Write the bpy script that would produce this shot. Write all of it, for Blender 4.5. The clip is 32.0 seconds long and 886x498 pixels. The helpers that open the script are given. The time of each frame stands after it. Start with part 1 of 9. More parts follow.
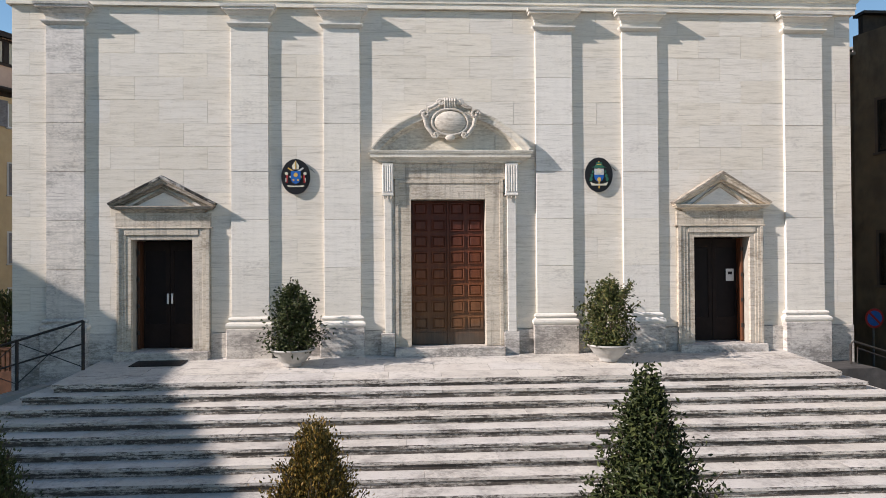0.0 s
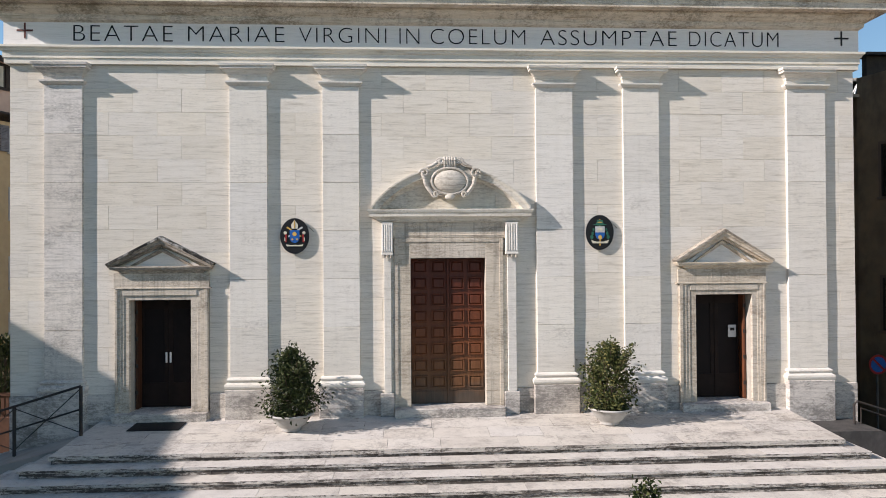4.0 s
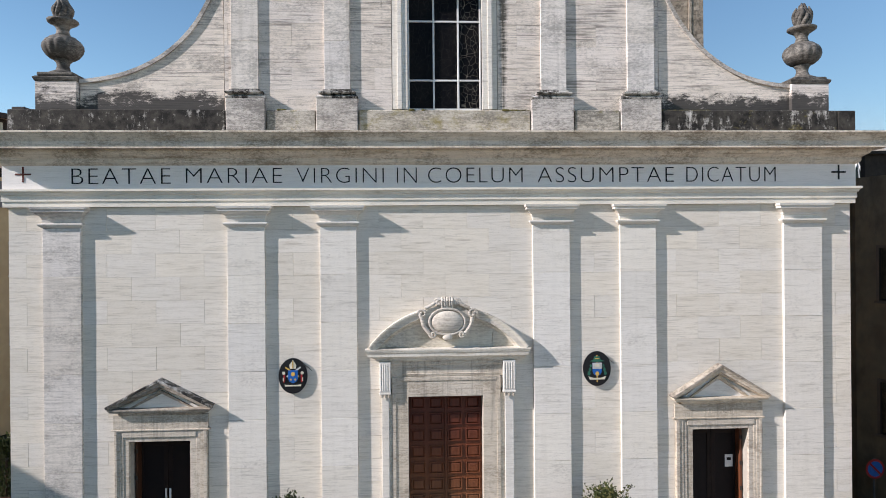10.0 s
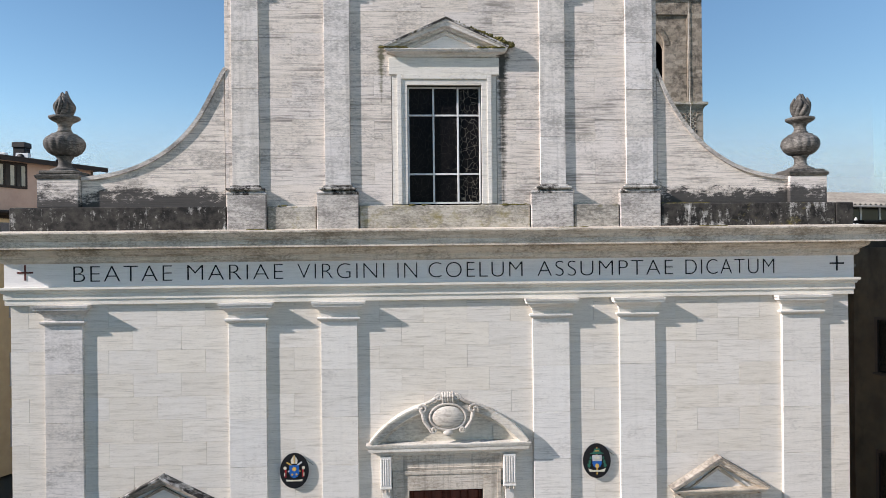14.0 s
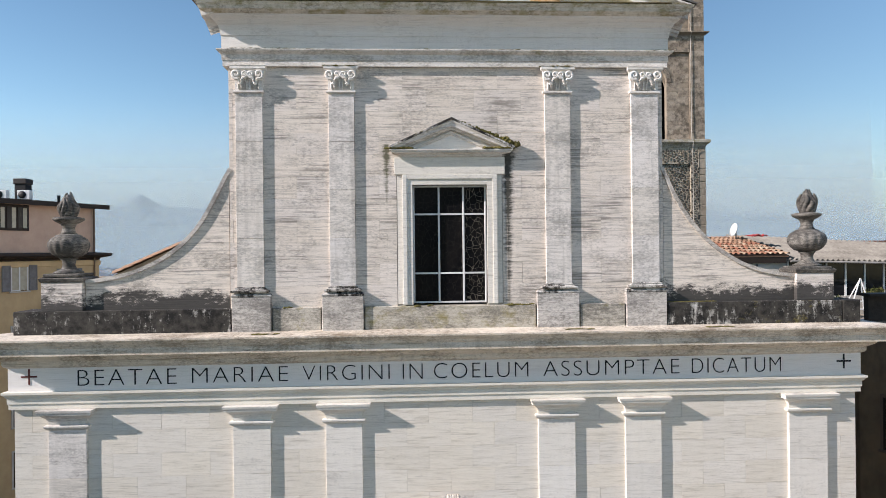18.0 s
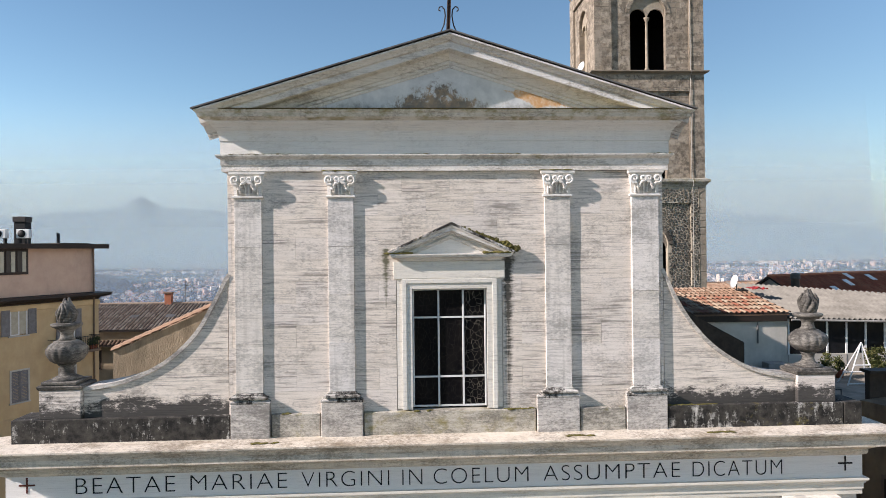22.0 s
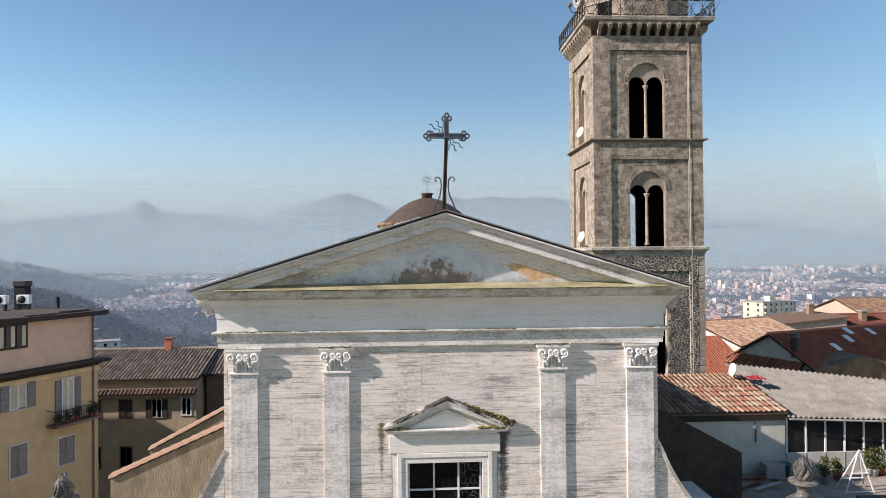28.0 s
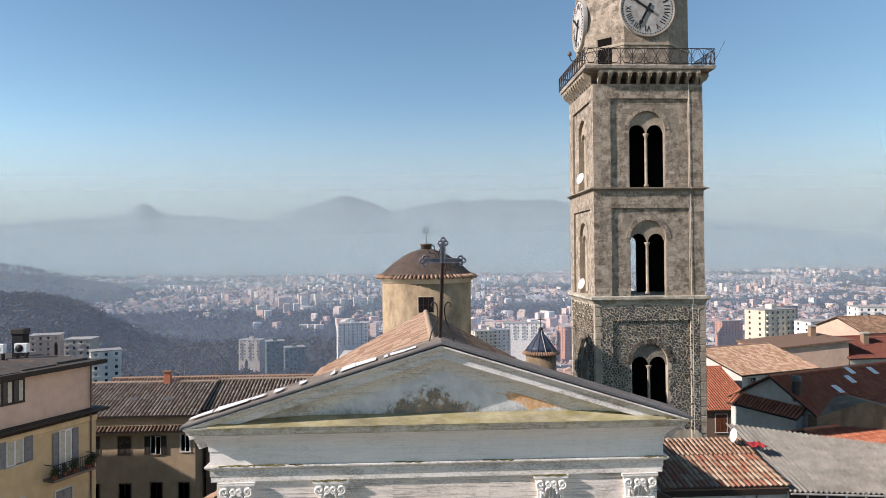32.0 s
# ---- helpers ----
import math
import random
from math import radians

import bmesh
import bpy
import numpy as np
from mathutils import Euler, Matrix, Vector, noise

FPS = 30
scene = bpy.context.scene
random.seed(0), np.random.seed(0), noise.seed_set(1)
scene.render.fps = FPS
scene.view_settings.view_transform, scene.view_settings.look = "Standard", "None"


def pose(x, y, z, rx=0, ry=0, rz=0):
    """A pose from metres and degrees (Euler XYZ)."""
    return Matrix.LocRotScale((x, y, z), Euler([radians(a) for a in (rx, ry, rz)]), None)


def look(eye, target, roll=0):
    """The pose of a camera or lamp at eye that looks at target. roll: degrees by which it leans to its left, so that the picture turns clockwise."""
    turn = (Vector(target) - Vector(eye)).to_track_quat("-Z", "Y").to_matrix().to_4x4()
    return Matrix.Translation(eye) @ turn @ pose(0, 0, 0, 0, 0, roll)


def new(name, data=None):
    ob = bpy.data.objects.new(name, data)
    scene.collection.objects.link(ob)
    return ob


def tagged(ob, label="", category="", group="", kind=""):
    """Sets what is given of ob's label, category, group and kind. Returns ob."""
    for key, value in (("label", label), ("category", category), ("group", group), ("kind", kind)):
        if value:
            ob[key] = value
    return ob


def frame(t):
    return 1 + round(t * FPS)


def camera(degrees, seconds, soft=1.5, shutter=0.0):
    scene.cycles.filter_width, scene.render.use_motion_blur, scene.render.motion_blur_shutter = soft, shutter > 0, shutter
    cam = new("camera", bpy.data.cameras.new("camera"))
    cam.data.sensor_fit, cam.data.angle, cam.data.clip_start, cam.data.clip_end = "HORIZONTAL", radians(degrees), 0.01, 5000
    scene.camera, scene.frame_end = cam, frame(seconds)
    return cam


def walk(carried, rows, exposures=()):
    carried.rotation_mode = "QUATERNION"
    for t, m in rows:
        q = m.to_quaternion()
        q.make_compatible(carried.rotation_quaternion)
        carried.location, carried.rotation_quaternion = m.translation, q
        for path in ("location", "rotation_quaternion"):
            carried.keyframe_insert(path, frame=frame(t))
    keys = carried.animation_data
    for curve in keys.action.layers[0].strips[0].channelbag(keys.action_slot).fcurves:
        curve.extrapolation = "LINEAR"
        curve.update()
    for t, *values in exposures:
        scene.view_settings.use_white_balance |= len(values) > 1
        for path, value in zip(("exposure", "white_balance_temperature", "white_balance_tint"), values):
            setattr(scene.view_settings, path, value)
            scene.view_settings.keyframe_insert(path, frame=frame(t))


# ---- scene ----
cam = camera(68.0, 32.0, 0.9)
PATH = [
    (0, (-1.089, -17.331, 2.541), (-0.979, -15.334, 2.559), -0.4),
    (0.5, (-1.088, -17.319, 2.675), (-0.977, -15.322, 2.696), -0.4),
    (1, (-1.054, -17.313, 2.849), (-0.948, -15.316, 2.868), -0.3),
    (1.5, (-1.074, -17.298, 3.008), (-0.966, -15.301, 3.026), -0.4),
    (2, (-1.066, -17.284, 3.182), (-0.958, -15.287, 3.199), -0.4),
    (2.5, (-1.066, -17.271, 3.395), (-0.959, -15.274, 3.411), -0.4),
    (4.5, (-0.981, -17.237, 4.397), (-0.88, -15.239, 4.416), -0.4),
    (5, (-0.99, -17.245, 4.745), (-0.887, -15.248, 4.758), -0.4),
    (5.5, (-0.958, -17.231, 5.032), (-0.856, -15.234, 5.045), -0.4),
    (6, (-0.949, -17.239, 5.3), (-0.848, -15.241, 5.317), -0.4),
    (6.5, (-0.917, -17.246, 5.623), (-0.817, -15.248, 5.636), -0.4),
    (7, (-0.924, -17.244, 5.897), (-0.822, -15.247, 5.913), -0.4),
    (7.5, (-0.934, -17.251, 6.2), (-0.831, -15.254, 6.217), -0.4),
    (8, (-0.907, -17.278, 6.519), (-0.807, -15.281, 6.534), -0.4),
    (8.5, (-0.914, -17.277, 6.822), (-0.814, -15.28, 6.838), -0.4),
    (9, (-0.916, -17.29, 7.186), (-0.815, -15.293, 7.196), -0.4),
    (9.5, (-0.936, -17.318, 7.56), (-0.833, -15.32, 7.562), -0.4),
    (10, (-0.884, -17.322, 7.901), (-0.785, -15.324, 7.901), -0.5),
    (10.5, (-0.885, -17.347, 8.211), (-0.785, -15.35, 8.212), -0.5),
    (11, (-0.873, -17.355, 8.51), (-0.773, -15.358, 8.512), -0.5),
    (11.5, (-0.844, -17.371, 8.845), (-0.745, -15.373, 8.844), -0.5),
    (12, (-0.842, -17.374, 9.16), (-0.743, -15.376, 9.16), -0.5),
    (12.5, (-0.838, -17.384, 9.477), (-0.739, -15.387, 9.475), -0.5),
    (13, (-0.861, -17.393, 9.766), (-0.761, -15.395, 9.767), -0.5),
    (13.5, (-0.878, -17.391, 10.084), (-0.778, -15.394, 10.084), -0.5),
    (14, (-0.891, -17.404, 10.393), (-0.79, -15.406, 10.394), -0.6),
    (14.5, (-0.916, -17.395, 10.699), (-0.814, -15.398, 10.7), -0.6),
    (16.5, (-1.003, -17.362, 12.03), (-0.902, -15.364, 12.032), -0.6),
    (17, (-1.015, -17.355, 12.379), (-0.915, -15.357, 12.381), -0.6),
    (17.5, (-1.019, -17.335, 12.711), (-0.918, -15.338, 12.713), -0.6),
    (18, (-1.006, -17.332, 13.039), (-0.905, -15.334, 13.042), -0.6),
    (18.5, (-1.001, -17.324, 13.378), (-0.9, -15.327, 13.38), -0.6),
    (19, (-0.974, -17.273, 13.706), (-0.874, -15.275, 13.709), -0.6),
    (19.5, (-0.987, -17.248, 14.048), (-0.886, -15.25, 14.051), -0.6),
    (20, (-0.983, -17.261, 14.382), (-0.882, -15.264, 14.385), -0.6),
    (20.5, (-0.983, -17.288, 14.729), (-0.882, -15.291, 14.732), -0.6),
    (21, (-0.986, -17.294, 15.075), (-0.885, -15.297, 15.078), -0.6),
    (21.5, (-0.982, -17.293, 15.408), (-0.881, -15.296, 15.413), -0.6),
    (22, (-0.967, -17.271, 15.77), (-0.866, -15.273, 15.776), -0.6),
    (22.5, (-0.979, -17.255, 16.11), (-0.878, -15.257, 16.118), -0.5),
    (23, (-0.968, -17.236, 16.475), (-0.868, -15.238, 16.483), -0.5),
    (23.5, (-0.94, -17.238, 16.84), (-0.84, -15.24, 16.849), -0.5),
    (24, (-0.905, -17.266, 17.203), (-0.807, -15.269, 17.213), -0.5),
    (24.5, (-0.879, -17.305, 17.561), (-0.781, -15.307, 17.573), -0.5),
    (25, (-0.856, -17.3, 17.933), (-0.759, -15.303, 17.946), -0.5),
    (25.5, (-0.874, -17.287, 18.334), (-0.777, -15.29, 18.347), -0.5),
    (26, (-0.886, -17.273, 18.707), (-0.789, -15.275, 18.722), -0.5),
    (26.5, (-0.877, -17.282, 19.082), (-0.779, -15.285, 19.098), -0.5),
    (28.5, (-0.755, -17.378, 20.678), (-0.658, -15.381, 20.697), -0.5),
    (29, (-0.739, -17.353, 21.084), (-0.643, -15.356, 21.104), -0.5),
    (29.5, (-0.738, -17.311, 21.507), (-0.641, -15.314, 21.528), -0.5),
    (30, (-0.702, -17.306, 21.918), (-0.606, -15.309, 21.94), -0.6),
    (30.5, (-0.684, -17.261, 22.338), (-0.588, -15.264, 22.36), -0.5),
    (31, (-0.664, -17.23, 22.762), (-0.569, -15.232, 22.784), -0.5),
    (31.5, (-0.636, -17.2, 23.186), (-0.542, -15.203, 23.209), -0.5),
    (32, (-0.615, -17.179, 23.621), (-0.521, -15.181, 23.645), -0.5),
]
# stops, kelvin and tint: the light turns a little cooler while much blue sky is in view
LOOK = [(0, 0.68, 6500, 11), (7, 0.69, 6450, 11), (12, 0.69, 6150, 11), (16, 0.70, 6300, 11), (24, 0.75, 6500, 12), (32, 0.71, 6550, 12)]
walk(cam, [(t, look(eye, target, roll)) for t, eye, target, roll in PATH], LOOK)
# ---- world, sun, exposure ----
SUN_DIR = Vector((-0.842, -0.227, 0.489)).normalized()
world = bpy.data.worlds.new("sky")
scene.world = world
world.use_nodes = True
wn = world.node_tree.nodes
sky = wn.new("ShaderNodeTexSky")
sky.sky_type = "NISHITA"
sky.sun_disc = False
sky.sun_elevation = math.asin(SUN_DIR.z)
sky.sun_rotation = -math.atan2(SUN_DIR.x, SUN_DIR.y)
sky.air_density, sky.dust_density, sky.ozone_density, sky.altitude = 1.1, 0.25, 1.0, 290
wn["Background"].inputs["Strength"].default_value = 0.091
tint = wn.new("ShaderNodeMix")
tint.data_type, tint.blend_type = "RGBA", "MULTIPLY"
tint.inputs["Factor"].default_value = 1.0
tint.inputs[7].default_value = (0.89, 0.945, 0.957, 1.0)
world.node_tree.links.new(sky.outputs["Color"], tint.inputs[6])
deep = wn.new("ShaderNodeHueSaturation")
deep.inputs["Saturation"].default_value = 1.10
world.node_tree.links.new(tint.outputs[2], deep.inputs["Color"])
world.node_tree.links.new(deep.outputs["Color"], wn["Background"].inputs["Color"])

sun_data = bpy.data.lights.new("sun", "SUN")
sun_data.energy, sun_data.angle, sun_data.color = 4.9, radians(0.6), (1.0, 0.908, 0.868)
sun = new("sun", sun_data)
sun.matrix_world = look((-40, -40, 40), Vector((-40, -40, 40)) - SUN_DIR)

# ---- materials ----
MATS = {}


def rgb(c):
    return (*c, 1.0)


class Nodes:
    """A small builder for procedural materials in world space."""

    def __init__(self, name, rough=0.8, metal=0.0, spec=0.3):
        self.mat = bpy.data.materials.new(name)
        self.mat.use_nodes = True
        self.t = self.mat.node_tree
        self.b = self.t.nodes["Principled BSDF"]
        self.b.inputs["Roughness"].default_value = rough
        self.b.inputs["Metallic"].default_value = metal
        self.b.inputs["Specular IOR Level"].default_value = spec
        self.pos = self.t.nodes.new("ShaderNodeNewGeometry").outputs["Position"]
        MATS[name] = self.mat

    def add(self, kind, **inputs):
        n = self.t.nodes.new(kind)
        for k, v in inputs.items():
            self.put(n.inputs[k.replace("_", " ")], v)
        return n

    def put(self, socket, v):
        if isinstance(v, bpy.types.NodeSocket):
            self.t.links.new(v, socket)
        else:
            socket.default_value = v

    def at(self, sx=1, sy=1, sz=1, src=None):
        m = self.add("ShaderNodeMapping", Vector=src or self.pos, Scale=(sx, sy, sz))
        return m.outputs[0]

    def noise(self, scale, vec=None, detail=4.0, rough=0.6):
        return self.add("ShaderNodeTexNoise", Vector=vec or self.pos, Scale=scale, Detail=detail, Roughness=rough).outputs["Fac"]

    def ramp(self, fac, *stops):
        r = self.t.nodes.new("ShaderNodeValToRGB")
        self.put(r.inputs["Fac"], fac)
        els = r.color_ramp.elements
        while len(els) < len(stops):
            els.new(0.5)
        for e, (p, c) in zip(els, stops):
            e.position = p
            e.color = rgb(c) if isinstance(c, tuple) else (c, c, c, 1)
        return r.outputs["Color"]

    def mix(self, fac, a, b, mode="MIX"):
        n = self.t.nodes.new("ShaderNodeMix")
        n.data_type, n.blend_type = "RGBA", mode
        self.put(n.inputs["Factor"], fac)
        for key, v in ((6, a), (7, b)):
            self.put(n.inputs[key], rgb(v) if isinstance(v, tuple) else v)
        return n.outputs[2]

    def math(self, op, a, b=0.0):
        n = self.t.nodes.new("ShaderNodeMath")
        n.operation = op
        self.put(n.inputs[0], a)
        self.put(n.inputs[1], b)
        return n.outputs[0]

    def sep(self, vec=None):
        return self.add("ShaderNodeSeparateXYZ", Vector=vec or self.pos).outputs

    def random(self):
        return self.t.nodes.new("ShaderNodeObjectInfo").outputs["Random"]

    def island(self):
        return self.t.nodes.new("ShaderNodeNewGeometry").outputs["Random Per Island"]

    def done(self, colour, bump=None, strength=0.3, dist=0.02, rough=None):
        self.put(self.b.inputs["Base Color"], rgb(colour) if isinstance(colour, tuple) else colour)
        if rough is not None:
            self.put(self.b.inputs["Roughness"], rough)
        if bump is not None:
            n = self.add("ShaderNodeBump", Height=bump, Strength=strength, Distance=dist)
            self.t.links.new(n.outputs[0], self.b.inputs["Normal"])
        return self.mat


def travertine(name, light, mid, dark, vein=1.0, dirt=0.0, soot=(0.06, 0.058, 0.055), moss=0.0, streak=0.0, band=0.0, marks=None, front=0.0):
    """Travertine with level veins that break at each block, pores, tone by block, and grime."""
    n = Nodes(name, 0.75, spec=0.25)
    r = n.random()
    shift = n.add("ShaderNodeCombineXYZ", X=n.math("MULTIPLY", r, 31.0), Y=0.0, Z=n.math("MULTIPLY", r, 57.0)).outputs[0]
    add = n.t.nodes.new("ShaderNodeVectorMath")
    n.put(add.inputs[0], n.pos)
    n.put(add.inputs[1], shift)
    loc = add.outputs[0]
    v1 = n.noise(1.0, n.at(0.8, 0.8, 11.0, loc), 6, 0.68)
    v2 = n.noise(1.0, n.at(2.2, 2.2, 30.0, loc), 5, 0.7)
    v = n.math("ADD", n.math("MULTIPLY", v1, 0.55), n.math("MULTIPLY", v2, 0.45))
    base = n.ramp(v, (0.36, dark), (0.45, mid), (0.54, light))
    blot = n.noise(0.8, loc, 6, 0.66)
    base = n.mix(n.math("MULTIPLY", n.ramp(blot, (0.38, 0.0), (0.68, 1.0)), 0.38), base, tuple(a * 0.5 + b * 0.5 for a, b in zip(mid, light)))
    tone = n.math("ADD", n.math("MULTIPLY", n.math("FRACT", n.math("MULTIPLY", r, 7.31)), 0.085), 0.93)
    warm = n.math("ADD", n.math("MULTIPLY", n.math("FRACT", n.math("MULTIPLY", r, 3.17)), 0.06), 0.95)
    c = n.add("ShaderNodeCombineColor", Red=tone, Green=n.math("MULTIPLY", tone, n.math("ADD", n.math("MULTIPLY", warm, 0.3), 0.7)), Blue=n.math("MULTIPLY", tone, warm)).outputs[0]
    base = n.mix(1.0, base, c, "MULTIPLY")
    rich = n.math("ADD", n.math("MULTIPLY", n.math("FRACT", n.math("MULTIPLY", r, 11.7)), 0.85), 0.15)
    crack = n.noise(1.0, n.at(1.3, 1.3, 42.0, loc), 7, 0.62)
    crack = n.math("MULTIPLY", n.ramp(crack, (0.57, 0.0), (0.63, 1.0)), min(0.8, 0.48 * vein))
    base = n.mix(n.math("MULTIPLY", crack, rich), base, tuple(q * 0.45 for q in dark))
    grit = n.noise(34.0, n.at(1, 1, 1.6, loc), 5, 0.75)
    base = n.mix(n.ramp(grit, (0.54, 0.0), (0.68, 0.35)), base, tuple(q * 0.6 for q in dark))
    pores = n.noise(16.0, n.at(1, 1, 3.2, loc), 3, 0.5)
    base = n.mix(n.ramp(pores, (0.66, 0.0), (0.72, 0.45)), base, tuple(q * 0.55 for q in dark))
    if dirt:
        d = n.noise(0.9, n.at(0.8, 0.8, 1.5), 9, 0.74)
        d2 = n.noise(11.0, n.at(1, 1, 2.0), 7, 0.78)
        m = n.math("ADD", n.math("MULTIPLY", d, 0.55), n.math("MULTIPLY", d2, 0.45))
        m = n.ramp(m, (0.60 - 0.24 * dirt, 0.0), (0.69 - 0.21 * dirt, 1.0))
        base = n.mix(n.math("MULTIPLY", m, min(1.0, 0.45 + 0.5 * dirt)), base, soot)
    if band:
        q = n.noise(1.0, n.at(0.6, 0.6, 19.0, loc), 7, 0.62)
        q2 = n.noise(0.8, n.at(0.6, 0.6, 1.3), 6, 0.7)
        m = n.ramp(n.math("ADD", n.math("MULTIPLY", q, 0.55), n.math("MULTIPLY", q2, 0.45)), (0.52, 0.0), (0.60, 1.0))
        base = n.mix(n.math("MULTIPLY", m, band), base, (0.23, 0.205, 0.18))
    if streak:
        q = n.noise(1.0, n.at(5.0, 5.0, 0.25), 5, 0.7)
        m = n.ramp(q, (0.5, 0.0), (0.68, 1.0))
        base = n.mix(n.math("MULTIPLY", m, streak), base, (0.20, 0.18, 0.15))
    if marks:
        base = marks(n, base)
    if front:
        # uneven black blotches on the upright faces of steps, picked by the face normal
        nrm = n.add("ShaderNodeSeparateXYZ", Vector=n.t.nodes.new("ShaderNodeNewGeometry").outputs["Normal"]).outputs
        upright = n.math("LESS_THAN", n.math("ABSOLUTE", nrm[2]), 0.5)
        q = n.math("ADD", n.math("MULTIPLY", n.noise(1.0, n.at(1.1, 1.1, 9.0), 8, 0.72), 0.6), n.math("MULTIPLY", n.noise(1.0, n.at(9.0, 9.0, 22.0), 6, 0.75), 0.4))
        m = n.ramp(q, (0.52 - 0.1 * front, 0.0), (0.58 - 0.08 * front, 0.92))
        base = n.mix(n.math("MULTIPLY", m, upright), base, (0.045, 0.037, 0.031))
    if moss:
        q = n.noise(2.2, n.at(1, 1, 1.6), 7, 0.7)
        m = n.ramp(q, (0.60 - 0.2 * moss, 0.0), (0.72 - 0.1 * moss, 1.0))
        base = n.mix(n.math("MULTIPLY", m, 0.75), base, (0.22, 0.185, 0.05))
    h = n.math("ADD", n.math("MULTIPLY", v2, 0.6), n.math("MULTIPLY", n.noise(28.0, n.at(1, 1, 2.5), 3), 0.4))
    return n.done(base, h, 0.35 * vein, 0.012)


def drips(n, base):
    """Black-green algae runs beside the window hood and soot along the foot of the wings."""
    x, y, z = n.sep()
    w = n.noise(1.0, n.at(7.0, 7.0, 0.9), 7, 0.75)
    dash = n.noise(1.0, n.at(3.0, 3.0, 16.0), 6, 0.7)
    for cx, half, strong, low_run, stain in ((-1.60, 0.19, 0.85, 0.0, (0.105, 0.10, 0.06)), (1.63, 0.25, 1.0, 0.45, (0.030, 0.030, 0.024))):
        side = n.math("SUBTRACT", 1.0, n.math("DIVIDE", n.math("ABSOLUTE", n.math("SUBTRACT", x, cx)), half))
        run = n.ramp(n.math("DIVIDE", n.math("SUBTRACT", z, 11.4), 4.6), (0.0, low_run), (0.55, 0.30 + low_run), (0.93, 1.0))
        m = n.math("SUBTRACT", n.math("ADD", n.math("MULTIPLY", side, 0.75), n.math("MULTIPLY", run, 0.75 * strong)), n.math("ADD", n.math("MULTIPLY", w, 0.65), n.math("MULTIPLY", dash, 1.15)))
        low = n.math("LESS_THAN", z, 15.85)
        base = n.mix(n.math("MULTIPLY", n.ramp(m, (-0.0, 0.0), (0.34, 0.93)), low), base, stain)
    far = n.math("GREATER_THAN", n.math("ABSOLUTE", x), 5.7)
    d = n.noise(1.3, n.at(0.7, 0.7, 1.4), 9, 0.76)
    fine = n.noise(9.0, n.at(0.8, 0.8, 2.4), 7, 0.75)
    foot = n.math("SUBTRACT", n.math("ADD", n.math("MULTIPLY", d, 1.9), n.math("MULTIPLY", fine, 0.75)), n.math("SUBTRACT", z, 10.85))
    foot = n.ramp(foot, (0.10, 0.0), (0.30, 0.95))
    return n.mix(n.math("MULTIPLY", foot, far), base, (0.036, 0.034, 0.032))


def crust(name, cover, moss=0.0):
    """Sooty black crust over travertine, broken by pale lime runs and bare spots."""
    n = Nodes(name, 0.85, spec=0.2)
    pale = n.mix(n.ramp(n.noise(5.0, n.at(1, 1, 2), 6, 0.7), (0.4, 0.0), (0.6, 1.0)), (0.30, 0.285, 0.26), (0.60, 0.575, 0.53))
    black = n.mix(n.ramp(n.noise(3.0, None, 6, 0.7), (0.4, 0.0), (0.65, 1.0)), (0.018, 0.017, 0.016), (0.075, 0.068, 0.058))
    big = n.noise(1.0, n.at(1.1, 1.1, 1.6), 8, 0.72)
    fine = n.noise(1.0, n.at(13.0, 13.0, 7.0), 7, 0.78)
    runs = n.noise(1.0, n.at(7.0, 7.0, 0.7), 5, 0.65)
    q = n.math("ADD", n.math("ADD", n.math("MULTIPLY", big, 0.45), n.math("MULTIPLY", fine, 0.3)), n.math("MULTIPLY", runs, 0.25))
    m = n.ramp(q, (0.55 - 0.16 * cover, 0.0), (0.60 - 0.14 * cover, 1.0))
    base = n.mix(m, pale, black)
    if moss:
        g = n.noise(1.4, n.at(1, 1, 1.4), 7, 0.72)
        base = n.mix(n.ramp(g, (0.62 - 0.2 * moss, 0.0), (0.70 - 0.2 * moss, 0.8)), base, (0.155, 0.13, 0.045))
    return n.done(base, fine, 0.5, 0.02)


def mottled(name, a, b, scale=3.0, rough=0.85, stain=None, amount=0.4, bump=0.3, dist=0.01, metal=0.0, stretch=(1, 1, 1), spec=0.25):
    n = Nodes(name, rough, metal, spec)
    f = n.noise(scale, n.at(*stretch), 6, 0.65)
    base = n.mix(n.ramp(f, (0.35, 0.0), (0.65, 1.0)), a, b)
    tone = n.math("ADD", n.math("MULTIPLY", n.random(), 0.2), 0.9)
    base = n.mix(1.0, base, n.add("ShaderNodeCombineColor", Red=tone, Green=tone, Blue=tone).outputs[0], "MULTIPLY")
    if stain:
        s = n.noise(scale * 0.35, n.at(1.2, 1.2, 0.5), 8, 0.72)
        base = n.mix(n.math("MULTIPLY", n.ramp(s, (0.46, 0.0), (0.66, 1.0)), amount), base, stain)
    return n.done(base, n.noise(scale * 8, n.at(*stretch), 4), bump, dist)


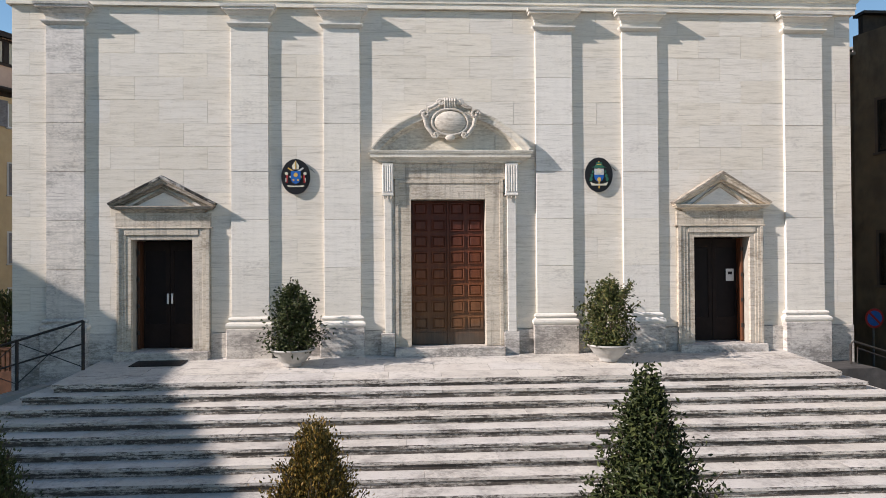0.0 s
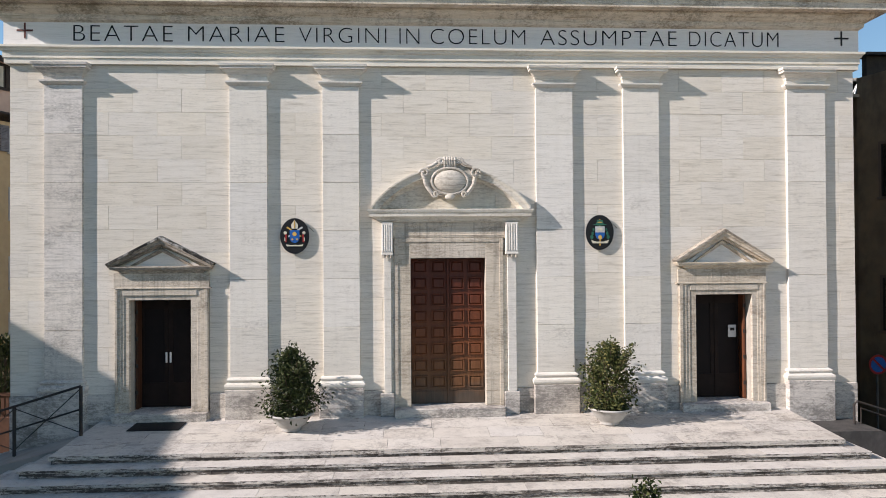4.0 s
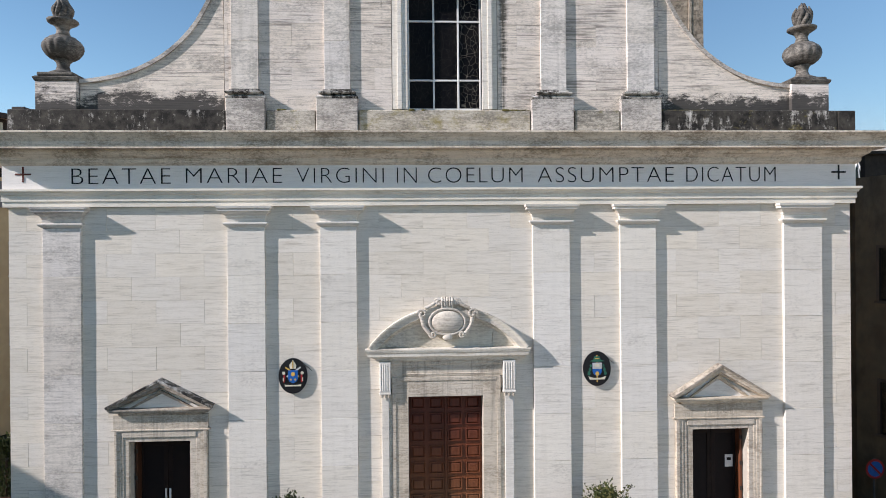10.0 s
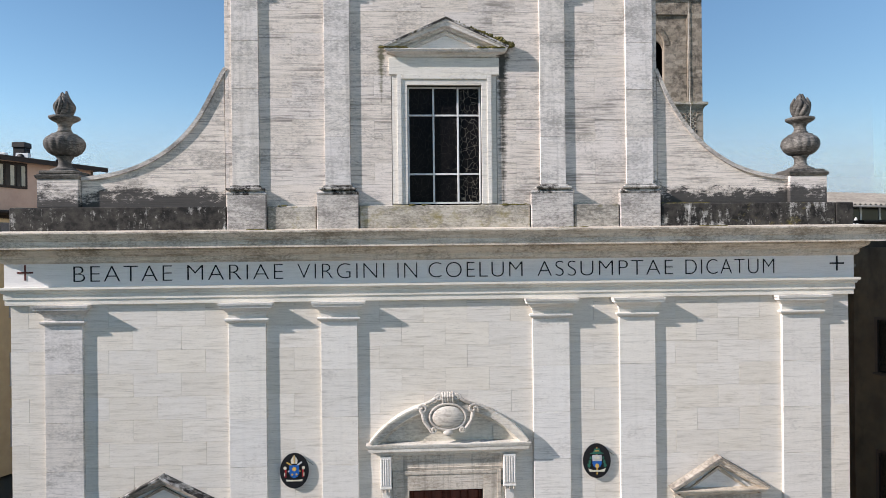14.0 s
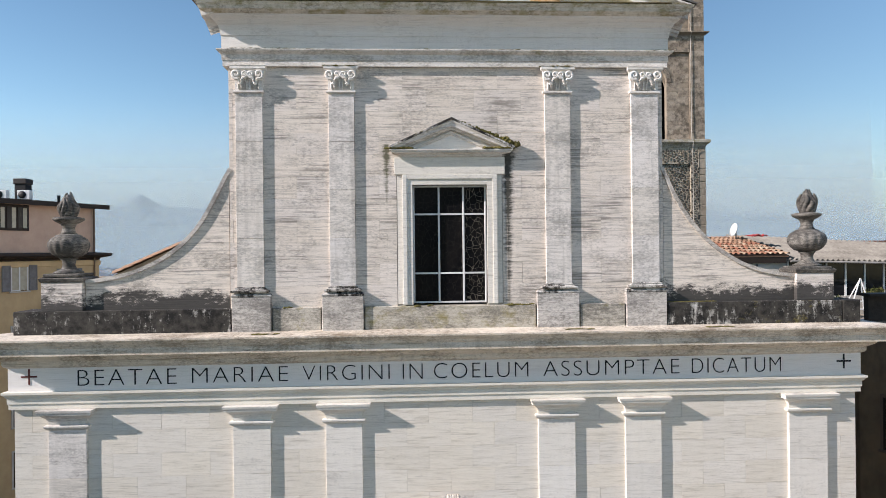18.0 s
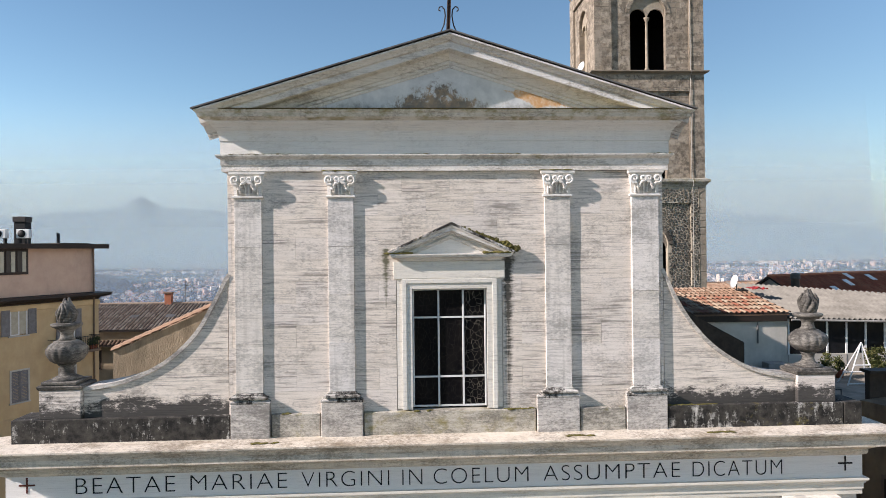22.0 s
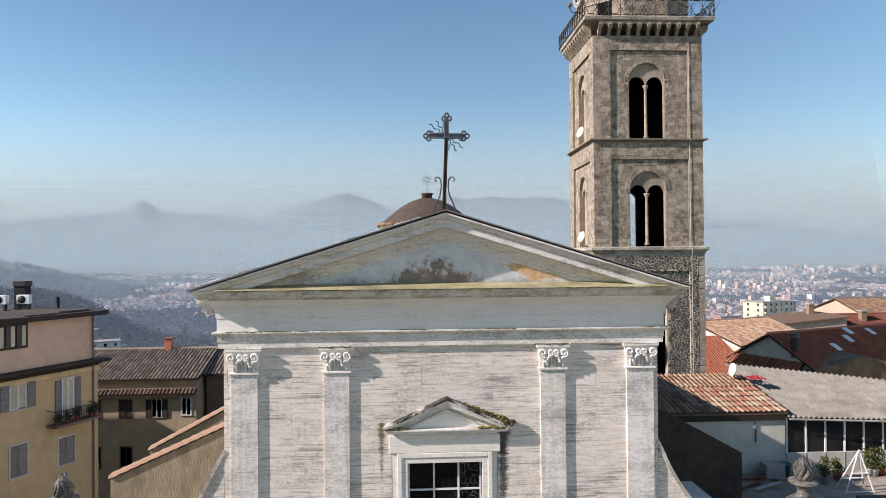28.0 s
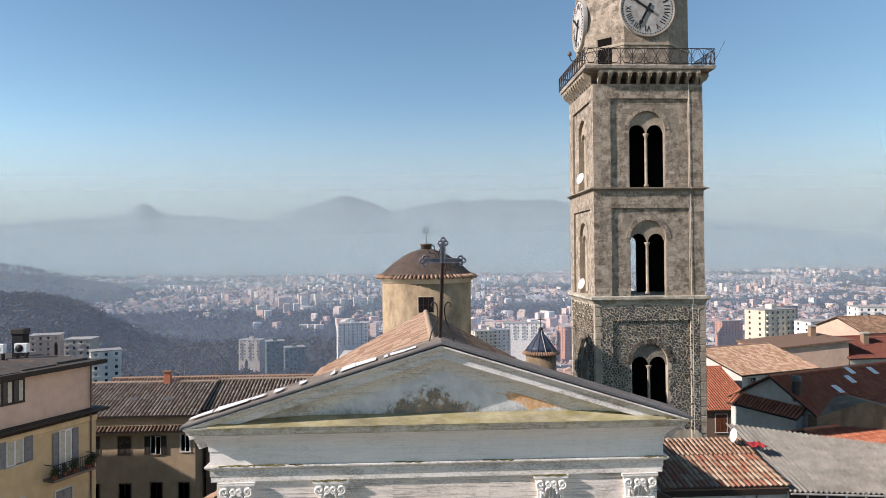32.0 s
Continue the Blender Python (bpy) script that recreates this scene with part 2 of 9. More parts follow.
TRAV = travertine("travertine_wall", (0.715, 0.670, 0.598), (0.645, 0.60, 0.527), (0.455, 0.41, 0.345), 0.85, dirt=0.16, soot=(0.42, 0.38, 0.325))
TRAV_P = travertine("travertine_pilaster", (0.73, 0.697, 0.64), (0.662, 0.63, 0.573), (0.47, 0.44, 0.395), 0.9, dirt=0.28, soot=(0.35, 0.32, 0.29), streak=0.08)
TRAV_L = travertine("travertine_architrave_pale", (0.73, 0.695, 0.62), (0.66, 0.62, 0.545), (0.46, 0.42, 0.35), 0.7, dirt=0.20, soot=(0.34, 0.30, 0.245), streak=0.06)
TRAV_U = travertine("travertine_upper", (0.755, 0.685, 0.62), (0.66, 0.592, 0.527), (0.38, 0.345, 0.30), 1.45, dirt=0.40, soot=(0.18, 0.165, 0.147), band=0.88, marks=drips)
TRAV_PU = travertine("travertine_upper_pilaster", (0.755, 0.708, 0.663), (0.655, 0.608, 0.56), (0.42, 0.395, 0.36), 1.2, dirt=0.52, soot=(0.25, 0.24, 0.22), streak=0.3)
RAKE_S = travertine("grey_rake_stone", (0.74, 0.71, 0.685), (0.66, 0.63, 0.60), (0.40, 0.36, 0.32), 0.7, dirt=0.42, soot=(0.22, 0.18, 0.145), streak=0.10)
TRAV_B = travertine("travertine_base", (0.62, 0.58, 0.53), (0.52, 0.48, 0.44), (0.34, 0.31, 0.29), 1.1, dirt=0.60, soot=(0.13, 0.12, 0.11))
TRAV_C = travertine("travertine_cornice", (0.73, 0.65, 0.545), (0.61, 0.53, 0.425), (0.35, 0.285, 0.205), 1.0, dirt=0.50, soot=(0.155, 0.118, 0.08), streak=0.30)
TRAV_F = travertine("travertine_frieze", (0.80, 0.765, 0.73), (0.75, 0.715, 0.68), (0.66, 0.625, 0.59), 0.5)
TRAV_D = travertine("travertine_door_frame", (0.60, 0.54, 0.455), (0.50, 0.44, 0.36), (0.26, 0.215, 0.16), 1.2, dirt=0.46, soot=(0.17, 0.135, 0.10), streak=0.72)
BLACK_CRUST = crust("black_crust_stone", 1.0)
MOSS_CRUST = crust("mossy_crust_stone", 0.84, 0.20)
TRAV_A = travertine("travertine_architrave", (0.77, 0.73, 0.68), (0.68, 0.635, 0.58), (0.44, 0.40, 0.35), 1.2, dirt=0.52, soot=(0.22, 0.20, 0.165), moss=0.06)
MOSS_LEDGE = travertine("mossy_ledge_stone", (0.72, 0.68, 0.60), (0.62, 0.57, 0.48), (0.36, 0.31, 0.24), 1.0, dirt=0.45, soot=(0.10, 0.08, 0.055), moss=0.62)
MOSSY = travertine("mossy_stone", (0.58, 0.53, 0.45), (0.46, 0.42, 0.35), (0.28, 0.25, 0.20), 1.2, dirt=0.58, soot=(0.10, 0.09, 0.07), moss=0.50)
GREY_SILL = travertine("grey_sill_stone", (0.56, 0.52, 0.46), (0.44, 0.41, 0.36), (0.27, 0.245, 0.21), 1.2, dirt=0.62, soot=(0.09, 0.083, 0.07), moss=0.12)
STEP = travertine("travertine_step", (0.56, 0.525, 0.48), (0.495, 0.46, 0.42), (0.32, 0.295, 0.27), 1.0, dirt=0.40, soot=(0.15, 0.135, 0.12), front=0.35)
HOOD_S = travertine("sooty_hood_stone", (0.50, 0.44, 0.365), (0.38, 0.33, 0.27), (0.18, 0.15, 0.12), 1.4, dirt=0.60, soot=(0.075, 0.062, 0.048), streak=0.45)
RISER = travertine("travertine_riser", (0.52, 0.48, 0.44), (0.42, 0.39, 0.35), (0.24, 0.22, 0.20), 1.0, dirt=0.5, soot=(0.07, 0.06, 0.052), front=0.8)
TRAV_UF = travertine("upper_frieze_stone", (0.80, 0.765, 0.725), (0.755, 0.72, 0.68), (0.64, 0.60, 0.555), 0.45, dirt=0.26, soot=(0.46, 0.42, 0.37), streak=0.06)
HOOD_W = travertine("window_hood_stone", (0.74, 0.70, 0.65), (0.64, 0.60, 0.545), (0.42, 0.385, 0.33), 1.0, dirt=0.40, soot=(0.24, 0.215, 0.175))
HOOD_R = travertine("cream_hood_stone", (0.66, 0.585, 0.48), (0.55, 0.48, 0.385), (0.30, 0.25, 0.19), 1.2, dirt=0.42, soot=(0.16, 0.13, 0.095), streak=0.3)
MOSS_CAP = crust("mossy_hood_cap", 0.62, 0.16)
PORTAL_L = travertine("portal_moulding_stone", (0.70, 0.655, 0.57), (0.60, 0.555, 0.47), (0.36, 0.315, 0.25), 0.7, dirt=0.42, soot=(0.22, 0.185, 0.14), streak=0.22)
TRAV_PD = travertine("stained_pilaster", (0.70, 0.655, 0.605), (0.58, 0.545, 0.50), (0.36, 0.335, 0.31), 1.1, dirt=0.46, soot=(0.24, 0.225, 0.205), streak=0.15)
URN = travertine("urn_stone", (0.25, 0.235, 0.21), (0.155, 0.142, 0.125), (0.075, 0.068, 0.06), 2.0, dirt=0.74, soot=(0.032, 0.029, 0.026))
TOWER = mottled("tower_ashlar", (0.37, 0.31, 0.235), (0.22, 0.18, 0.135), 2.2, 0.9, (0.40, 0.36, 0.29), 0.5, 0.8, 0.04)
RUBBLE = mottled("tower_rubble", (0.25, 0.22, 0.18), (0.13, 0.115, 0.09), 3.0, 0.95, (0.35, 0.31, 0.25), 0.3, 0.9, 0.05)
RUBBLE_BED = mottled("rubble_mortar", (0.48, 0.42, 0.33), (0.35, 0.305, 0.235), 4.0, 0.95, (0.14, 0.12, 0.09), 0.5, 0.6, 0.02)
JOINT = mottled("joint_mortar", (0.42, 0.385, 0.335), (0.34, 0.31, 0.265), 5.0, 0.9)
WOOD = mottled("door_walnut", (0.155, 0.05, 0.02), (0.085, 0.027, 0.011), 2.5, 0.5, (0.07, 0.03, 0.015), 0.35, 0.3, 0.004, stretch=(6, 6, 0.6), spec=0.4)


def door_wood():
    """Walnut varnish: dark red above, partly painted lintel shade; bleached ochre below, scuffed grey foot."""
    n = Nodes("main_door_walnut", 0.5, spec=0.35)
    x, y, z = n.sep()
    g = n.noise(2.5, n.at(6, 6, 0.6), 6, 0.65)
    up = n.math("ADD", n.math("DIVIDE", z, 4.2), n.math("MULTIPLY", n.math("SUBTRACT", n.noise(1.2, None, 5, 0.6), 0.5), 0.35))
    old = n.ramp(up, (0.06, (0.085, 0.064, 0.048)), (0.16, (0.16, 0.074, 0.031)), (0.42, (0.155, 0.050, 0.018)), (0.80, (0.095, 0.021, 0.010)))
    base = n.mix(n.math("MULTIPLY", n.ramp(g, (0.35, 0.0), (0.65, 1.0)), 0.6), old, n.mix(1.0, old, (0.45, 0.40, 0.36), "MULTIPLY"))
    return n.done(base, n.noise(20.0, n.at(6, 6, 0.6), 4), 0.3, 0.004)


DOOR_WOOD = door_wood()
LEAF_WOOD = mottled("side_door_walnut", (0.075, 0.030, 0.014), (0.045, 0.018, 0.009), 2.5, 0.55, (0.03, 0.014, 0.008), 0.4, 0.3, 0.004, stretch=(6, 6, 0.6))
# near-black colour in place of shade inside doorways, window, tower and hatch
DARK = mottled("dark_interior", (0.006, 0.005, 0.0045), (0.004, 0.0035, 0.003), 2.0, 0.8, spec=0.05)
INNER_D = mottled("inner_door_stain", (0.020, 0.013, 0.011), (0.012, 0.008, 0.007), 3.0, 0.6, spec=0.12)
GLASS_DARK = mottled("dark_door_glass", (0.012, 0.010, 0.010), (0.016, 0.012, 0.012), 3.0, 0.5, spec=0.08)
WHITE = mottled("white_paint", (0.72, 0.72, 0.70), (0.62, 0.62, 0.6), 4.0, 0.5)
IRON = mottled("black_iron", (0.03, 0.03, 0.033), (0.05, 0.045, 0.04), 12.0, 0.6, (0.09, 0.05, 0.03), 0.4, metal=0.3)
IRON_B = mottled("blue_grey_iron", (0.17, 0.18, 0.215), (0.10, 0.105, 0.13), 9.0, 0.5, (0.05, 0.035, 0.03), 0.5, metal=0.35)
LETTER = mottled("letter_black", (0.008, 0.008, 0.009), (0.014, 0.014, 0.015), 8.0, 0.6)
LETTER_RED = mottled("cross_rust_red", (0.13, 0.035, 0.025), (0.09, 0.03, 0.025), 8.0, 0.6)
OCHRE = mottled("ochre_plaster", (0.57, 0.42, 0.235), (0.50, 0.36, 0.195), 1.2, 0.9, (0.36, 0.27, 0.16), 0.45)
PINK = mottled("pale_pink_plaster", (0.54, 0.38, 0.285), (0.48, 0.33, 0.245), 1.2, 0.9, (0.32, 0.25, 0.20), 0.45)
BUTT_PL = mottled("buttress_plaster", (0.30, 0.24, 0.165), (0.22, 0.17, 0.115), 3.0, 0.95, (0.11, 0.09, 0.06), 0.6, 0.8, 0.03, stretch=(1, 1, 0.3))
BROWN_PL = mottled("brown_plaster", (0.20, 0.14, 0.10), (0.15, 0.105, 0.075), 1.0, 0.9, (0.11, 0.085, 0.065), 0.4)
DIRTY_PL = mottled("dirty_brown_plaster", (0.27, 0.195, 0.12), (0.18, 0.13, 0.085), 0.8, 0.95, (0.035, 0.03, 0.025), 0.7)
PALE_PL = mottled("pale_plaster", (0.56, 0.53, 0.47), (0.46, 0.43, 0.38), 1.2, 0.9, (0.3, 0.28, 0.25), 0.5)
GREY_PL = mottled("grey_plaster", (0.36, 0.34, 0.31), (0.28, 0.265, 0.24), 1.2, 0.9, (0.12, 0.115, 0.11), 0.6)
LEAD = mottled("lead_flashing", (0.15, 0.145, 0.14), (0.08, 0.077, 0.074), 2.0, 0.6, (0.07, 0.065, 0.06), 0.5)
TIN = mottled("pale_tin_flashing", (0.66, 0.65, 0.63), (0.55, 0.54, 0.52), 3.0, 0.45)
ROOF_BIT = mottled("rusty_bitumen", (0.045, 0.040, 0.036), (0.085, 0.072, 0.060), 2.5, 0.85, (0.15, 0.10, 0.07), 0.4, 0.5, 0.01)
SHUTTER = mottled("grey_shutter_paint", (0.20, 0.19, 0.185), (0.15, 0.14, 0.135), 5.0, 0.6)
SHUTTER_D = mottled("dark_shutter_paint", (0.035, 0.024, 0.018), (0.025, 0.018, 0.014), 5.0, 0.6)
POT = mottled("white_pot", (0.46, 0.445, 0.42), (0.36, 0.35, 0.33), 2.5, 0.7, (0.2, 0.19, 0.17), 0.5)
SOIL = mottled("potting_soil", (0.03, 0.02, 0.014), (0.05, 0.035, 0.025), 20.0, 0.95)
BARK = mottled("bark", (0.09, 0.065, 0.045), (0.05, 0.036, 0.026), 12.0, 0.95)


def tile_mat(name, a, b, c, single=False):
    """Fired clay tiles, tone by piece."""
    n = Nodes(name, 0.9)
    r = n.random() if single else n.island()
    base = n.ramp(r, (0.1, a), (0.5, b), (0.9, c))
    g = n.noise(6.0, None, 6, 0.7)
    base = n.mix(n.math("MULTIPLY", n.ramp(g, (0.45, 0.0), (0.7, 1.0)), 0.5), base, (0.10, 0.085, 0.06))
    return n.done(base, n.noise(30.0, None, 3), 0.4, 0.01)


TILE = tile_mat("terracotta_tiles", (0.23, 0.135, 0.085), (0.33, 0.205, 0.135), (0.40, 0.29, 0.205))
# black patches on the base and cap mouldings of the upper pilasters
BLACK_PATCHED = crust("sooty_moulding", 0.46)
CARVED = travertine("carved_stone", (0.66, 0.61, 0.54), (0.56, 0.51, 0.44), (0.36, 0.32, 0.27), 1.6, dirt=0.42, soot=(0.24, 0.20, 0.155))
CARVED_W = travertine("carved_capital_stone", (0.78, 0.75, 0.71), (0.70, 0.665, 0.62), (0.46, 0.43, 0.39), 0.9, dirt=0.36, soot=(0.26, 0.24, 0.215))
LICHEN = mottled("yellow_lichen_bed", (0.44, 0.37, 0.18), (0.30, 0.26, 0.11), 3.0, 0.95, (0.15, 0.125, 0.06), 0.6, 0.8, 0.02)
MOSS = mottled("yellow_moss", (0.165, 0.14, 0.04), (0.105, 0.092, 0.03), 9.0, 0.95, (0.045, 0.042, 0.02), 0.5, 0.9, 0.02)
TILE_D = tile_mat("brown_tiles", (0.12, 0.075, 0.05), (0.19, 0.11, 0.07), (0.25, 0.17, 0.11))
TILE_R = tile_mat("red_tiles", (0.34, 0.105, 0.055), (0.42, 0.15, 0.08), (0.32, 0.09, 0.05))
TILE_DR = tile_mat("dark_red_tiles", (0.15, 0.045, 0.03), (0.19, 0.055, 0.035), (0.13, 0.04, 0.03))


def leaf_mat(name, a, b, c):
    n = Nodes(name, 0.6, spec=0.22)
    base = n.ramp(n.island(), (0.15, a), (0.55, b), (0.95, c))
    return n.done(base)


LEAF = leaf_mat("glossy_leaves", (0.017, 0.025, 0.008), (0.035, 0.047, 0.013), (0.070, 0.080, 0.024))
LEAF_B = leaf_mat("olive_leaves", (0.030, 0.042, 0.012), (0.066, 0.078, 0.023), (0.14, 0.125, 0.042))
LEAF_O = leaf_mat("ochre_conifer", (0.052, 0.045, 0.012), (0.15, 0.105, 0.022), (0.26, 0.15, 0.03))
LEAF_C = leaf_mat("green_conifer", (0.022, 0.032, 0.010), (0.048, 0.060, 0.018), (0.085, 0.085, 0.028))

# ---- building helpers ----
def mesh_of(name, bm, mat):
    me = bpy.data.meshes.new(name)
    bm.normal_update()
    bm.to_mesh(me)
    bm.free()
    me.materials.append(mat)
    return me


def part(name, bm, mat, parent=None, label=""):
    """Links a bmesh as one mesh object under a thing or a part."""
    ob = new(name, mesh_of(name, bm, mat))
    ob.parent = parent
    return tagged(ob, label)


def thing(name, label, category, group="", kind=""):
    return tagged(new(name), label, category, group, kind)


def box(bm, x0, x1, y0, y1, z0, z1, bevel=0.0):
    r = bmesh.ops.create_cube(bm, size=1.0)
    for v in r["verts"]:
        v.co = Vector(((x0 + x1) / 2 + v.co.x * (x1 - x0), (y0 + y1) / 2 + v.co.y * (y1 - y0), (z0 + z1) / 2 + v.co.z * (z1 - z0)))
    if bevel:
        es = list({e for v in r["verts"] for e in v.link_edges})
        bmesh.ops.bevel(bm, geom=es, offset=bevel, segments=1, affect="EDGES")
    return bm


def B(*a, bevel=0.0):
    return box(bmesh.new(), *a, bevel=bevel)


def poly(bm, pts):
    return bm.faces.new([bm.verts.new(p) for p in pts])


def prism(bm, pts, y0, y1):
    """A closed outline in x, z, made solid from y0 to y1."""
    a = [bm.verts.new((x, y0, z)) for x, z in pts]
    b = [bm.verts.new((x, y1, z)) for x, z in pts]
    bm.faces.new(a)
    bm.faces.new(b[::-1])
    for i in range(len(pts)):
        j = (i + 1) % len(pts)
        bm.faces.new((a[j], a[i], b[i], b[j]))
    bmesh.ops.recalc_face_normals(bm, faces=bm.faces[:])
    return bm


def moulding(bm, x0, x1, yb, back, prof):
    """A level moulding with mitred returns: prof is (out, z) from bottom to top, in front of the plane yb."""
    loops = []
    for o, z in prof:
        loops.append([bm.verts.new(p) for p in ((x0 - o, back, z), (x0 - o, yb - o, z), (x1 + o, yb - o, z), (x1 + o, back, z))])
    for a, b in zip(loops, loops[1:]):
        for i in range(4):
            j = (i + 1) % 4
            bm.faces.new((a[i], a[j], b[j], b[i]))
    bm.faces.new(loops[0][::-1])
    bm.faces.new(loops[-1])
    bmesh.ops.recalc_face_normals(bm, faces=bm.faces[:])
    return bm


def lathe(bm, prof, cx, cy, cz=0.0, n=24, wob=None):
    """A turned form: prof is (radius, z)."""
    rings = []
    for r, z in prof:
        ring = []
        for i in range(n):
            a = 2 * math.pi * i / n
            rr = r * (wob(a, z) if wob else 1.0)
            ring.append(bm.verts.new((cx + rr * math.cos(a), cy + rr * math.sin(a), cz + z)))
        rings.append(ring)
    for a, b in zip(rings, rings[1:]):
        for i in range(n):
            f = bm.faces.new((a[i], a[(i + 1) % n], b[(i + 1) % n], b[i]))
            f.smooth = True
    bm.faces.new(rings[0][::-1])
    bm.faces.new(rings[-1])
    return bm


def rod(bm, a, b, r=0.02, n=6):
    a, b = Vector(a), Vector(b)
    m = Matrix.Translation((a + b) / 2) @ (b - a).to_track_quat("Z", "Y").to_matrix().to_4x4()
    bmesh.ops.create_cone(bm, cap_ends=True, segments=n, radius1=r, radius2=r, depth=(b - a).length, matrix=m)
    return bm


def tube(bm, pts, r=0.02, n=6):
    """One round bar swept along pts, closed where the ends meet."""
    pts = [Vector(p) for p in pts]
    loop = (pts[0] - pts[-1]).length < 1e-4
    if loop:
        pts = pts[:-1]
    m = len(pts)
    rings, up = [], None
    for i, p in enumerate(pts):
        a = pts[(i - 1) % m] if loop or i else p
        b = pts[(i + 1) % m] if loop or i < m - 1 else p
        d = (b - a).normalized()
        if up is None:
            up = d.orthogonal().normalized()
        up = (up - d * up.dot(d)).normalized()
        side = d.cross(up)
        rings.append([bm.verts.new(p + (up * math.cos(2 * math.pi * k / n) + side * math.sin(2 * math.pi * k / n)) * r) for k in range(n)])
    pairs = list(zip(rings, rings[1:])) + ([(rings[-1], rings[0])] if loop else [])
    for a, b in pairs:
        for k in range(n):
            bm.faces.new((a[k], a[(k + 1) % n], b[(k + 1) % n], b[k]))
    if not loop:
        bm.faces.new(rings[0][::-1])
        bm.faces.new(rings[-1])
    return bm


def loft(bm, pts, w, y0, y1):
    """A band of width w that follows pts in x, z, solid from y0 to y1 (below the line)."""
    down = []
    for i, p in enumerate(pts):
        a, b = Vector(pts[max(0, i - 1)]), Vector(pts[min(len(pts) - 1, i + 1)])
        d = (b - a).normalized()
        nrm = Vector((d.y, -d.x))
        if nrm.y > 0:
            nrm = -nrm
        down.append((p[0] + nrm.x * w, p[1] + nrm.y * w))
    for i in range(len(pts) - 1):
        prism_quad(bm, [pts[i], pts[i + 1], down[i + 1], down[i]], y0, y1)
    return bm


def prism_quad(bm, q, y0, y1):
    a = [bm.verts.new((x, y0, z)) for x, z in q]
    b = [bm.verts.new((x, y1, z)) for x, z in q]
    fs = [bm.faces.new(a), bm.faces.new(b[::-1])]
    for i in range(4):
        j = (i + 1) % 4
        fs.append(bm.faces.new((a[j], a[i], b[i], b[j])))
    return fs

# ---- the church front ----
WALL, PIL = 0.10, 0.01
PX = [(-10.31, -9.36), (-5.645, -4.68), (-3.25, -2.30), (2.37, 3.36), (4.725, 5.70), (9.23, 10.30)]
UPX = [(-5.51, -4.81), (-3.10, -2.43), (2.63, 3.31), (4.97, 5.70)]
church = thing("church", "pale travertine church with pilasters, gable, tiled nave roof and drum dome", "church")


def seg_box(bm, x0, x1, y0, y1, z0, z1, holes):
    """A wall from x0 to x1 with square openings (hx0, hx1, hz0, hz1) right through it."""
    xs = sorted({x0, x1, *[h[0] for h in holes], *[h[1] for h in holes]})
    for a, b in zip(xs, xs[1:]):
        cuts = sorted((h[2], h[3]) for h in holes if h[0] <= a + 1e-6 and h[1] >= b - 1e-6)
        z = z0
        for c0, c1 in cuts:
            if c0 > z + 1e-4:
                box(bm, a, b, y0, y1, z, c0)
            z = c1
        if z1 > z + 1e-4:
            box(bm, a, b, y0, y1, z, z1)
    return bm


def notched(x0, x1, z0, z1, holes):
    """A wall's outline with openings cut up from its foot."""
    pts = [(x0, z0)]
    for a, b, c, d in holes:
        pts += [(a, z0), (a, d), (b, d), (b, z0)]
    return pts + [(x1, z0), (x1, z1), (x0, z1)]


def courses(parent, name, x0, x1, z0, z1, rows, length, y, depth, mat, holes, rnd):
    """Blocks in half bond between x0 and x1, each an object, cut round the openings."""
    h = (z1 - z0) / rows
    n = max(1, round((x1 - x0) / length))
    for r in range(rows):
        za, zb = z0 + r * h, z0 + (r + 1) * h
        xs = [x0 + (x1 - x0) * i / n for i in range(n + 1)]
        if r % 2:
            xs = [x0] + [x0 + (x1 - x0) * (i + 0.5) / n for i in range(n)] + [x1]
        for a, b in zip(xs, xs[1:]):
            spans = [(a, b)]
            for hx0, hx1, hz0, hz1 in holes:
                if hz0 < (za + zb) / 2 < hz1:
                    out = []
                    for s, e in spans:
                        if hx1 <= s or hx0 >= e:
                            out.append((s, e))
                            continue
                        if hx0 - s > 0.08:
                            out.append((s, hx0))
                        if e - hx1 > 0.08:
                            out.append((hx1, e))
                    spans = out
            for s, e in spans:
                g = 0.0017
                yy = y + rnd.uniform(-0.0012, 0.0012)
                part(name, B(s + g, e - g, yy, y + depth, za + g, zb - g, bevel=0.002), mat, parent)


rnd = random.Random(4)
DOOR_L, DOOR_C, DOOR_R = (-8.19, -6.64, -0.08, 2.98), (-0.97, 1.0, -0.08, 4.01), (6.67, 8.21, -0.08, 2.98)
WIN = (-0.92, 1.06, 11.62, 14.77)
lower = part("lower_wall", prism(bmesh.new(), notched(-11.20, 11.15, -2.9, 9.1, [DOOR_L, DOOR_C, DOOR_R]), WALL + 0.02, WALL + 0.9), JOINT, church, "pale travertine wall of long level blocks")
upper = part("upper_wall", prism(bmesh.new(), notched(-5.70, 5.84, 11.0, 18.0, [WIN]), 0.12, 0.9), JOINT, church, "weathered travertine upper wall with level grey veins")

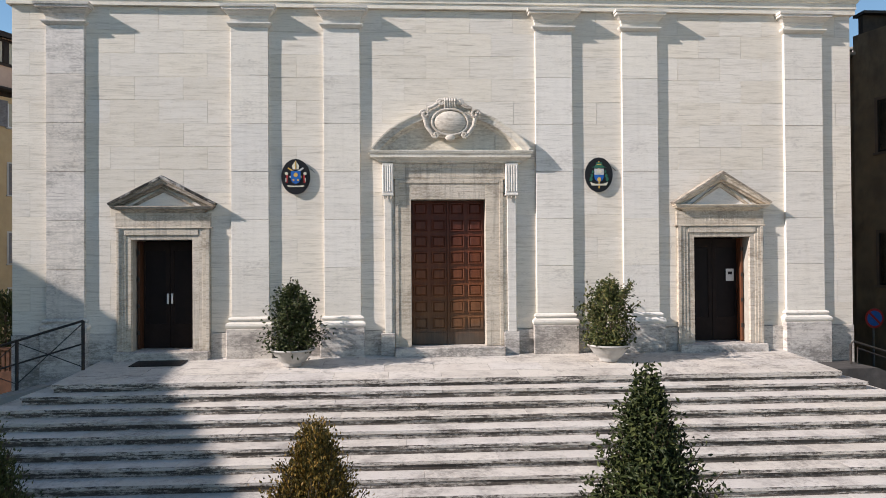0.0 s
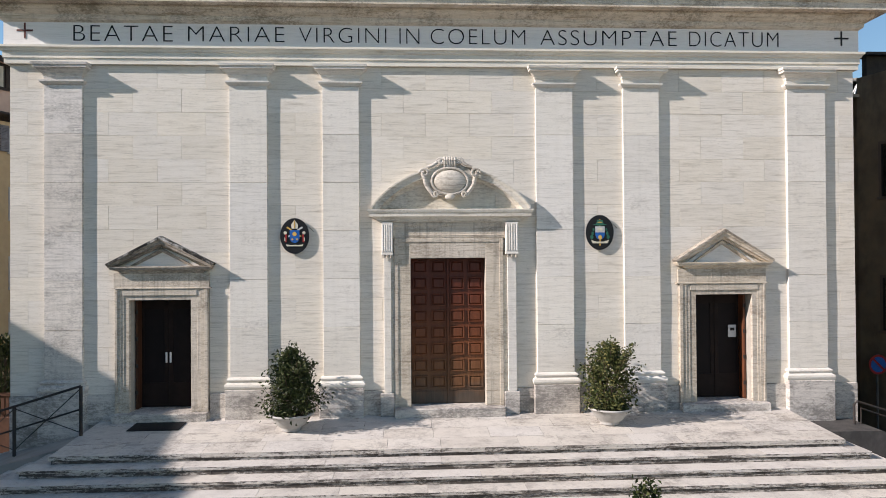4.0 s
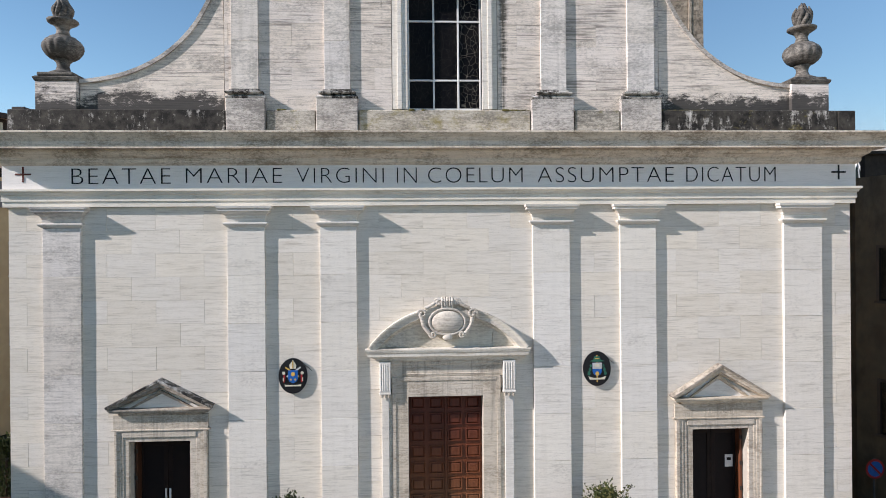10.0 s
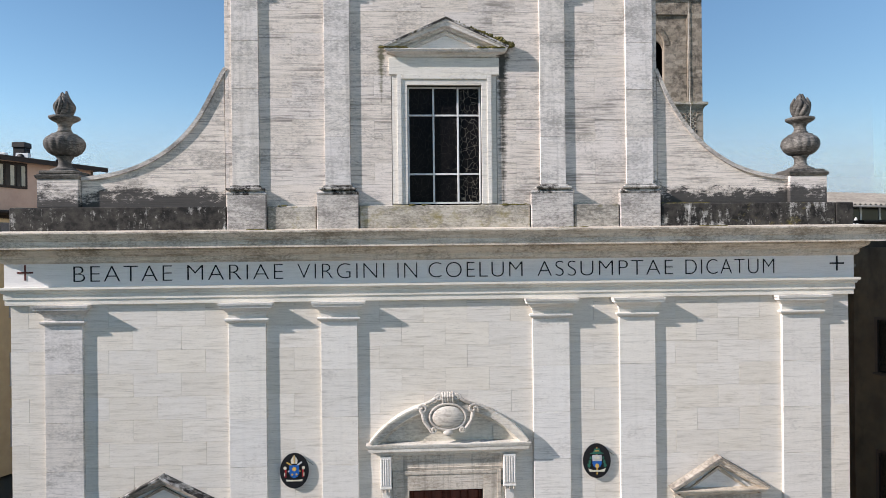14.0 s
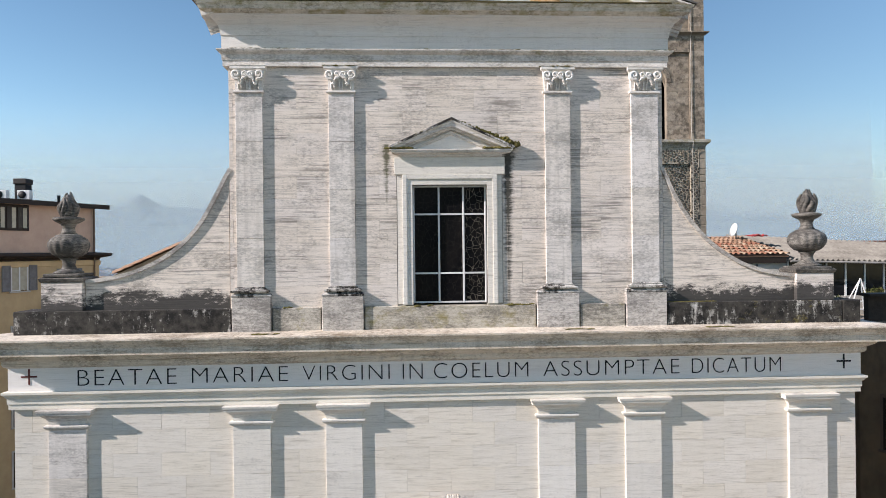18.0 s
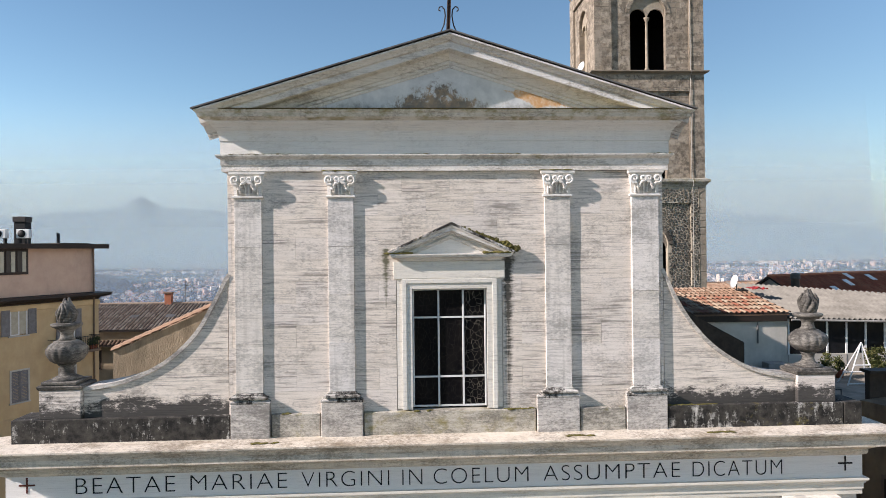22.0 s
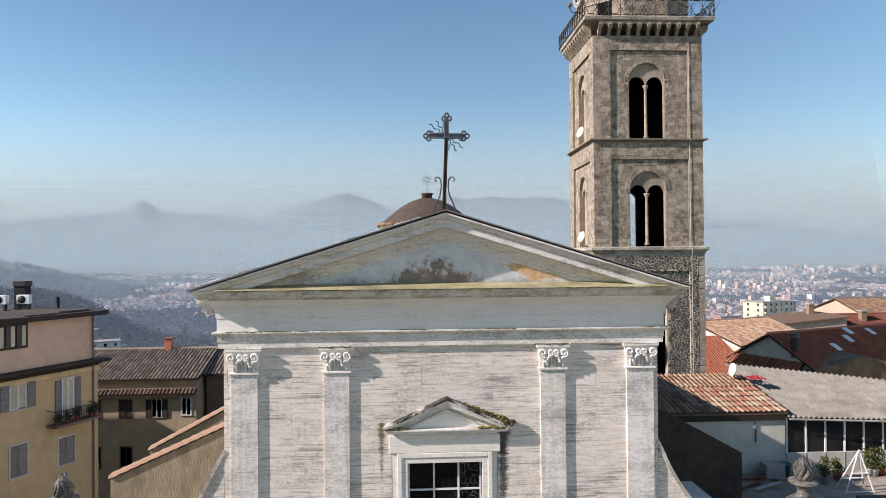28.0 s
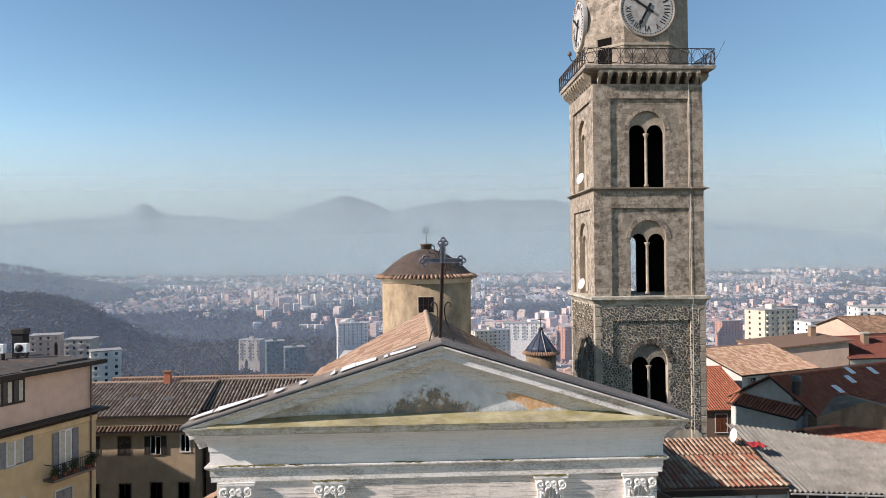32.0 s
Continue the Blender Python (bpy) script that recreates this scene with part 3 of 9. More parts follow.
# pilasters of the lower order
for x0, x1 in PX:
    p = new("pilaster")
    p.parent = church
    pm = TRAV_PD if x0 < -10 else TRAV_P
    low = -2.8 if abs(x0) > 8 else -0.12
    part("plinth", B(x0 - 0.10, x1 + 0.10, PIL - 0.14, WALL + 0.03, low, 0.66, bevel=0.012), TRAV_B, p, "grey-stained travertine plinth")
    prof = [(0.10, 0.662), (0.12, 0.70), (0.13, 0.745), (0.12, 0.79), (0.09, 0.815), (0.055, 0.83), (0.05, 0.86), (0.075, 0.885), (0.08, 0.91), (0.06, 0.94), (0.0, 0.975)]
    part("base", moulding(bmesh.new(), x0, x1, PIL, WALL + 0.03, prof), pm, p)
    n = 6
    for i in range(n):
        za, zb = 0.975 + (8.52 - 0.975) * i / n, 0.975 + (8.52 - 0.975) * (i + 1) / n
        part("shaft_block", B(x0, x1, PIL + rnd.uniform(-0.003, 0.003), WALL + 0.03, za + 0.003, zb - 0.003, bevel=0.005), pm, p)
    part("neck_ring", moulding(bmesh.new(), x0, x1, PIL, WALL + 0.03, [(0.0, 8.52), (0.02, 8.53), (0.065, 8.57), (0.088, 8.60), (0.088, 8.635), (0.01, 8.65)]), pm, p)
    part("capital", moulding(bmesh.new(), x0, x1, PIL, WALL + 0.03, [(0.0, 8.65), (0.008, 8.745), (0.03, 8.775), (0.035, 8.81), (0.13, 8.90), (0.14, 8.925), (0.19, 8.93), (0.19, 8.985), (0.215, 8.995), (0.225, 9.055)]), pm, p)

# entablature of the lower order
part("architrave", moulding(bmesh.new(), -11.20, 11.15, WALL, 0.9, [(0.095, 9.06), (0.095, 9.20), (0.12, 9.205), (0.12, 9.36), (0.15, 9.37), (0.17, 9.42), (0.215, 9.46), (0.215, 9.515), (0.10, 9.52)]), TRAV_L, church, "pale travertine architrave in two bands")
frieze = part("frieze", moulding(bmesh.new(), -11.20, 11.15, WALL, 0.9, [(0.10, 9.52), (0.10, 10.12)]), TRAV_F, church, "smooth pale frieze carved with a dark Latin inscription")
part("cornice", moulding(bmesh.new(), -11.20, 11.15, WALL, 0.9, [(0.10, 10.12), (0.18, 10.17), (0.20, 10.22), (0.20, 10.30), (0.33, 10.38), (0.38, 10.45), (0.38, 10.51), (0.60, 10.52), (0.62, 10.495), (0.645, 10.495), (0.645, 10.68), (0.67, 10.70), (0.70, 10.76), (0.78, 10.85), (0.80, 10.87), (0.80, 10.91), (0.1, 10.97)]), TRAV_C, church, "weathered brown-stained travertine cornice")

WORDS = [("BEATAE", 127, 294), ("MARIAE", 320, 485), ("VIRGINI", 510, 662), ("IN", 685, 720), ("COELUM", 740, 908), ("ASSUMPTAE", 935, 1182), ("DICATUM", 1205, 1370)]


def lettering(text, x0, x1, z0, z1, y, mat, parent, name, thin=0.0, depth=0.008):
    cu = bpy.data.curves.new(name, "FONT")
    cu.body = text
    cu.extrude = depth
    cu.offset = -thin
    cu.space_character = 1.12
    tmp = bpy.data.objects.new("tmp", cu)
    scene.collection.objects.link(tmp)
    bpy.context.view_layer.update()
    me = bpy.data.meshes.new_from_object(tmp.evaluated_get(bpy.context.evaluated_depsgraph_get()))
    bpy.data.objects.remove(tmp)
    co = np.array([v.co[:] for v in me.vertices])
    lo, hi = co.min(0), co.max(0)
    for v in me.vertices:
        x, yy, z = v.co
        v.co = (x0 + (x - lo[0]) / (hi[0] - lo[0]) * (x1 - x0), y - z, z0 + (yy - lo[1]) / (hi[1] - lo[1]) * (z1 - z0))
    me.materials.clear()
    me.materials.append(mat)
    ob = new(name, me)
    ob.parent = parent
    return ob


def word_x(u):
    return -9.56 + (u - 127) * (9.01 + 9.56) / (1370 - 127)


for text, a, b in WORDS:
    lettering(text, word_x(a), word_x(b), 9.652, 10.052, -0.004, LETTER, frieze, "inscription_word", 0.022)
for cx, m in ((-10.77, LETTER_RED), (10.77, LETTER)):
    bm = B(cx - 0.022, cx + 0.022, -0.012, 0.004, 9.70, 10.10)
    box(bm, cx - 0.2, cx - 0.0225, -0.012, 0.004, 9.88, 9.925)
    box(bm, cx + 0.0225, cx + 0.2, -0.012, 0.004, 9.88, 9.925)
    part("cross_mark", bm, m, frieze)

# attic above the cornice
for x0, x1, m in ((-11.14, -5.66, BLACK_CRUST), (-4.60, -3.34, GREY_SILL), (-2.20, 2.33, MOSSY), (3.52, 4.73, GREY_SILL), (5.89, 10.72, MOSS_CRUST), (10.735, 11.24, BLACK_CRUST)):
    part("attic_block", B(x0, x1, 0.0 if abs(x0 + x1) < 8 else -0.04, 0.85, 10.93, 11.57, bevel=0.02), m, church, "soot-blackened attic block with pale runs" if abs(x0 + x1) > 8 else "mossy travertine sill course")
for (x0, x1), (a, b) in zip([(-5.63, -4.63), (-3.31, -2.23), (2.36, 3.49), (4.76, 5.86)], UPX):
    p = new("upper_pilaster")
    p.parent = church
    part("pedestal", B(x0, x1, -0.07, 0.14, 10.93, 11.86, bevel=0.015), TRAV_B, p, "grey-stained pedestal")
    xm = 0.5 * (x1 - x0 - (b - a))
    part("pedestal_cap", moulding(bmesh.new(), x0 + 0.06, x1 - 0.06, -0.01, 0.14, [(0.06, 11.862), (0.075, 11.90), (0.05, 11.93), (0.0, 11.97)]), BLACK_PATCHED, p)
    part("base", moulding(bmesh.new(), a, b, 0.02, 0.14, [(0.11, 11.975), (0.14, 12.0), (0.14, 12.035), (0.06, 12.05), (0.04, 12.07), (0.05, 12.09), (0.0, 12.12)]), BLACK_PATCHED, p)
    for i in range(4):
        za, zb = 12.12 + 5.06 * i / 4, 12.12 + 5.06 * (i + 1) / 4
        part("shaft_block", B(a, b, 0.02 + rnd.uniform(-0.003, 0.003), 0.14, za + 0.003, zb - 0.003, bevel=0.005), TRAV_PU, p)
    # capital: ring, bell with leaves, scrolls and slab
    part("neck_ring", moulding(bmesh.new(), a, b, 0.02, 0.14, [(0.0, 17.18), (0.05, 17.20), (0.05, 17.24), (0.0, 17.26)]), CARVED_W, p)
    part("bell", moulding(bmesh.new(), a, b, 0.02, 0.14, [(0.0, 17.26), (0.01, 17.5), (0.06, 17.74), (0.07, 17.78)]), CARVED_W, p)
    part("abacus", moulding(bmesh.new(), a, b, 0.02, 0.14, [(0.09, 17.78), (0.11, 17.81), (0.11, 17.86), (0.12, 17.88)]), CARVED_W, p)
    # two tall leaves under arched stalks, scrolls at the corners and a pair in the middle
    for cx in (a + (b - a) * 0.28, a + (b - a) * 0.72):
        bm = bmesh.new()
        w = (b - a) * 0.13
        prev = None
        for o, z, k in ((0.0, 17.262, 1.0), (0.03, 17.33, 1.1), (0.04, 17.42, 1.0), (0.07, 17.49, 0.85), (0.12, 17.52, 0.6), (0.125, 17.48, 0.35)):
            row = [bm.verts.new((cx + u * w * k, 0.015 - o - 0.03 * (1 - abs(u)), z)) for u in (-1.0, -0.5, 0.0, 0.5, 1.0)]
            if prev:
                for q in range(4):
                    bm.faces.new((prev[q], prev[q + 1], row[q + 1], row[q]))
            prev = row
        bmesh.ops.solidify(bm, geom=bm.faces[:], thickness=0.025)
        part("acanthus_leaf", bm, CARVED_W, p)
        for u in (-1, 1):
            part("stalk", tube(bmesh.new(), [(cx + u * w * 1.25, -0.01, 17.28), (cx + u * w * 1.2, -0.03, 17.45), (cx + u * w * 0.8, -0.06, 17.56), (cx + u * w * 0.1, -0.08, 17.60)], 0.02, 6), CARVED_W, p)
    mid = (a + b) / 2
    for cx, r0, s in ((a + 0.06, 0.125, -1), (mid - 0.085, 0.09, 1), (mid + 0.085, 0.09, -1), (b - 0.06, 0.125, 1)):
        bm = bmesh.new()
        spiral = [(cx + s * math.cos(t) * r, -0.085, 17.65 + math.sin(t) * r) for t, r in [(-1.9 + k * 0.62, r0 - r0 * 0.062 * k) for k in range(15)]]
        tube(bm, [(cx - s * 0.13, -0.04, 17.40), (cx - s * 0.06, -0.07, 17.50)] + spiral, 0.042, 7)
        part("volute", bm, CARVED_W, p)

# entablature and gable
part("upper_architrave", moulding(bmesh.new(), -5.70, 5.84, 0.12, 0.9, [(0.12, 17.885), (0.12, 18.03), (0.14, 18.04), (0.14, 18.19), (0.22, 18.24), (0.25, 18.28), (0.25, 18.31), (0.1, 18.33)]), TRAV_A, church, "grey weathered architrave with mossy ledge")
part("upper_frieze", moulding(bmesh.new(), -5.70, 5.84, 0.12, 0.9, [(0.14, 18.32), (0.14, 18.66), (0.16, 18.67), (0.17, 18.80), (0.21, 18.92), (0.30, 19.03), (0.40, 19.10), (0.42, 19.15)]), TRAV_UF, church, "smooth pale upper frieze")
part("gable_cornice", moulding(bmesh.new(), -5.70, 5.84, 0.12, 0.9, [(0.42, 19.152), (0.46, 19.17), (0.58, 19.22), (0.60, 19.30), (0.64, 19.34), (0.66, 19.39), (0.1, 19.43)]), MOSS_LEDGE, church, "mossy ledge under the gable")
AP, TL, TR = (0.12, 21.42), (-6.36, 19.44), (6.50, 19.44)
prism_pts = [(-5.9, 19.40), (6.05, 19.40), (0.12, 21.1)]


def tympanum_material():
    """Old blue-grey plaster, brown where damp rose, orange where the skin has come off."""
    n = Nodes("tympanum_plaster", 0.85)
    x, y, z = n.sep()
    d = n.noise(1.7, None, 8, 0.7)
    base = n.mix(n.ramp(d, (0.35, 0.0), (0.68, 1.0)), (0.66, 0.67, 0.68), (0.44, 0.46, 0.48))
    up = n.math("SUBTRACT", z, 19.42)
    near = n.math("SUBTRACT", 1.0, n.math("MULTIPLY", n.math("ABSOLUTE", n.math("ADD", x, 0.2)), 0.55))
    damp = n.math("SUBTRACT", n.math("ADD", n.math("MULTIPLY", near, 0.75), n.math("MULTIPLY", d, 1.3)), n.math("MULTIPLY", up, 0.7))
    fine = n.noise(7.0, n.at(1.0, 1.0, 0.7), 8, 0.78)
    fleck = n.math("ADD", n.math("MULTIPLY", damp, 0.5), n.math("MULTIPLY", fine, 0.75))
    brown = n.mix(n.ramp(n.noise(3.0, None, 6, 0.7), (0.42, 0.0), (0.60, 1.0)), (0.11, 0.085, 0.06), (0.33, 0.205, 0.10))
    base = n.mix(n.ramp(fleck, (0.76, 0.0), (0.86, 0.85)), base, brown)
    rise = n.math("SUBTRACT", n.math("ADD", n.math("MULTIPLY", fine, 0.5), n.math("MULTIPLY", n.noise(1.1, n.at(1.0, 1.0, 0.5), 6, 0.7), 0.5)), n.math("MULTIPLY", up, 0.55))
    base = n.mix(n.ramp(rise, (0.36, 0.0), (0.50, 0.75)), base, (0.17, 0.165, 0.15))
    off = n.math("ABSOLUTE", n.math("SUBTRACT", n.math("ADD", z, n.math("MULTIPLY", n.math("SUBTRACT", x, 1.8), 0.25)), 19.98))
    far = n.math("ABSOLUTE", n.math("SUBTRACT", x, 2.5))
    bare = n.math("SUBTRACT", n.math("ADD", n.math("MULTIPLY", d, 0.75), -0.02), n.math("ADD", n.math("MULTIPLY", off, 1.3), n.math("MULTIPLY", far, 0.33)))
    base = n.mix(n.ramp(bare, (0.02, 0.0), (0.08, 1.0)), base, n.mix(n.ramp(fine, (0.44, 0.0), (0.62, 1.0)), (0.52, 0.30, 0.14), (0.62, 0.50, 0.38)))
    return n.done(base, d, 0.3, 0.02)


LEDGE_MOSS = mottled("ledge_moss", (0.27, 0.235, 0.10), (0.40, 0.36, 0.24), 1.8, 0.98, (0.09, 0.078, 0.05), 0.6, 0.6, 0.03)


def prism_ledge(x0, x1, prof):
    """A bar along x with the section prof of (y, z)."""
    bm = bmesh.new()
    a, b = ([bm.verts.new((x, *q)) for q in prof] for x in (x0, x1))
    for i in range(len(prof)):
        j = (i + 1) % len(prof)
        bm.faces.new((a[i], a[j], b[j], b[i]))
    bm.faces.new(a)
    bm.faces.new(b[::-1])
    bmesh.ops.recalc_face_normals(bm, faces=bm.faces[:])
    return bm


part("tympanum", prism(bmesh.new(), prism_pts, 0.10, 0.9), tympanum_material(), church, "blue-grey flaking plaster with a bare orange patch")


def rake(bm, tip, top, prof):
    """A sloping cornice from eave tip to ridge: prof is (out, below the top line)."""
    d = (Vector(top) - Vector(tip)).normalized()
    nrm = Vector((-d.y, d.x)) if d.x > 0 else Vector((d.y, -d.x))
    loops = []
    for q in (tip, top):
        loop = []
        for o, below in prof:
            if q is top:
                s = below / abs(nrm.y)
                loop.append(bm.verts.new((top[0], WALL - o, top[1] - s)))
            else:
                loop.append(bm.verts.new((tip[0] - nrm.x * below, WALL - o, tip[1] - nrm.y * below)))
        loops.append(loop)
    a, b = loops
    for i in range(len(prof)):
        j = (i + 1) % len(prof)
        bm.faces.new((a[i], a[j], b[j], b[i]))
    bm.faces.new(a)
    bm.faces.new(b[::-1])
    bmesh.ops.recalc_face_normals(bm, faces=bm.faces[:])
    return bm


RAKE = [(0.0, 0.76), (0.02, 0.75), (0.02, 0.68), (0.055, 0.67), (0.055, 0.59), (0.10, 0.58), (0.13, 0.51), (0.17, 0.46), (0.19, 0.42), (0.38, 0.405), (0.40, 0.39), (0.43, 0.385), (0.43, 0.215), (0.50, 0.20), (0.53, 0.15), (0.59, 0.11), (0.62, 0.09), (0.62, 0.05), (-0.7, 0.05)]
RAKE_BED = mottled("rake_mortar_bed", (0.20, 0.165, 0.135), (0.13, 0.105, 0.085), 2.5, 0.95, (0.32, 0.28, 0.23), 0.5, 0.5, 0.03)
for tip in (TL, TR):
    part("raking_cornice", rake(bmesh.new(), tip, AP, RAKE), RAKE_S, church, "grey weathered sloping cornice")
    lo, hi = (tip[0] * 1.012, tip[1] + 0.01), (AP[0], AP[1] + 0.05)
    part("lead_capping", rake(bmesh.new(), lo, hi, [(0.65, 0.055), (0.65, 0.02), (0.50, 0.01), (0.50, 0.05)]), LEAD, church, "dark lead capping")
    part("mortar_bed", rake(bmesh.new(), lo, hi, [(0.499, 0.055), (0.499, 0.022), (-0.72, 0.012), (-0.72, 0.055)]), RAKE_BED, church, "crumbling brown mortar bed over the sloping cornice")


# the ledge before the field rises to it, thick with moss
part("ledge_slope", prism_ledge(-5.75, 5.88, [(-0.60, 19.41), (0.098, 19.535), (0.098, 19.40)]), LEDGE_MOSS, church, "yellow-green mossy slope at the foot of the field")

# curved wings with urns
CL = [(-5.72, 15.24), (-5.86, 15.0), (-6.11, 14.51), (-6.52, 13.80), (-7.11, 13.18), (-7.83, 12.74), (-8.56, 12.49), (-9.40, 12.36)]
CR = [(5.86, 15.24), (5.98, 14.98), (6.20, 14.50), (6.62, 13.82), (7.22, 13.17), (8.0, 12.66), (8.79, 12.40), (9.50, 12.30)]


def smooth(pts, n=5):
    out = []
    for i in range(len(pts) - 1):
        p0, p1, p2, p3 = (Vector(pts[max(0, min(len(pts) - 1, i + k))]) for k in (-1, 0, 1, 2))
        for j in range(n):
            t = j / n
            out.append(tuple(0.5 * (2 * p1 + (p2 - p0) * t + (2 * p0 - 5 * p1 + 4 * p2 - p3) * t * t + (3 * p1 - p0 - 3 * p2 + p3) * t ** 3)))
    return out + [tuple(pts[-1])]


for c, inner in ((CL, -5.69), (CR, 5.83)):
    s = smooth(c)
    bm = bmesh.new()
    for p, q in zip(s, s[1:]):
        prism_quad(bm, [(p[0], 11.57), (q[0], 11.57), (q[0], q[1] - 0.09), (p[0], p[1] - 0.09)], 0.13, 0.75)
    bmesh.ops.remove_doubles(bm, verts=bm.verts[:], dist=1e-4)
    bmesh.ops.recalc_face_normals(bm, faces=bm.faces[:])
    wing = part("wing_wall", bm, TRAV_U, church, "curved travertine wing, blackened at its foot")
    bm = loft(bmesh.new(), s, 0.10, 0.075, 0.85)
    bmesh.ops.remove_doubles(bm, verts=bm.verts[:], dist=1e-4)
    bmesh.ops.recalc_face_normals(bm, faces=bm.faces[:])
    part("wing_coping", bm, TRAV_B, church, "thin curved coping with lichen")
for x0, x1 in ((-10.46, -9.42), (9.48, 10.52)):
    p = new("urn_pedestal")
    p.parent = church
    part("die", B(x0, x1, 0.0, 0.8, 11.57, 12.30, bevel=0.01), TRAV_U, p)
    part("cap", moulding(bmesh.new(), x0, x1, 0.0, 0.8, [(0.0, 12.302), (0.03, 12.34), (0.05, 12.40), (0.0, 12.44)]), URN, p)

# side of the body and nave roof
body = prism(bmesh.new(), [(-5.65, 5.0), (5.80, 5.0), (5.80, 17.3), (0.12, 20.3), (-5.65, 17.3)], 0.92, 20.0)
part("aisle_roof", B(-11.0, -5.66, 0.92, 3.59, 9.2, 10.6), PALE_PL, church)
part("aisle_roof", B(5.81, 11.0, 0.92, 3.59, 9.2, 10.6), PALE_PL, church)
part("nave_wall", body, PALE_PL, church, "plain plastered nave walls")
part("aisle_wall", B(-11.0, -5.66, 3.6, 20.0, -2.9, 10.6), PALE_PL, church)
part("aisle_wall", B(5.81, 11.0, 3.6, 12.0, -2.9, 10.6), PALE_PL, church)
# ---- portal, side doors, window, coats of arms ----
def front_panel_door(name, x0, x1, y, z0, z1, cols, rows, parent):
    """A tall leaf with coffered panels above a plain foot board."""
    leaf = part(name, B(x0, x1, y, y + 0.09, z0, z1, bevel=0.006), DOOR_WOOD, parent)
    foot = 0.36
    part("foot_board", B(x0 + 0.01, x1 - 0.01, y - 0.02, y - 0.001, z0 + 0.01, z0 + foot - 0.03, bevel=0.006), DOOR_WOOD, leaf, "dark scuffed foot board")
    w, h = (x1 - x0) / cols, (z1 - z0 - foot) / rows
    for i in range(cols):
        for j in range(rows):
            a, b = x0 + i * w + 0.05, x0 + (i + 1) * w - 0.05
            c, d = z0 + foot + j * h + 0.05, z0 + foot + (j + 1) * h - 0.05
            bm = bmesh.new()
            t = 0.035
            for q in ((a, b, c, c + t), (a, b, d - t, d), (a, a + t, c + t, d - t), (b - t, b, c + t, d - t)):
                box(bm, q[0], q[1], y - 0.035, y - 0.001, q[2], q[3], bevel=0.008)
            m = 0.075
            e, f, g, k = a + m, b - m, c + m, d - m
            bot = [bm.verts.new(p) for p in ((a + t, y - 0.002, c + t), (b - t, y - 0.002, c + t), (b - t, y - 0.002, d - t), (a + t, y - 0.002, d - t))]
            top = [bm.verts.new(p) for p in ((e, y - 0.03, g), (f, y - 0.03, g), (f, y - 0.03, k), (e, y - 0.03, k))]
            for n in range(4):
                bm.faces.new((bot[n], bot[(n + 1) % 4], top[(n + 1) % 4], top[n]))
            bm.faces.new(top)
            bmesh.ops.recalc_face_normals(bm, faces=bm.faces[:])
            part("panel", bm, DOOR_WOOD, leaf)
    return leaf


portal = new("portal")
portal.parent = church
main_door = thing("double_door", "closed reddish-brown coffered wooden double door in the main portal", "door")
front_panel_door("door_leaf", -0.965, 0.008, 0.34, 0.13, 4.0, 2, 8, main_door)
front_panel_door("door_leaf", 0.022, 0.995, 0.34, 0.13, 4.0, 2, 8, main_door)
part("meeting_bead", B(-0.012, 0.042, 0.295, 0.338, 0.14, 3.99, bevel=0.012), DOOR_WOOD, main_door)

# inner stone frame, stepped
part("sill", B(-1.40, 1.47, -0.28, 0.6, -0.16, 0.125, bevel=0.012), TRAV_B, portal, "worn stone door sill")
for x0, x1 in ((-1.40, -0.972), (1.002, 1.47)):
    bm = B(x0, x1, -0.04, 0.5, 0.13, 4.54, bevel=0.006)
    s = -1 if x0 < 0 else 1
    xa = x0 if s < 0 else x1
    part("jamb_fillet", B(min(xa, xa - s * 0.10), max(xa, xa - s * 0.10), -0.075, -0.0405, 0.13, 4.53, bevel=0.008), TRAV_D, portal)
    part("jamb", bm, TRAV_D, portal, "stained travertine jamb")
for a, b in ((-1.48, -1.402), (1.472, 1.58)):
    part("jamb_margin", B(a, b, 0.0, 0.3, 0.13, 4.09, bevel=0.006), PORTAL_L, portal)
bm = B(-0.971, 1.001, -0.04, 0.5, 4.012, 4.54, bevel=0.006)
part("lintel_fillet", B(-1.29, 1.36, -0.075, -0.0405, 4.43, 4.535, bevel=0.008), TRAV_D, portal)
part("lintel", bm, TRAV_D, portal, "stained carved lintel")
part("frieze_band", moulding(bmesh.new(), -1.42, 1.50, 0.0, 0.3, [(0.0, 4.542), (0.03, 4.55), (0.05, 4.62), (0.02, 4.63), (0.02, 4.84), (0.06, 4.88), (0.07, 4.95)]), TRAV_D, portal)
for a, b in ((-1.72, -1.43), (1.53, 1.86)):
    con = part("console", B(a, b, -0.24, 0.2, 4.16, 4.955, bevel=0.01), TRAV_P, portal, "fluted console")
    w = (b - a) / 5
    for i in range(5):
        part("flute", B(a + i * w + 0.012, a + (i + 1) * w - 0.012, -0.27, -0.241, 4.20, 4.90, bevel=0.012), TRAV_P, con)
    part("console_foot", B(a - 0.01, b + 0.01, -0.26, 0.2, 4.10, 4.158, bevel=0.012), TRAV_P, con)
    for i in range(3):
        u = a + (b - a) * (i + 0.5) / 3
        part("drop", rod(bmesh.new(), (u, -0.22, 4.02), (u, -0.22, 4.098), 0.03, 8), TRAV_D, con)
    m = 0.05
    part("strip", B(a + m, b - m, -0.13, 0.2, 0.50, 4.09, bevel=0.01), TRAV_P, portal)
    part("strip_base", B(a - 0.05, b + 0.02, -0.22, 0.2, -0.12, 0.50, bevel=0.015), TRAV_B, portal)
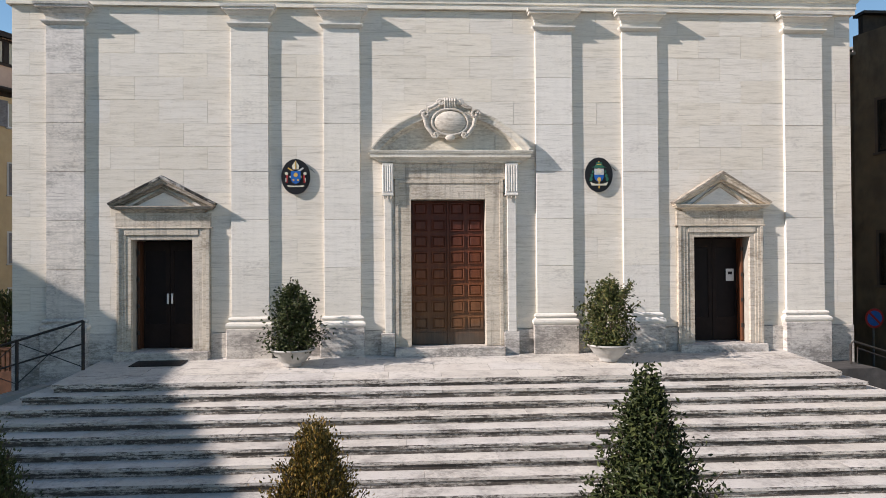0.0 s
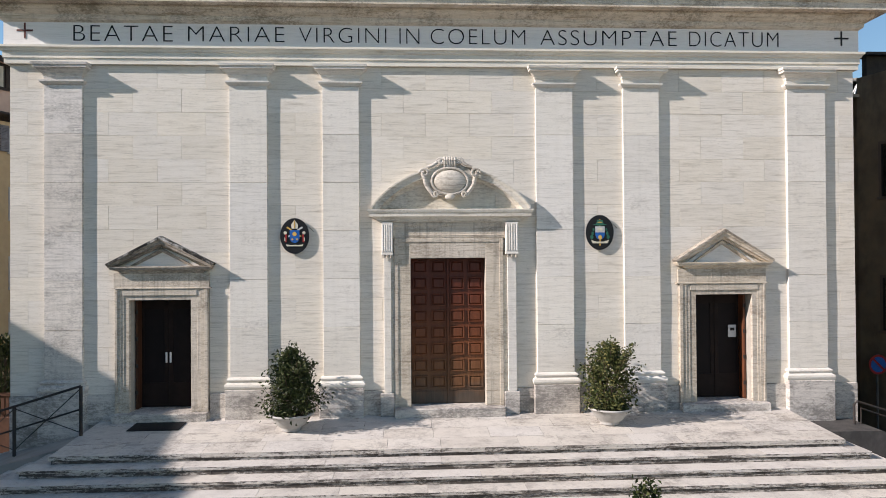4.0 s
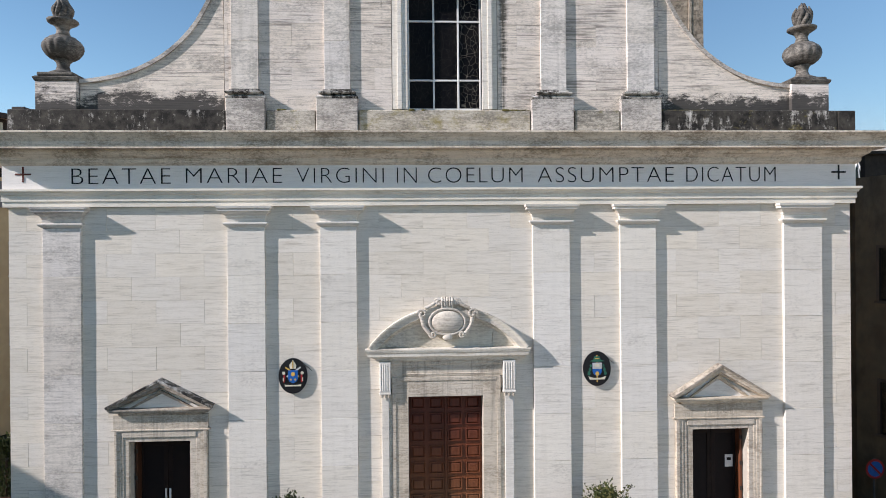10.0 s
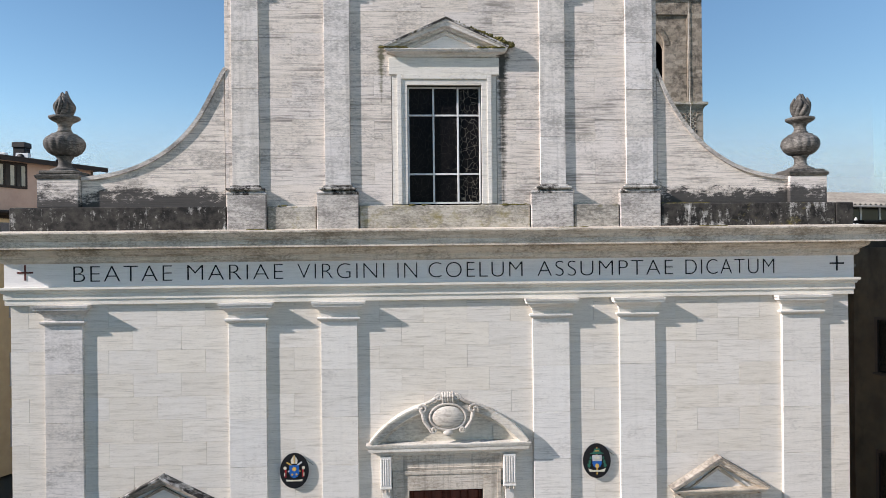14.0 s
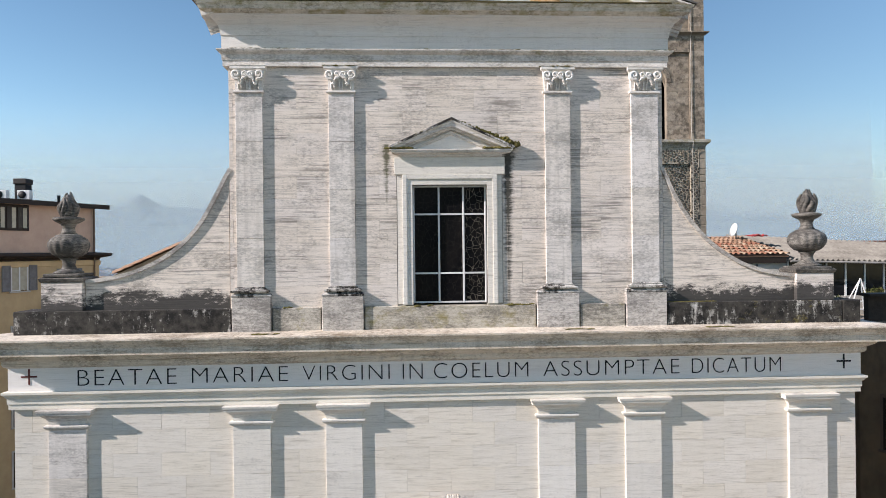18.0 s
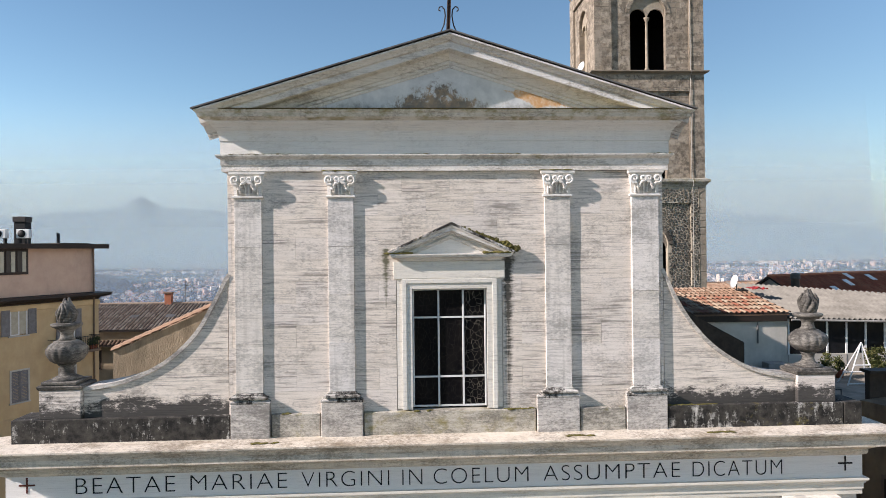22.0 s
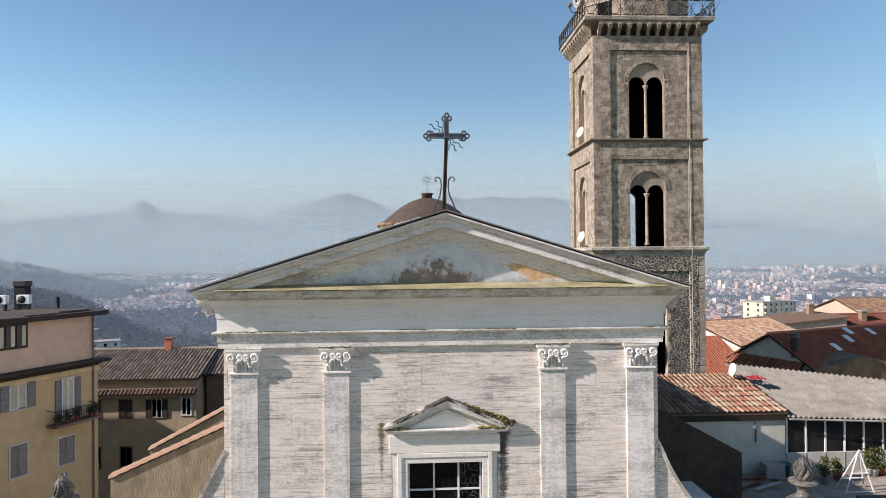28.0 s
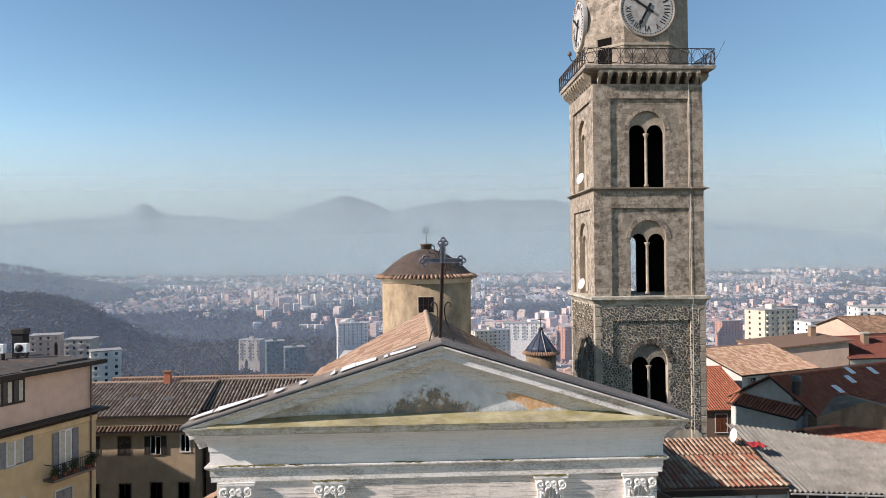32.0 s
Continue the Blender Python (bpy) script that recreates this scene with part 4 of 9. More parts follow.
CORN = [(0.0, 4.957), (0.06, 4.98), (0.08, 5.02), (0.20, 5.08), (0.28, 5.10), (0.28, 5.18), (0.31, 5.20), (0.34, 5.26), (0.34, 5.29), (0.0, 5.31)]
part("portal_cornice", moulding(bmesh.new(), -1.75, 1.92, -0.10, 0.2, CORN), PORTAL_L, portal, "stained moulded cornice")


def arc_band(bm, cx, hw, z0, rise, prof, n=28):
    """A segmental arch moulding: prof is (out, inset) across the band."""
    R = (hw * hw + rise * rise) / (2 * rise)
    cz = z0 + rise - R
    amax = math.asin(hw / R)
    prev = None
    for i in range(n + 1):
        a = -amax + 2 * amax * i / n
        ring = [bm.verts.new((cx + (R - s) * math.sin(a), -o, cz + (R - s) * math.cos(a))) for o, s in prof]
        if prev:
            for k in range(len(prof)):
                j = (k + 1) % len(prof)
                bm.faces.new((prev[k], prev[j], ring[j], ring[k]))
        else:
            bm.faces.new(ring)
        prev = ring
    bm.faces.new(prev[::-1])
    bmesh.ops.recalc_face_normals(bm, faces=bm.faces[:])
    return bm


part("arched_pediment", arc_band(bmesh.new(), 0.10, 2.10, 5.34, 1.06, [(-0.2, 0.36), (0.0, 0.36), (0.03, 0.30), (0.10, 0.28), (0.14, 0.24), (0.36, 0.20), (0.38, 0.10), (0.44, 0.04), (0.44, 0.0), (-0.2, 0.0)]), PORTAL_L, portal, "segmental pediment of stained travertine")
bm = bmesh.new()
prism(bm, [(-1.72, 5.30), (1.92, 5.30)] + [(0.10 + 1.8 * math.cos(a), 5.30 + 0.80 * math.sin(a)) for a in [math.pi * k / 16 for k in range(1, 16)]], 0.0, 0.2)
part("pediment_field", bm, PORTAL_L, portal)
for a, b in ((-1.60, -1.07), (1.27, 1.80)):
    part("field_block", B(a, b, -0.055, -0.002, 5.32, 5.69, bevel=0.008), PORTAL_L, portal)

# cartouche
cart = new("cartouche")
cart.parent = church
bm = bmesh.new()
bmesh.ops.create_uvsphere(bm, u_segments=28, v_segments=16, radius=1.0)
for v in bm.verts:
    v.co = Vector((0.06 + v.co.x * 0.43, -0.38 + v.co.y * 0.17, 6.00 + v.co.z * 0.30))
for f in bm.faces:
    f.smooth = True
part("boss", bm, CARVED, cart, "smooth swelling oval shield")
bm = bmesh.new()
tube(bm, [(0.06 + 0.47 * math.cos(a), -0.42, 6.01 + 0.34 * math.sin(a)) for a in [2 * math.pi * k / 24 for k in range(25)]], 0.034, 8)
part("rim", bm, CARVED, cart)
bm = bmesh.new()
out = [(-0.62, 6.20), (-0.44, 6.36), (-0.26, 6.42), (-0.2, 6.50), (0.32, 6.50), (0.38, 6.42), (0.56, 6.36), (0.74, 6.20), (0.66, 5.92), (0.56, 5.72), (0.40, 5.66), (0.06, 5.60), (-0.28, 5.66), (-0.44, 5.72), (-0.54, 5.92)]
prism(bm, out, -0.36, -0.04)
bmesh.ops.bevel(bm, geom=bm.edges[:], offset=0.03, segments=2, affect="EDGES")
part("back_plate", bm, CARVED, cart)
for sx in (-1, 1):
    for (u, z, r0, turn) in ((0.66, 6.22, 0.13, 1.0), (0.38, 5.68, 0.09, -1.0), (0.24, 6.52, 0.10, 1.0)):
        bm = bmesh.new()
        pts = [(0.06 + sx * (u + math.cos(t * turn) * r), -0.42 - 0.002 * k, z + math.sin(t * turn) * r) for k, (t, r) in enumerate([(k * 0.6, r0 - r0 * 0.065 * k) for k in range(14)])]
        tube(bm, pts, 0.035, 7)
        part("scroll", bm, CARVED, cart)
    bm = bmesh.new()
    tube(bm, [(0.06 + sx * u, -0.40, z) for u, z in ((0.74, 6.28), (0.66, 6.10), (0.62, 5.92), (0.54, 5.80), (0.46, 5.70))], 0.055, 8)
    part("side_roll", bm, CARVED, cart)
    bm = bmesh.new()
    tube(bm, [(0.06 + sx * u, -0.42, z) for u, z in ((0.10, 6.60), (0.26, 6.56), (0.36, 6.47), (0.48, 6.40), (0.58, 6.36))], 0.045, 8)
    part("crest_roll", bm, CARVED, cart)
for i in range(5):
    u = 0.06 + (i - 2) * 0.065
    bm = bmesh.new()
    tube(bm, [(u, -0.30, 6.63), (u, -0.44, 6.62), (u, -0.50, 6.55), (u, -0.46, 6.46), (u, -0.40, 6.38)], 0.032, 7)
    part("shell_rib", bm, CARVED, cart)
bm = bmesh.new()
bmesh.ops.create_uvsphere(bm, u_segments=14, v_segments=8, radius=0.1)
for v in bm.verts:
    v.co = Vector((0.06 + v.co.x * 1.3, -0.40 + v.co.y, 5.60 + v.co.z * 0.9))
part("pendant", bm, CARVED, cart)


def gable_hood(parent, cx, hw, z0, apex, y, out, mat, cap, th=0.17):
    """A small triangular pediment: level cornice, sloping mouldings under a thin cap, and a sunk field."""
    part("hood_cornice", moulding(bmesh.new(), cx - hw + out, cx + hw - out, y, WALL + 0.03, [(0.0, z0 - 0.15), (0.05, z0 - 0.13), (0.08, z0 - 0.08), (out - 0.05, z0 - 0.05), (out - 0.03, z0 - 0.01), (out, z0), (out, z0 + 0.03), (0.0, z0 + 0.04)]), mat, parent)
    part("hood_field", prism(bmesh.new(), [(cx - hw + out + 0.05, z0 + 0.035), (cx + hw - out - 0.05, z0 + 0.035), (cx, apex - 0.12)], 0.05, WALL + 0.03), TRAV_UF, parent)
    back = WALL + 0.03 - y

    def slope(name, s, drop, prof, m):
        tip, top = (cx + s * (hw + 0.02 - 2.2 * drop), z0 + 0.05), (cx, apex - drop)
        bm = bmesh.new()
        d = (Vector(top) - Vector(tip)).normalized()
        nz = abs(d.x)
        nx = -d.y * (1 if d.x > 0 else -1)
        la = [bm.verts.new((tip[0] - nx * b, y - o, tip[1] - nz * b * (0.4 if b > 0 else 1.0))) for o, b in prof]
        lb = [bm.verts.new((top[0], y - o, top[1] - b / nz)) for o, b in prof]
        for i in range(len(prof)):
            j = (i + 1) % len(prof)
            bm.faces.new((la[i], la[j], lb[j], lb[i]))
        bm.faces.new(la)
        bm.faces.new(lb[::-1])
        bmesh.ops.recalc_face_normals(bm, faces=bm.faces[:])
        part(name, bm, m, parent)

    for s in (-1, 1):
        slope("hood_slope", s, 0.0, [(-0.02, th + 0.02), (0.04, th), (0.06, th * 0.8), (out - 0.06, th * 0.7), (out - 0.04, th * 0.35), (out + 0.02, 0.03), (out + 0.02, 0.002), (-back, 0.002)], mat)
        slope("hood_cap", s, 0.0, [(out + 0.06, 0.0), (out + 0.06, -0.05), (out - 0.02, -0.065), (-back, -0.06), (-back, 0.0)], cap)
        slope("hood_inner_slope", s, th + 0.07, [(-0.08, 0.09), (-0.03, 0.075), (-0.01, 0.03), (0.03, 0.0), (-back, 0.0), (-back, 0.09)], mat)


def side_portal(x0, x1, wl, wr, apex, mat, cap):
    p = new("side_portal")
    p.parent = church
    cx = (x0 - wl + x1 + wr) / 2 + 0.01
    part("sill", B(x0 - wl - 0.02, x1 + wr + 0.02, -0.22, 0.8, -0.16, 0.10, bevel=0.012), TRAV_B, p, "grey stone door step")
    for a, b, s in ((x0 - wl, x0 - 0.002, -1), (x1 + 0.002, x1 + wr, 1)):
        bm = B(a, b, 0.0, 0.7, 0.103, 3.27, bevel=0.006)
        o = a if s < 0 else b
        for k, (w, d) in enumerate(((0.62 * (b - a), 0.03), (0.41 * (b - a), 0.06), (0.18 * (b - a), 0.10))):
            part("jamb_fillet", B(min(o, o - s * w), max(o, o - s * w), -d, -d + 0.0295, 0.103, 3.265, bevel=0.006), TRAV_D, p)
        part("jamb", bm, TRAV_D, p, "weathered brown-streaked stone jamb")
    bm = B(x0 - 0.0015, x1 + 0.0015, 0.0, 0.7, 2.982, 3.27, bevel=0.006)
    part("lintel_fillet", B(x0 - 0.16, x1 + 0.16, -0.06, -0.001, 3.10, 3.262, bevel=0.01), TRAV_D, p)
    part("lintel", bm, TRAV_D, p)
    part("name_band", moulding(bmesh.new(), x0 - wl + 0.02, x1 + wr - 0.02, 0.0, WALL + 0.03, [(0.10, 3.275), (0.10, 3.30), (0.05, 3.31), (0.05, 3.68)]), TRAV_D, p, "stone band with worn carved letters")
    for k in range(9):
        u = cx - 0.42 + 0.1 * k
        if k not in (3, 6):
            part("carved_bar", B(u, u + 0.022, -0.056, -0.05, 3.42, 3.56), TRAV_C, p)
    gable_hood(p, cx, 1.30, 3.82, apex, -0.06, 0.30, mat, cap)
    return p


side_portal(-8.19, -6.64, 0.35, 0.44, 4.56, HOOD_S, MOSS_CAP)
side_portal(6.67, 8.21, 0.46, 0.35, 4.68, HOOD_R, HOOD_S)

# open side doors: vestibule painted near-black in place of shade, with dark inner doors
for x0, x1, side in ((-8.19, -6.64, -1), (6.67, 8.21, 1)):
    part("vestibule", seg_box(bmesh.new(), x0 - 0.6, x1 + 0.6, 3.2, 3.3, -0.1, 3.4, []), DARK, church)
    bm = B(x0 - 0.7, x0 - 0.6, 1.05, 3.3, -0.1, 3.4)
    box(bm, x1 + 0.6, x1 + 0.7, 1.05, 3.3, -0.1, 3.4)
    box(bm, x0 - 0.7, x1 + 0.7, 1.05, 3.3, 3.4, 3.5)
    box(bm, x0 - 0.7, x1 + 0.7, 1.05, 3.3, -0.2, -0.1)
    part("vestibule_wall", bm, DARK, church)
    d = thing("inner_door", "dark glazed wooden inner doors behind an open church door", "door", "inner doors")
    mid = (x0 + x1) / 2
    for a, b in ((x0 + 0.02, mid - 0.004), (mid + 0.004, x1 - 0.02)):
        bm = bmesh.new()
        for q in ((a, b, 0.11, 0.75), (a, b, 2.7, 2.95), (a, a + 0.11, 0.75, 2.7), (b - 0.11, b, 0.75, 2.7)):
            box(bm, q[0], q[1], 0.62, 0.67, q[2], q[3], bevel=0.004)
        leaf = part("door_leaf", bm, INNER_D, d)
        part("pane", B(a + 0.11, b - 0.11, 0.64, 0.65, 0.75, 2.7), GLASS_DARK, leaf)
        h = b - 0.05 if b < mid + 0.1 else a + 0.05
        if side < 0:
            part("handle", B(h - 0.025, h + 0.025, 0.585, 0.618, 1.28, 1.56, bevel=0.01), WHITE, leaf, "pale metal push plate")
    if side > 0:
        part("notice", B(x1 - 0.38, x1 - 0.16, 0.60, 0.612, 1.76, 2.10), WHITE, d, "white paper notice")
        part("notice_bar", B(x1 - 0.33, x1 - 0.21, 0.594, 0.598, 1.94, 2.02), LETTER, d)
    leafs = thing("open_door_leaf", "reddish wooden door leaf folded open inside the doorway", "door", "open leaves")
    xa = x0 + 0.03 if side < 0 else x1 - 0.09
    # the right leaf's sunlight is put into a lighter wood, the left stays dark
    lf = part("door_leaf", B(xa, xa + 0.06, 0.34, 0.60, 0.12, 2.95, bevel=0.006), LEAF_WOOD if side < 0 else WOOD, leafs)
    for z in (0.5, 1.2, 1.9, 2.6):
        part("hinge", B(xa - 0.004, xa + 0.064, 0.325, 0.345, z, z + 0.1), IRON, lf)
mat_thing = thing("doormat", "black rubber doormat before the open side door", "mat")
bm = box(bmesh.new(), -7.90, -6.66, -0.86, -0.26, -0.2, -0.18)
for v in bm.verts:
    v.co.z = -0.25 + (v.co.y + 2.42) * 0.065 + (0.006 if v.co.z < -0.19 else 0.022)
part("mat_body", bm, LETTER, mat_thing)

# window of the upper order
win = new("window")
win.parent = church
x0, x1, z0, z1 = WIN
for a, b, c, d in ((x0 - 0.26, x0, z0 - 0.02, z1 + 0.26), (x1, x1 + 0.26, z0 - 0.02, z1 + 0.26), (x0 + 0.0005, x1 - 0.0005, z1, z1 + 0.26)):
    bm = B(a, b, 0.0, 0.45, c, d, bevel=0.006)
    part("window_frame", bm, TRAV_P, win)
for a, b, c, d in ((x0 - 0.27, x0 - 0.15, z0 - 0.02, z1 + 0.27), (x1 + 0.15, x1 + 0.27, z0 - 0.02, z1 + 0.27), (x0 - 0.15, x1 + 0.15, z1 + 0.15, z1 + 0.27)):
    part("frame_fillet", B(a, b, -0.06, -0.0005, c, d, bevel=0.012), TRAV_P, win)
for a in (x0 - 0.40, x1 + 0.272):
    part("side_strip", B(a, a + 0.128, 0.085, 0.2, z0, 15.04, bevel=0.004), TRAV_P, win)
part("window_frieze", B(x0 - 0.48, x1 + 0.48, -0.01, 0.3, 15.045, 15.50, bevel=0.01), TRAV_P, win)
gable_hood(win, 0.12, 1.62, 15.66, 16.46, -0.04, 0.34, HOOD_W, MOSS_CAP, 0.2)


def leaded():
    n = Nodes("leaded_glass", 0.3, spec=0.06)
    v = n.t.nodes.new("ShaderNodeTexVoronoi")
    v.feature = "DISTANCE_TO_EDGE"
    n.put(v.inputs["Vector"], n.at(1, 0.0, 0.8))
    n.put(v.inputs["Scale"], 7.5)
    x, y, z = n.sep()
    wide = n.ramp(n.math("SUBTRACT", x, 0.3), (0.05, 0.10), (0.12, 0.8))
    line = n.math("MULTIPLY", n.ramp(v.outputs["Distance"], (0.012, 1.0), (0.028, 0.0)), wide)
    tint = n.mix(n.ramp(n.noise(2.0), (0.4, 0.0), (0.6, 1.0)), (0.004, 0.004, 0.005), (0.009, 0.008, 0.008))
    return n.done(n.mix(line, tint, (0.17, 0.15, 0.12)), line, 0.3, 0.004)


LEADED = leaded()
vx = [x0, x0 + 0.70, x0 + 1.36, x1]
vz = [z0, 12.42, 14.0, z1]
for i in range(3):
    for j in range(3):
        part("pane", B(vx[i] + 0.03, vx[i + 1] - 0.03, 0.30, 0.312, vz[j] + 0.03, vz[j + 1] - 0.03), LEADED, win, "dark leaded pane")
for x in vx:
    xx = min(max(x, x0 + 0.025), x1 - 0.025)
    part("mullion", B(xx - 0.025, xx + 0.025, 0.26, 0.34, z0, z1, bevel=0.006), WHITE, win, "thin white mullion")
for z in vz:
    zz = min(max(z, z0 + 0.025), z1 - 0.025)
    for i in range(3):
        part("glazing_bar", B(vx[i] + 0.026, vx[i + 1] - 0.026, 0.265, 0.335, zz - 0.022, zz + 0.022), WHITE, win)
# near-black sheet in place of the unlit room behind the panes
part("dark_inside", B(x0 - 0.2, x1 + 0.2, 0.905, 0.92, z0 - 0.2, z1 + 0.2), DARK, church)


def shallow(root, ref, base, k):
    """Brings the relief of a frame closer to its wall."""
    for ob in [c for c in root.children_recursive if c.type == "MESH"]:
        if ob.name.startswith(("sill", "pane", "mullion", "glazing")):
            continue
        for v in ob.data.vertices:
            if v.co.y < ref:
                v.co.y = base + (v.co.y - ref) * k


for root in [c for c in church.children if c.name.startswith(("portal", "side_portal"))]:
    shallow(root, 0.15, 0.10, 0.52)
shallow(cart, 0.15, 0.10, 0.62)
shallow(win, 0.12, 0.12, 0.52)

# coats of arms on oval boards
PAINT = {}
for key, c in (("black", (0.012, 0.012, 0.014)), ("blue", (0.02, 0.12, 0.42)), ("gold", (0.62, 0.40, 0.10)), ("cream", (0.66, 0.62, 0.50)), ("red", (0.35, 0.03, 0.03)), ("green", (0.03, 0.13, 0.09)), ("grey", (0.55, 0.56, 0.55)), ("brown", (0.28, 0.15, 0.07))):
    PAINT[key] = mottled("paint_" + key, c, tuple(v * 0.8 for v in c), 9.0, 0.45)


def oval_board(cx, cz, label):
    b = thing("coat_of_arms", label, "coat of arms", "coats of arms")
    bm = bmesh.new()
    prism(bm, [(cx + 0.375 * math.cos(a), cz + 0.465 * math.sin(a)) for a in [2 * math.pi * k / 36 for k in range(36)]], 0.03, 0.06)
    part("board", bm, PAINT["black"], b, "black oval board")
    part("bracket", rod(bmesh.new(), (cx + 0.2, 0.065, cz + 0.36), (cx + 0.48, 0.10, cz + 0.12), 0.006), IRON, b)
    part("spacer", rod(bmesh.new(), (cx, 0.06, cz), (cx, 0.105, cz), 0.03), IRON, b)
    return b


def flat(name, pts, col, parent, y=-0.034):
    bm = bmesh.new()
    y = 0.026 + (y + 0.034) * 0.7 if y < 0 else y
    prism(bm, pts, y - 0.005, y + 0.005)
    part(name, bm, PAINT[col], parent)


def shield(cx, cz, w, h):
    return [(cx - w, cz + h), (cx + w, cz + h), (cx + w, cz - h * 0.3), (cx + w * 0.7, cz - h * 0.75), (cx, cz - h), (cx - w * 0.7, cz - h * 0.75), (cx - w, cz - h * 0.3)]


def disc(cx, cz, r, n=14, sz=1.0):
    return [(cx + r * math.cos(a), cz + r * sz * math.sin(a)) for a in [2 * math.pi * k / n for k in range(n)]]


def bar(x0, z0, x1, z1, w):
    d = Vector((x1 - x0, z1 - z0)).normalized() * w
    return [(x0 - d.y, z0 + d.x), (x0 + d.y, z0 - d.x), (x1 + d.y, z1 - d.x), (x1 - d.y, z1 + d.x)]


c = (-3.98, 4.615)
arms = oval_board(*c, "black oval board painted with a blue shield and gold crossed keys")
flat("key", bar(c[0] - 0.2, c[1] + 0.23, c[0] + 0.16, c[1] - 0.02, 0.02), "gold", arms, -0.036)
flat("key", bar(c[0] + 0.2, c[1] + 0.23, c[0] - 0.16, c[1] - 0.02, 0.02), "grey", arms, -0.038)
flat("shield", shield(c[0], c[1] - 0.02, 0.125, 0.17), "blue", arms, -0.046)
flat("emblem", disc(c[0], c[1] + 0.05, 0.055), "gold", arms, -0.055)
flat("star", disc(c[0] - 0.055, c[1] - 0.09, 0.028, 5), "gold", arms, -0.055)
flat("star", disc(c[0] + 0.06, c[1] - 0.09, 0.03, 5), "gold", arms, -0.055)
flat("mitre", [(c[0] - 0.075, c[1] + 0.19), (c[0] + 0.075, c[1] + 0.19), (c[0] + 0.09, c[1] + 0.29), (c[0], c[1] + 0.42), (c[0] - 0.09, c[1] + 0.29)], "cream", arms, -0.046)
flat("mitre_band", bar(c[0], c[1] + 0.2, c[0], c[1] + 0.4, 0.014), "gold", arms, -0.056)
flat("ribbon", [(c[0] - 0.2, c[1] - 0.27), (c[0] + 0.2, c[1] - 0.27), (c[0] + 0.22, c[1] - 0.22), (c[0] + 0.1, c[1] - 0.235), (c[0] - 0.1, c[1] - 0.235), (c[0] - 0.22, c[1] - 0.22)], "cream", arms, -0.046)
for s in (-1, 1):
    flat("tassel", disc(c[0] + s * 0.24, c[1] + 0.08, 0.045, 6), "cream", arms, -0.046)
    flat("tassel", bar(c[0] + s * 0.22, c[1] + 0.04, c[0] + s * 0.23, c[1] - 0.16, 0.022), "red", arms, -0.046)
    flat("tassel", bar(c[0] + s * 0.25, c[1] - 0.04, c[0] + s * 0.25, c[1] - 0.13, 0.012), "cream", arms, -0.056)
c = (4.075, 4.665)
arms = oval_board(*c, "black oval board with a white and blue shield")
flat("staff", bar(c[0], c[1] - 0.36, c[0], c[1] + 0.36, 0.012), "gold", arms, -0.036)
flat("cross_arm", bar(c[0] - 0.06, c[1] + 0.27, c[0] + 0.06, c[1] + 0.27, 0.012), "gold", arms, -0.048)
flat("hat", [(c[0] - 0.2, c[1] + 0.2), (c[0] - 0.1, c[1] + 0.23), (c[0] - 0.07, c[1] + 0.33), (c[0] + 0.07, c[1] + 0.33), (c[0] + 0.1, c[1] + 0.23), (c[0] + 0.2, c[1] + 0.2), (c[0], c[1] + 0.18)], "green", arms, -0.042)
flat("shield", shield(c[0], c[1] - 0.02, 0.125, 0.18), "blue", arms, -0.046)
flat("shield_top", [(c[0] - 0.125, c[1]), (c[0] + 0.125, c[1]), (c[0] + 0.125, c[1] + 0.16), (c[0] - 0.125, c[1] + 0.16)], "grey", arms, -0.055)
for s in (-1, 1):
    flat("ring", disc(c[0] + s * 0.03, c[1] + 0.085, 0.04), "cream", arms, -0.065)
flat("gold_drop", disc(c[0], c[1] - 0.13, 0.05, 12, 1.2), "gold", arms, -0.06)
flat("ribbon", [(c[0] - 0.2, c[1] - 0.29), (c[0] + 0.2, c[1] - 0.29), (c[0] + 0.24, c[1] - 0.20), (c[0] + 0.1, c[1] - 0.245), (c[0] - 0.1, c[1] - 0.245), (c[0] - 0.24, c[1] - 0.20)], "cream", arms, -0.046)
for s in (-1, 1):
    for k in range(3):
        flat("tassel", disc(c[0] + s * (0.17 + 0.025 * k), c[1] + 0.08 - 0.1 * k, 0.03 + 0.008 * k, 5, 1.4), "green", arms, -0.046)
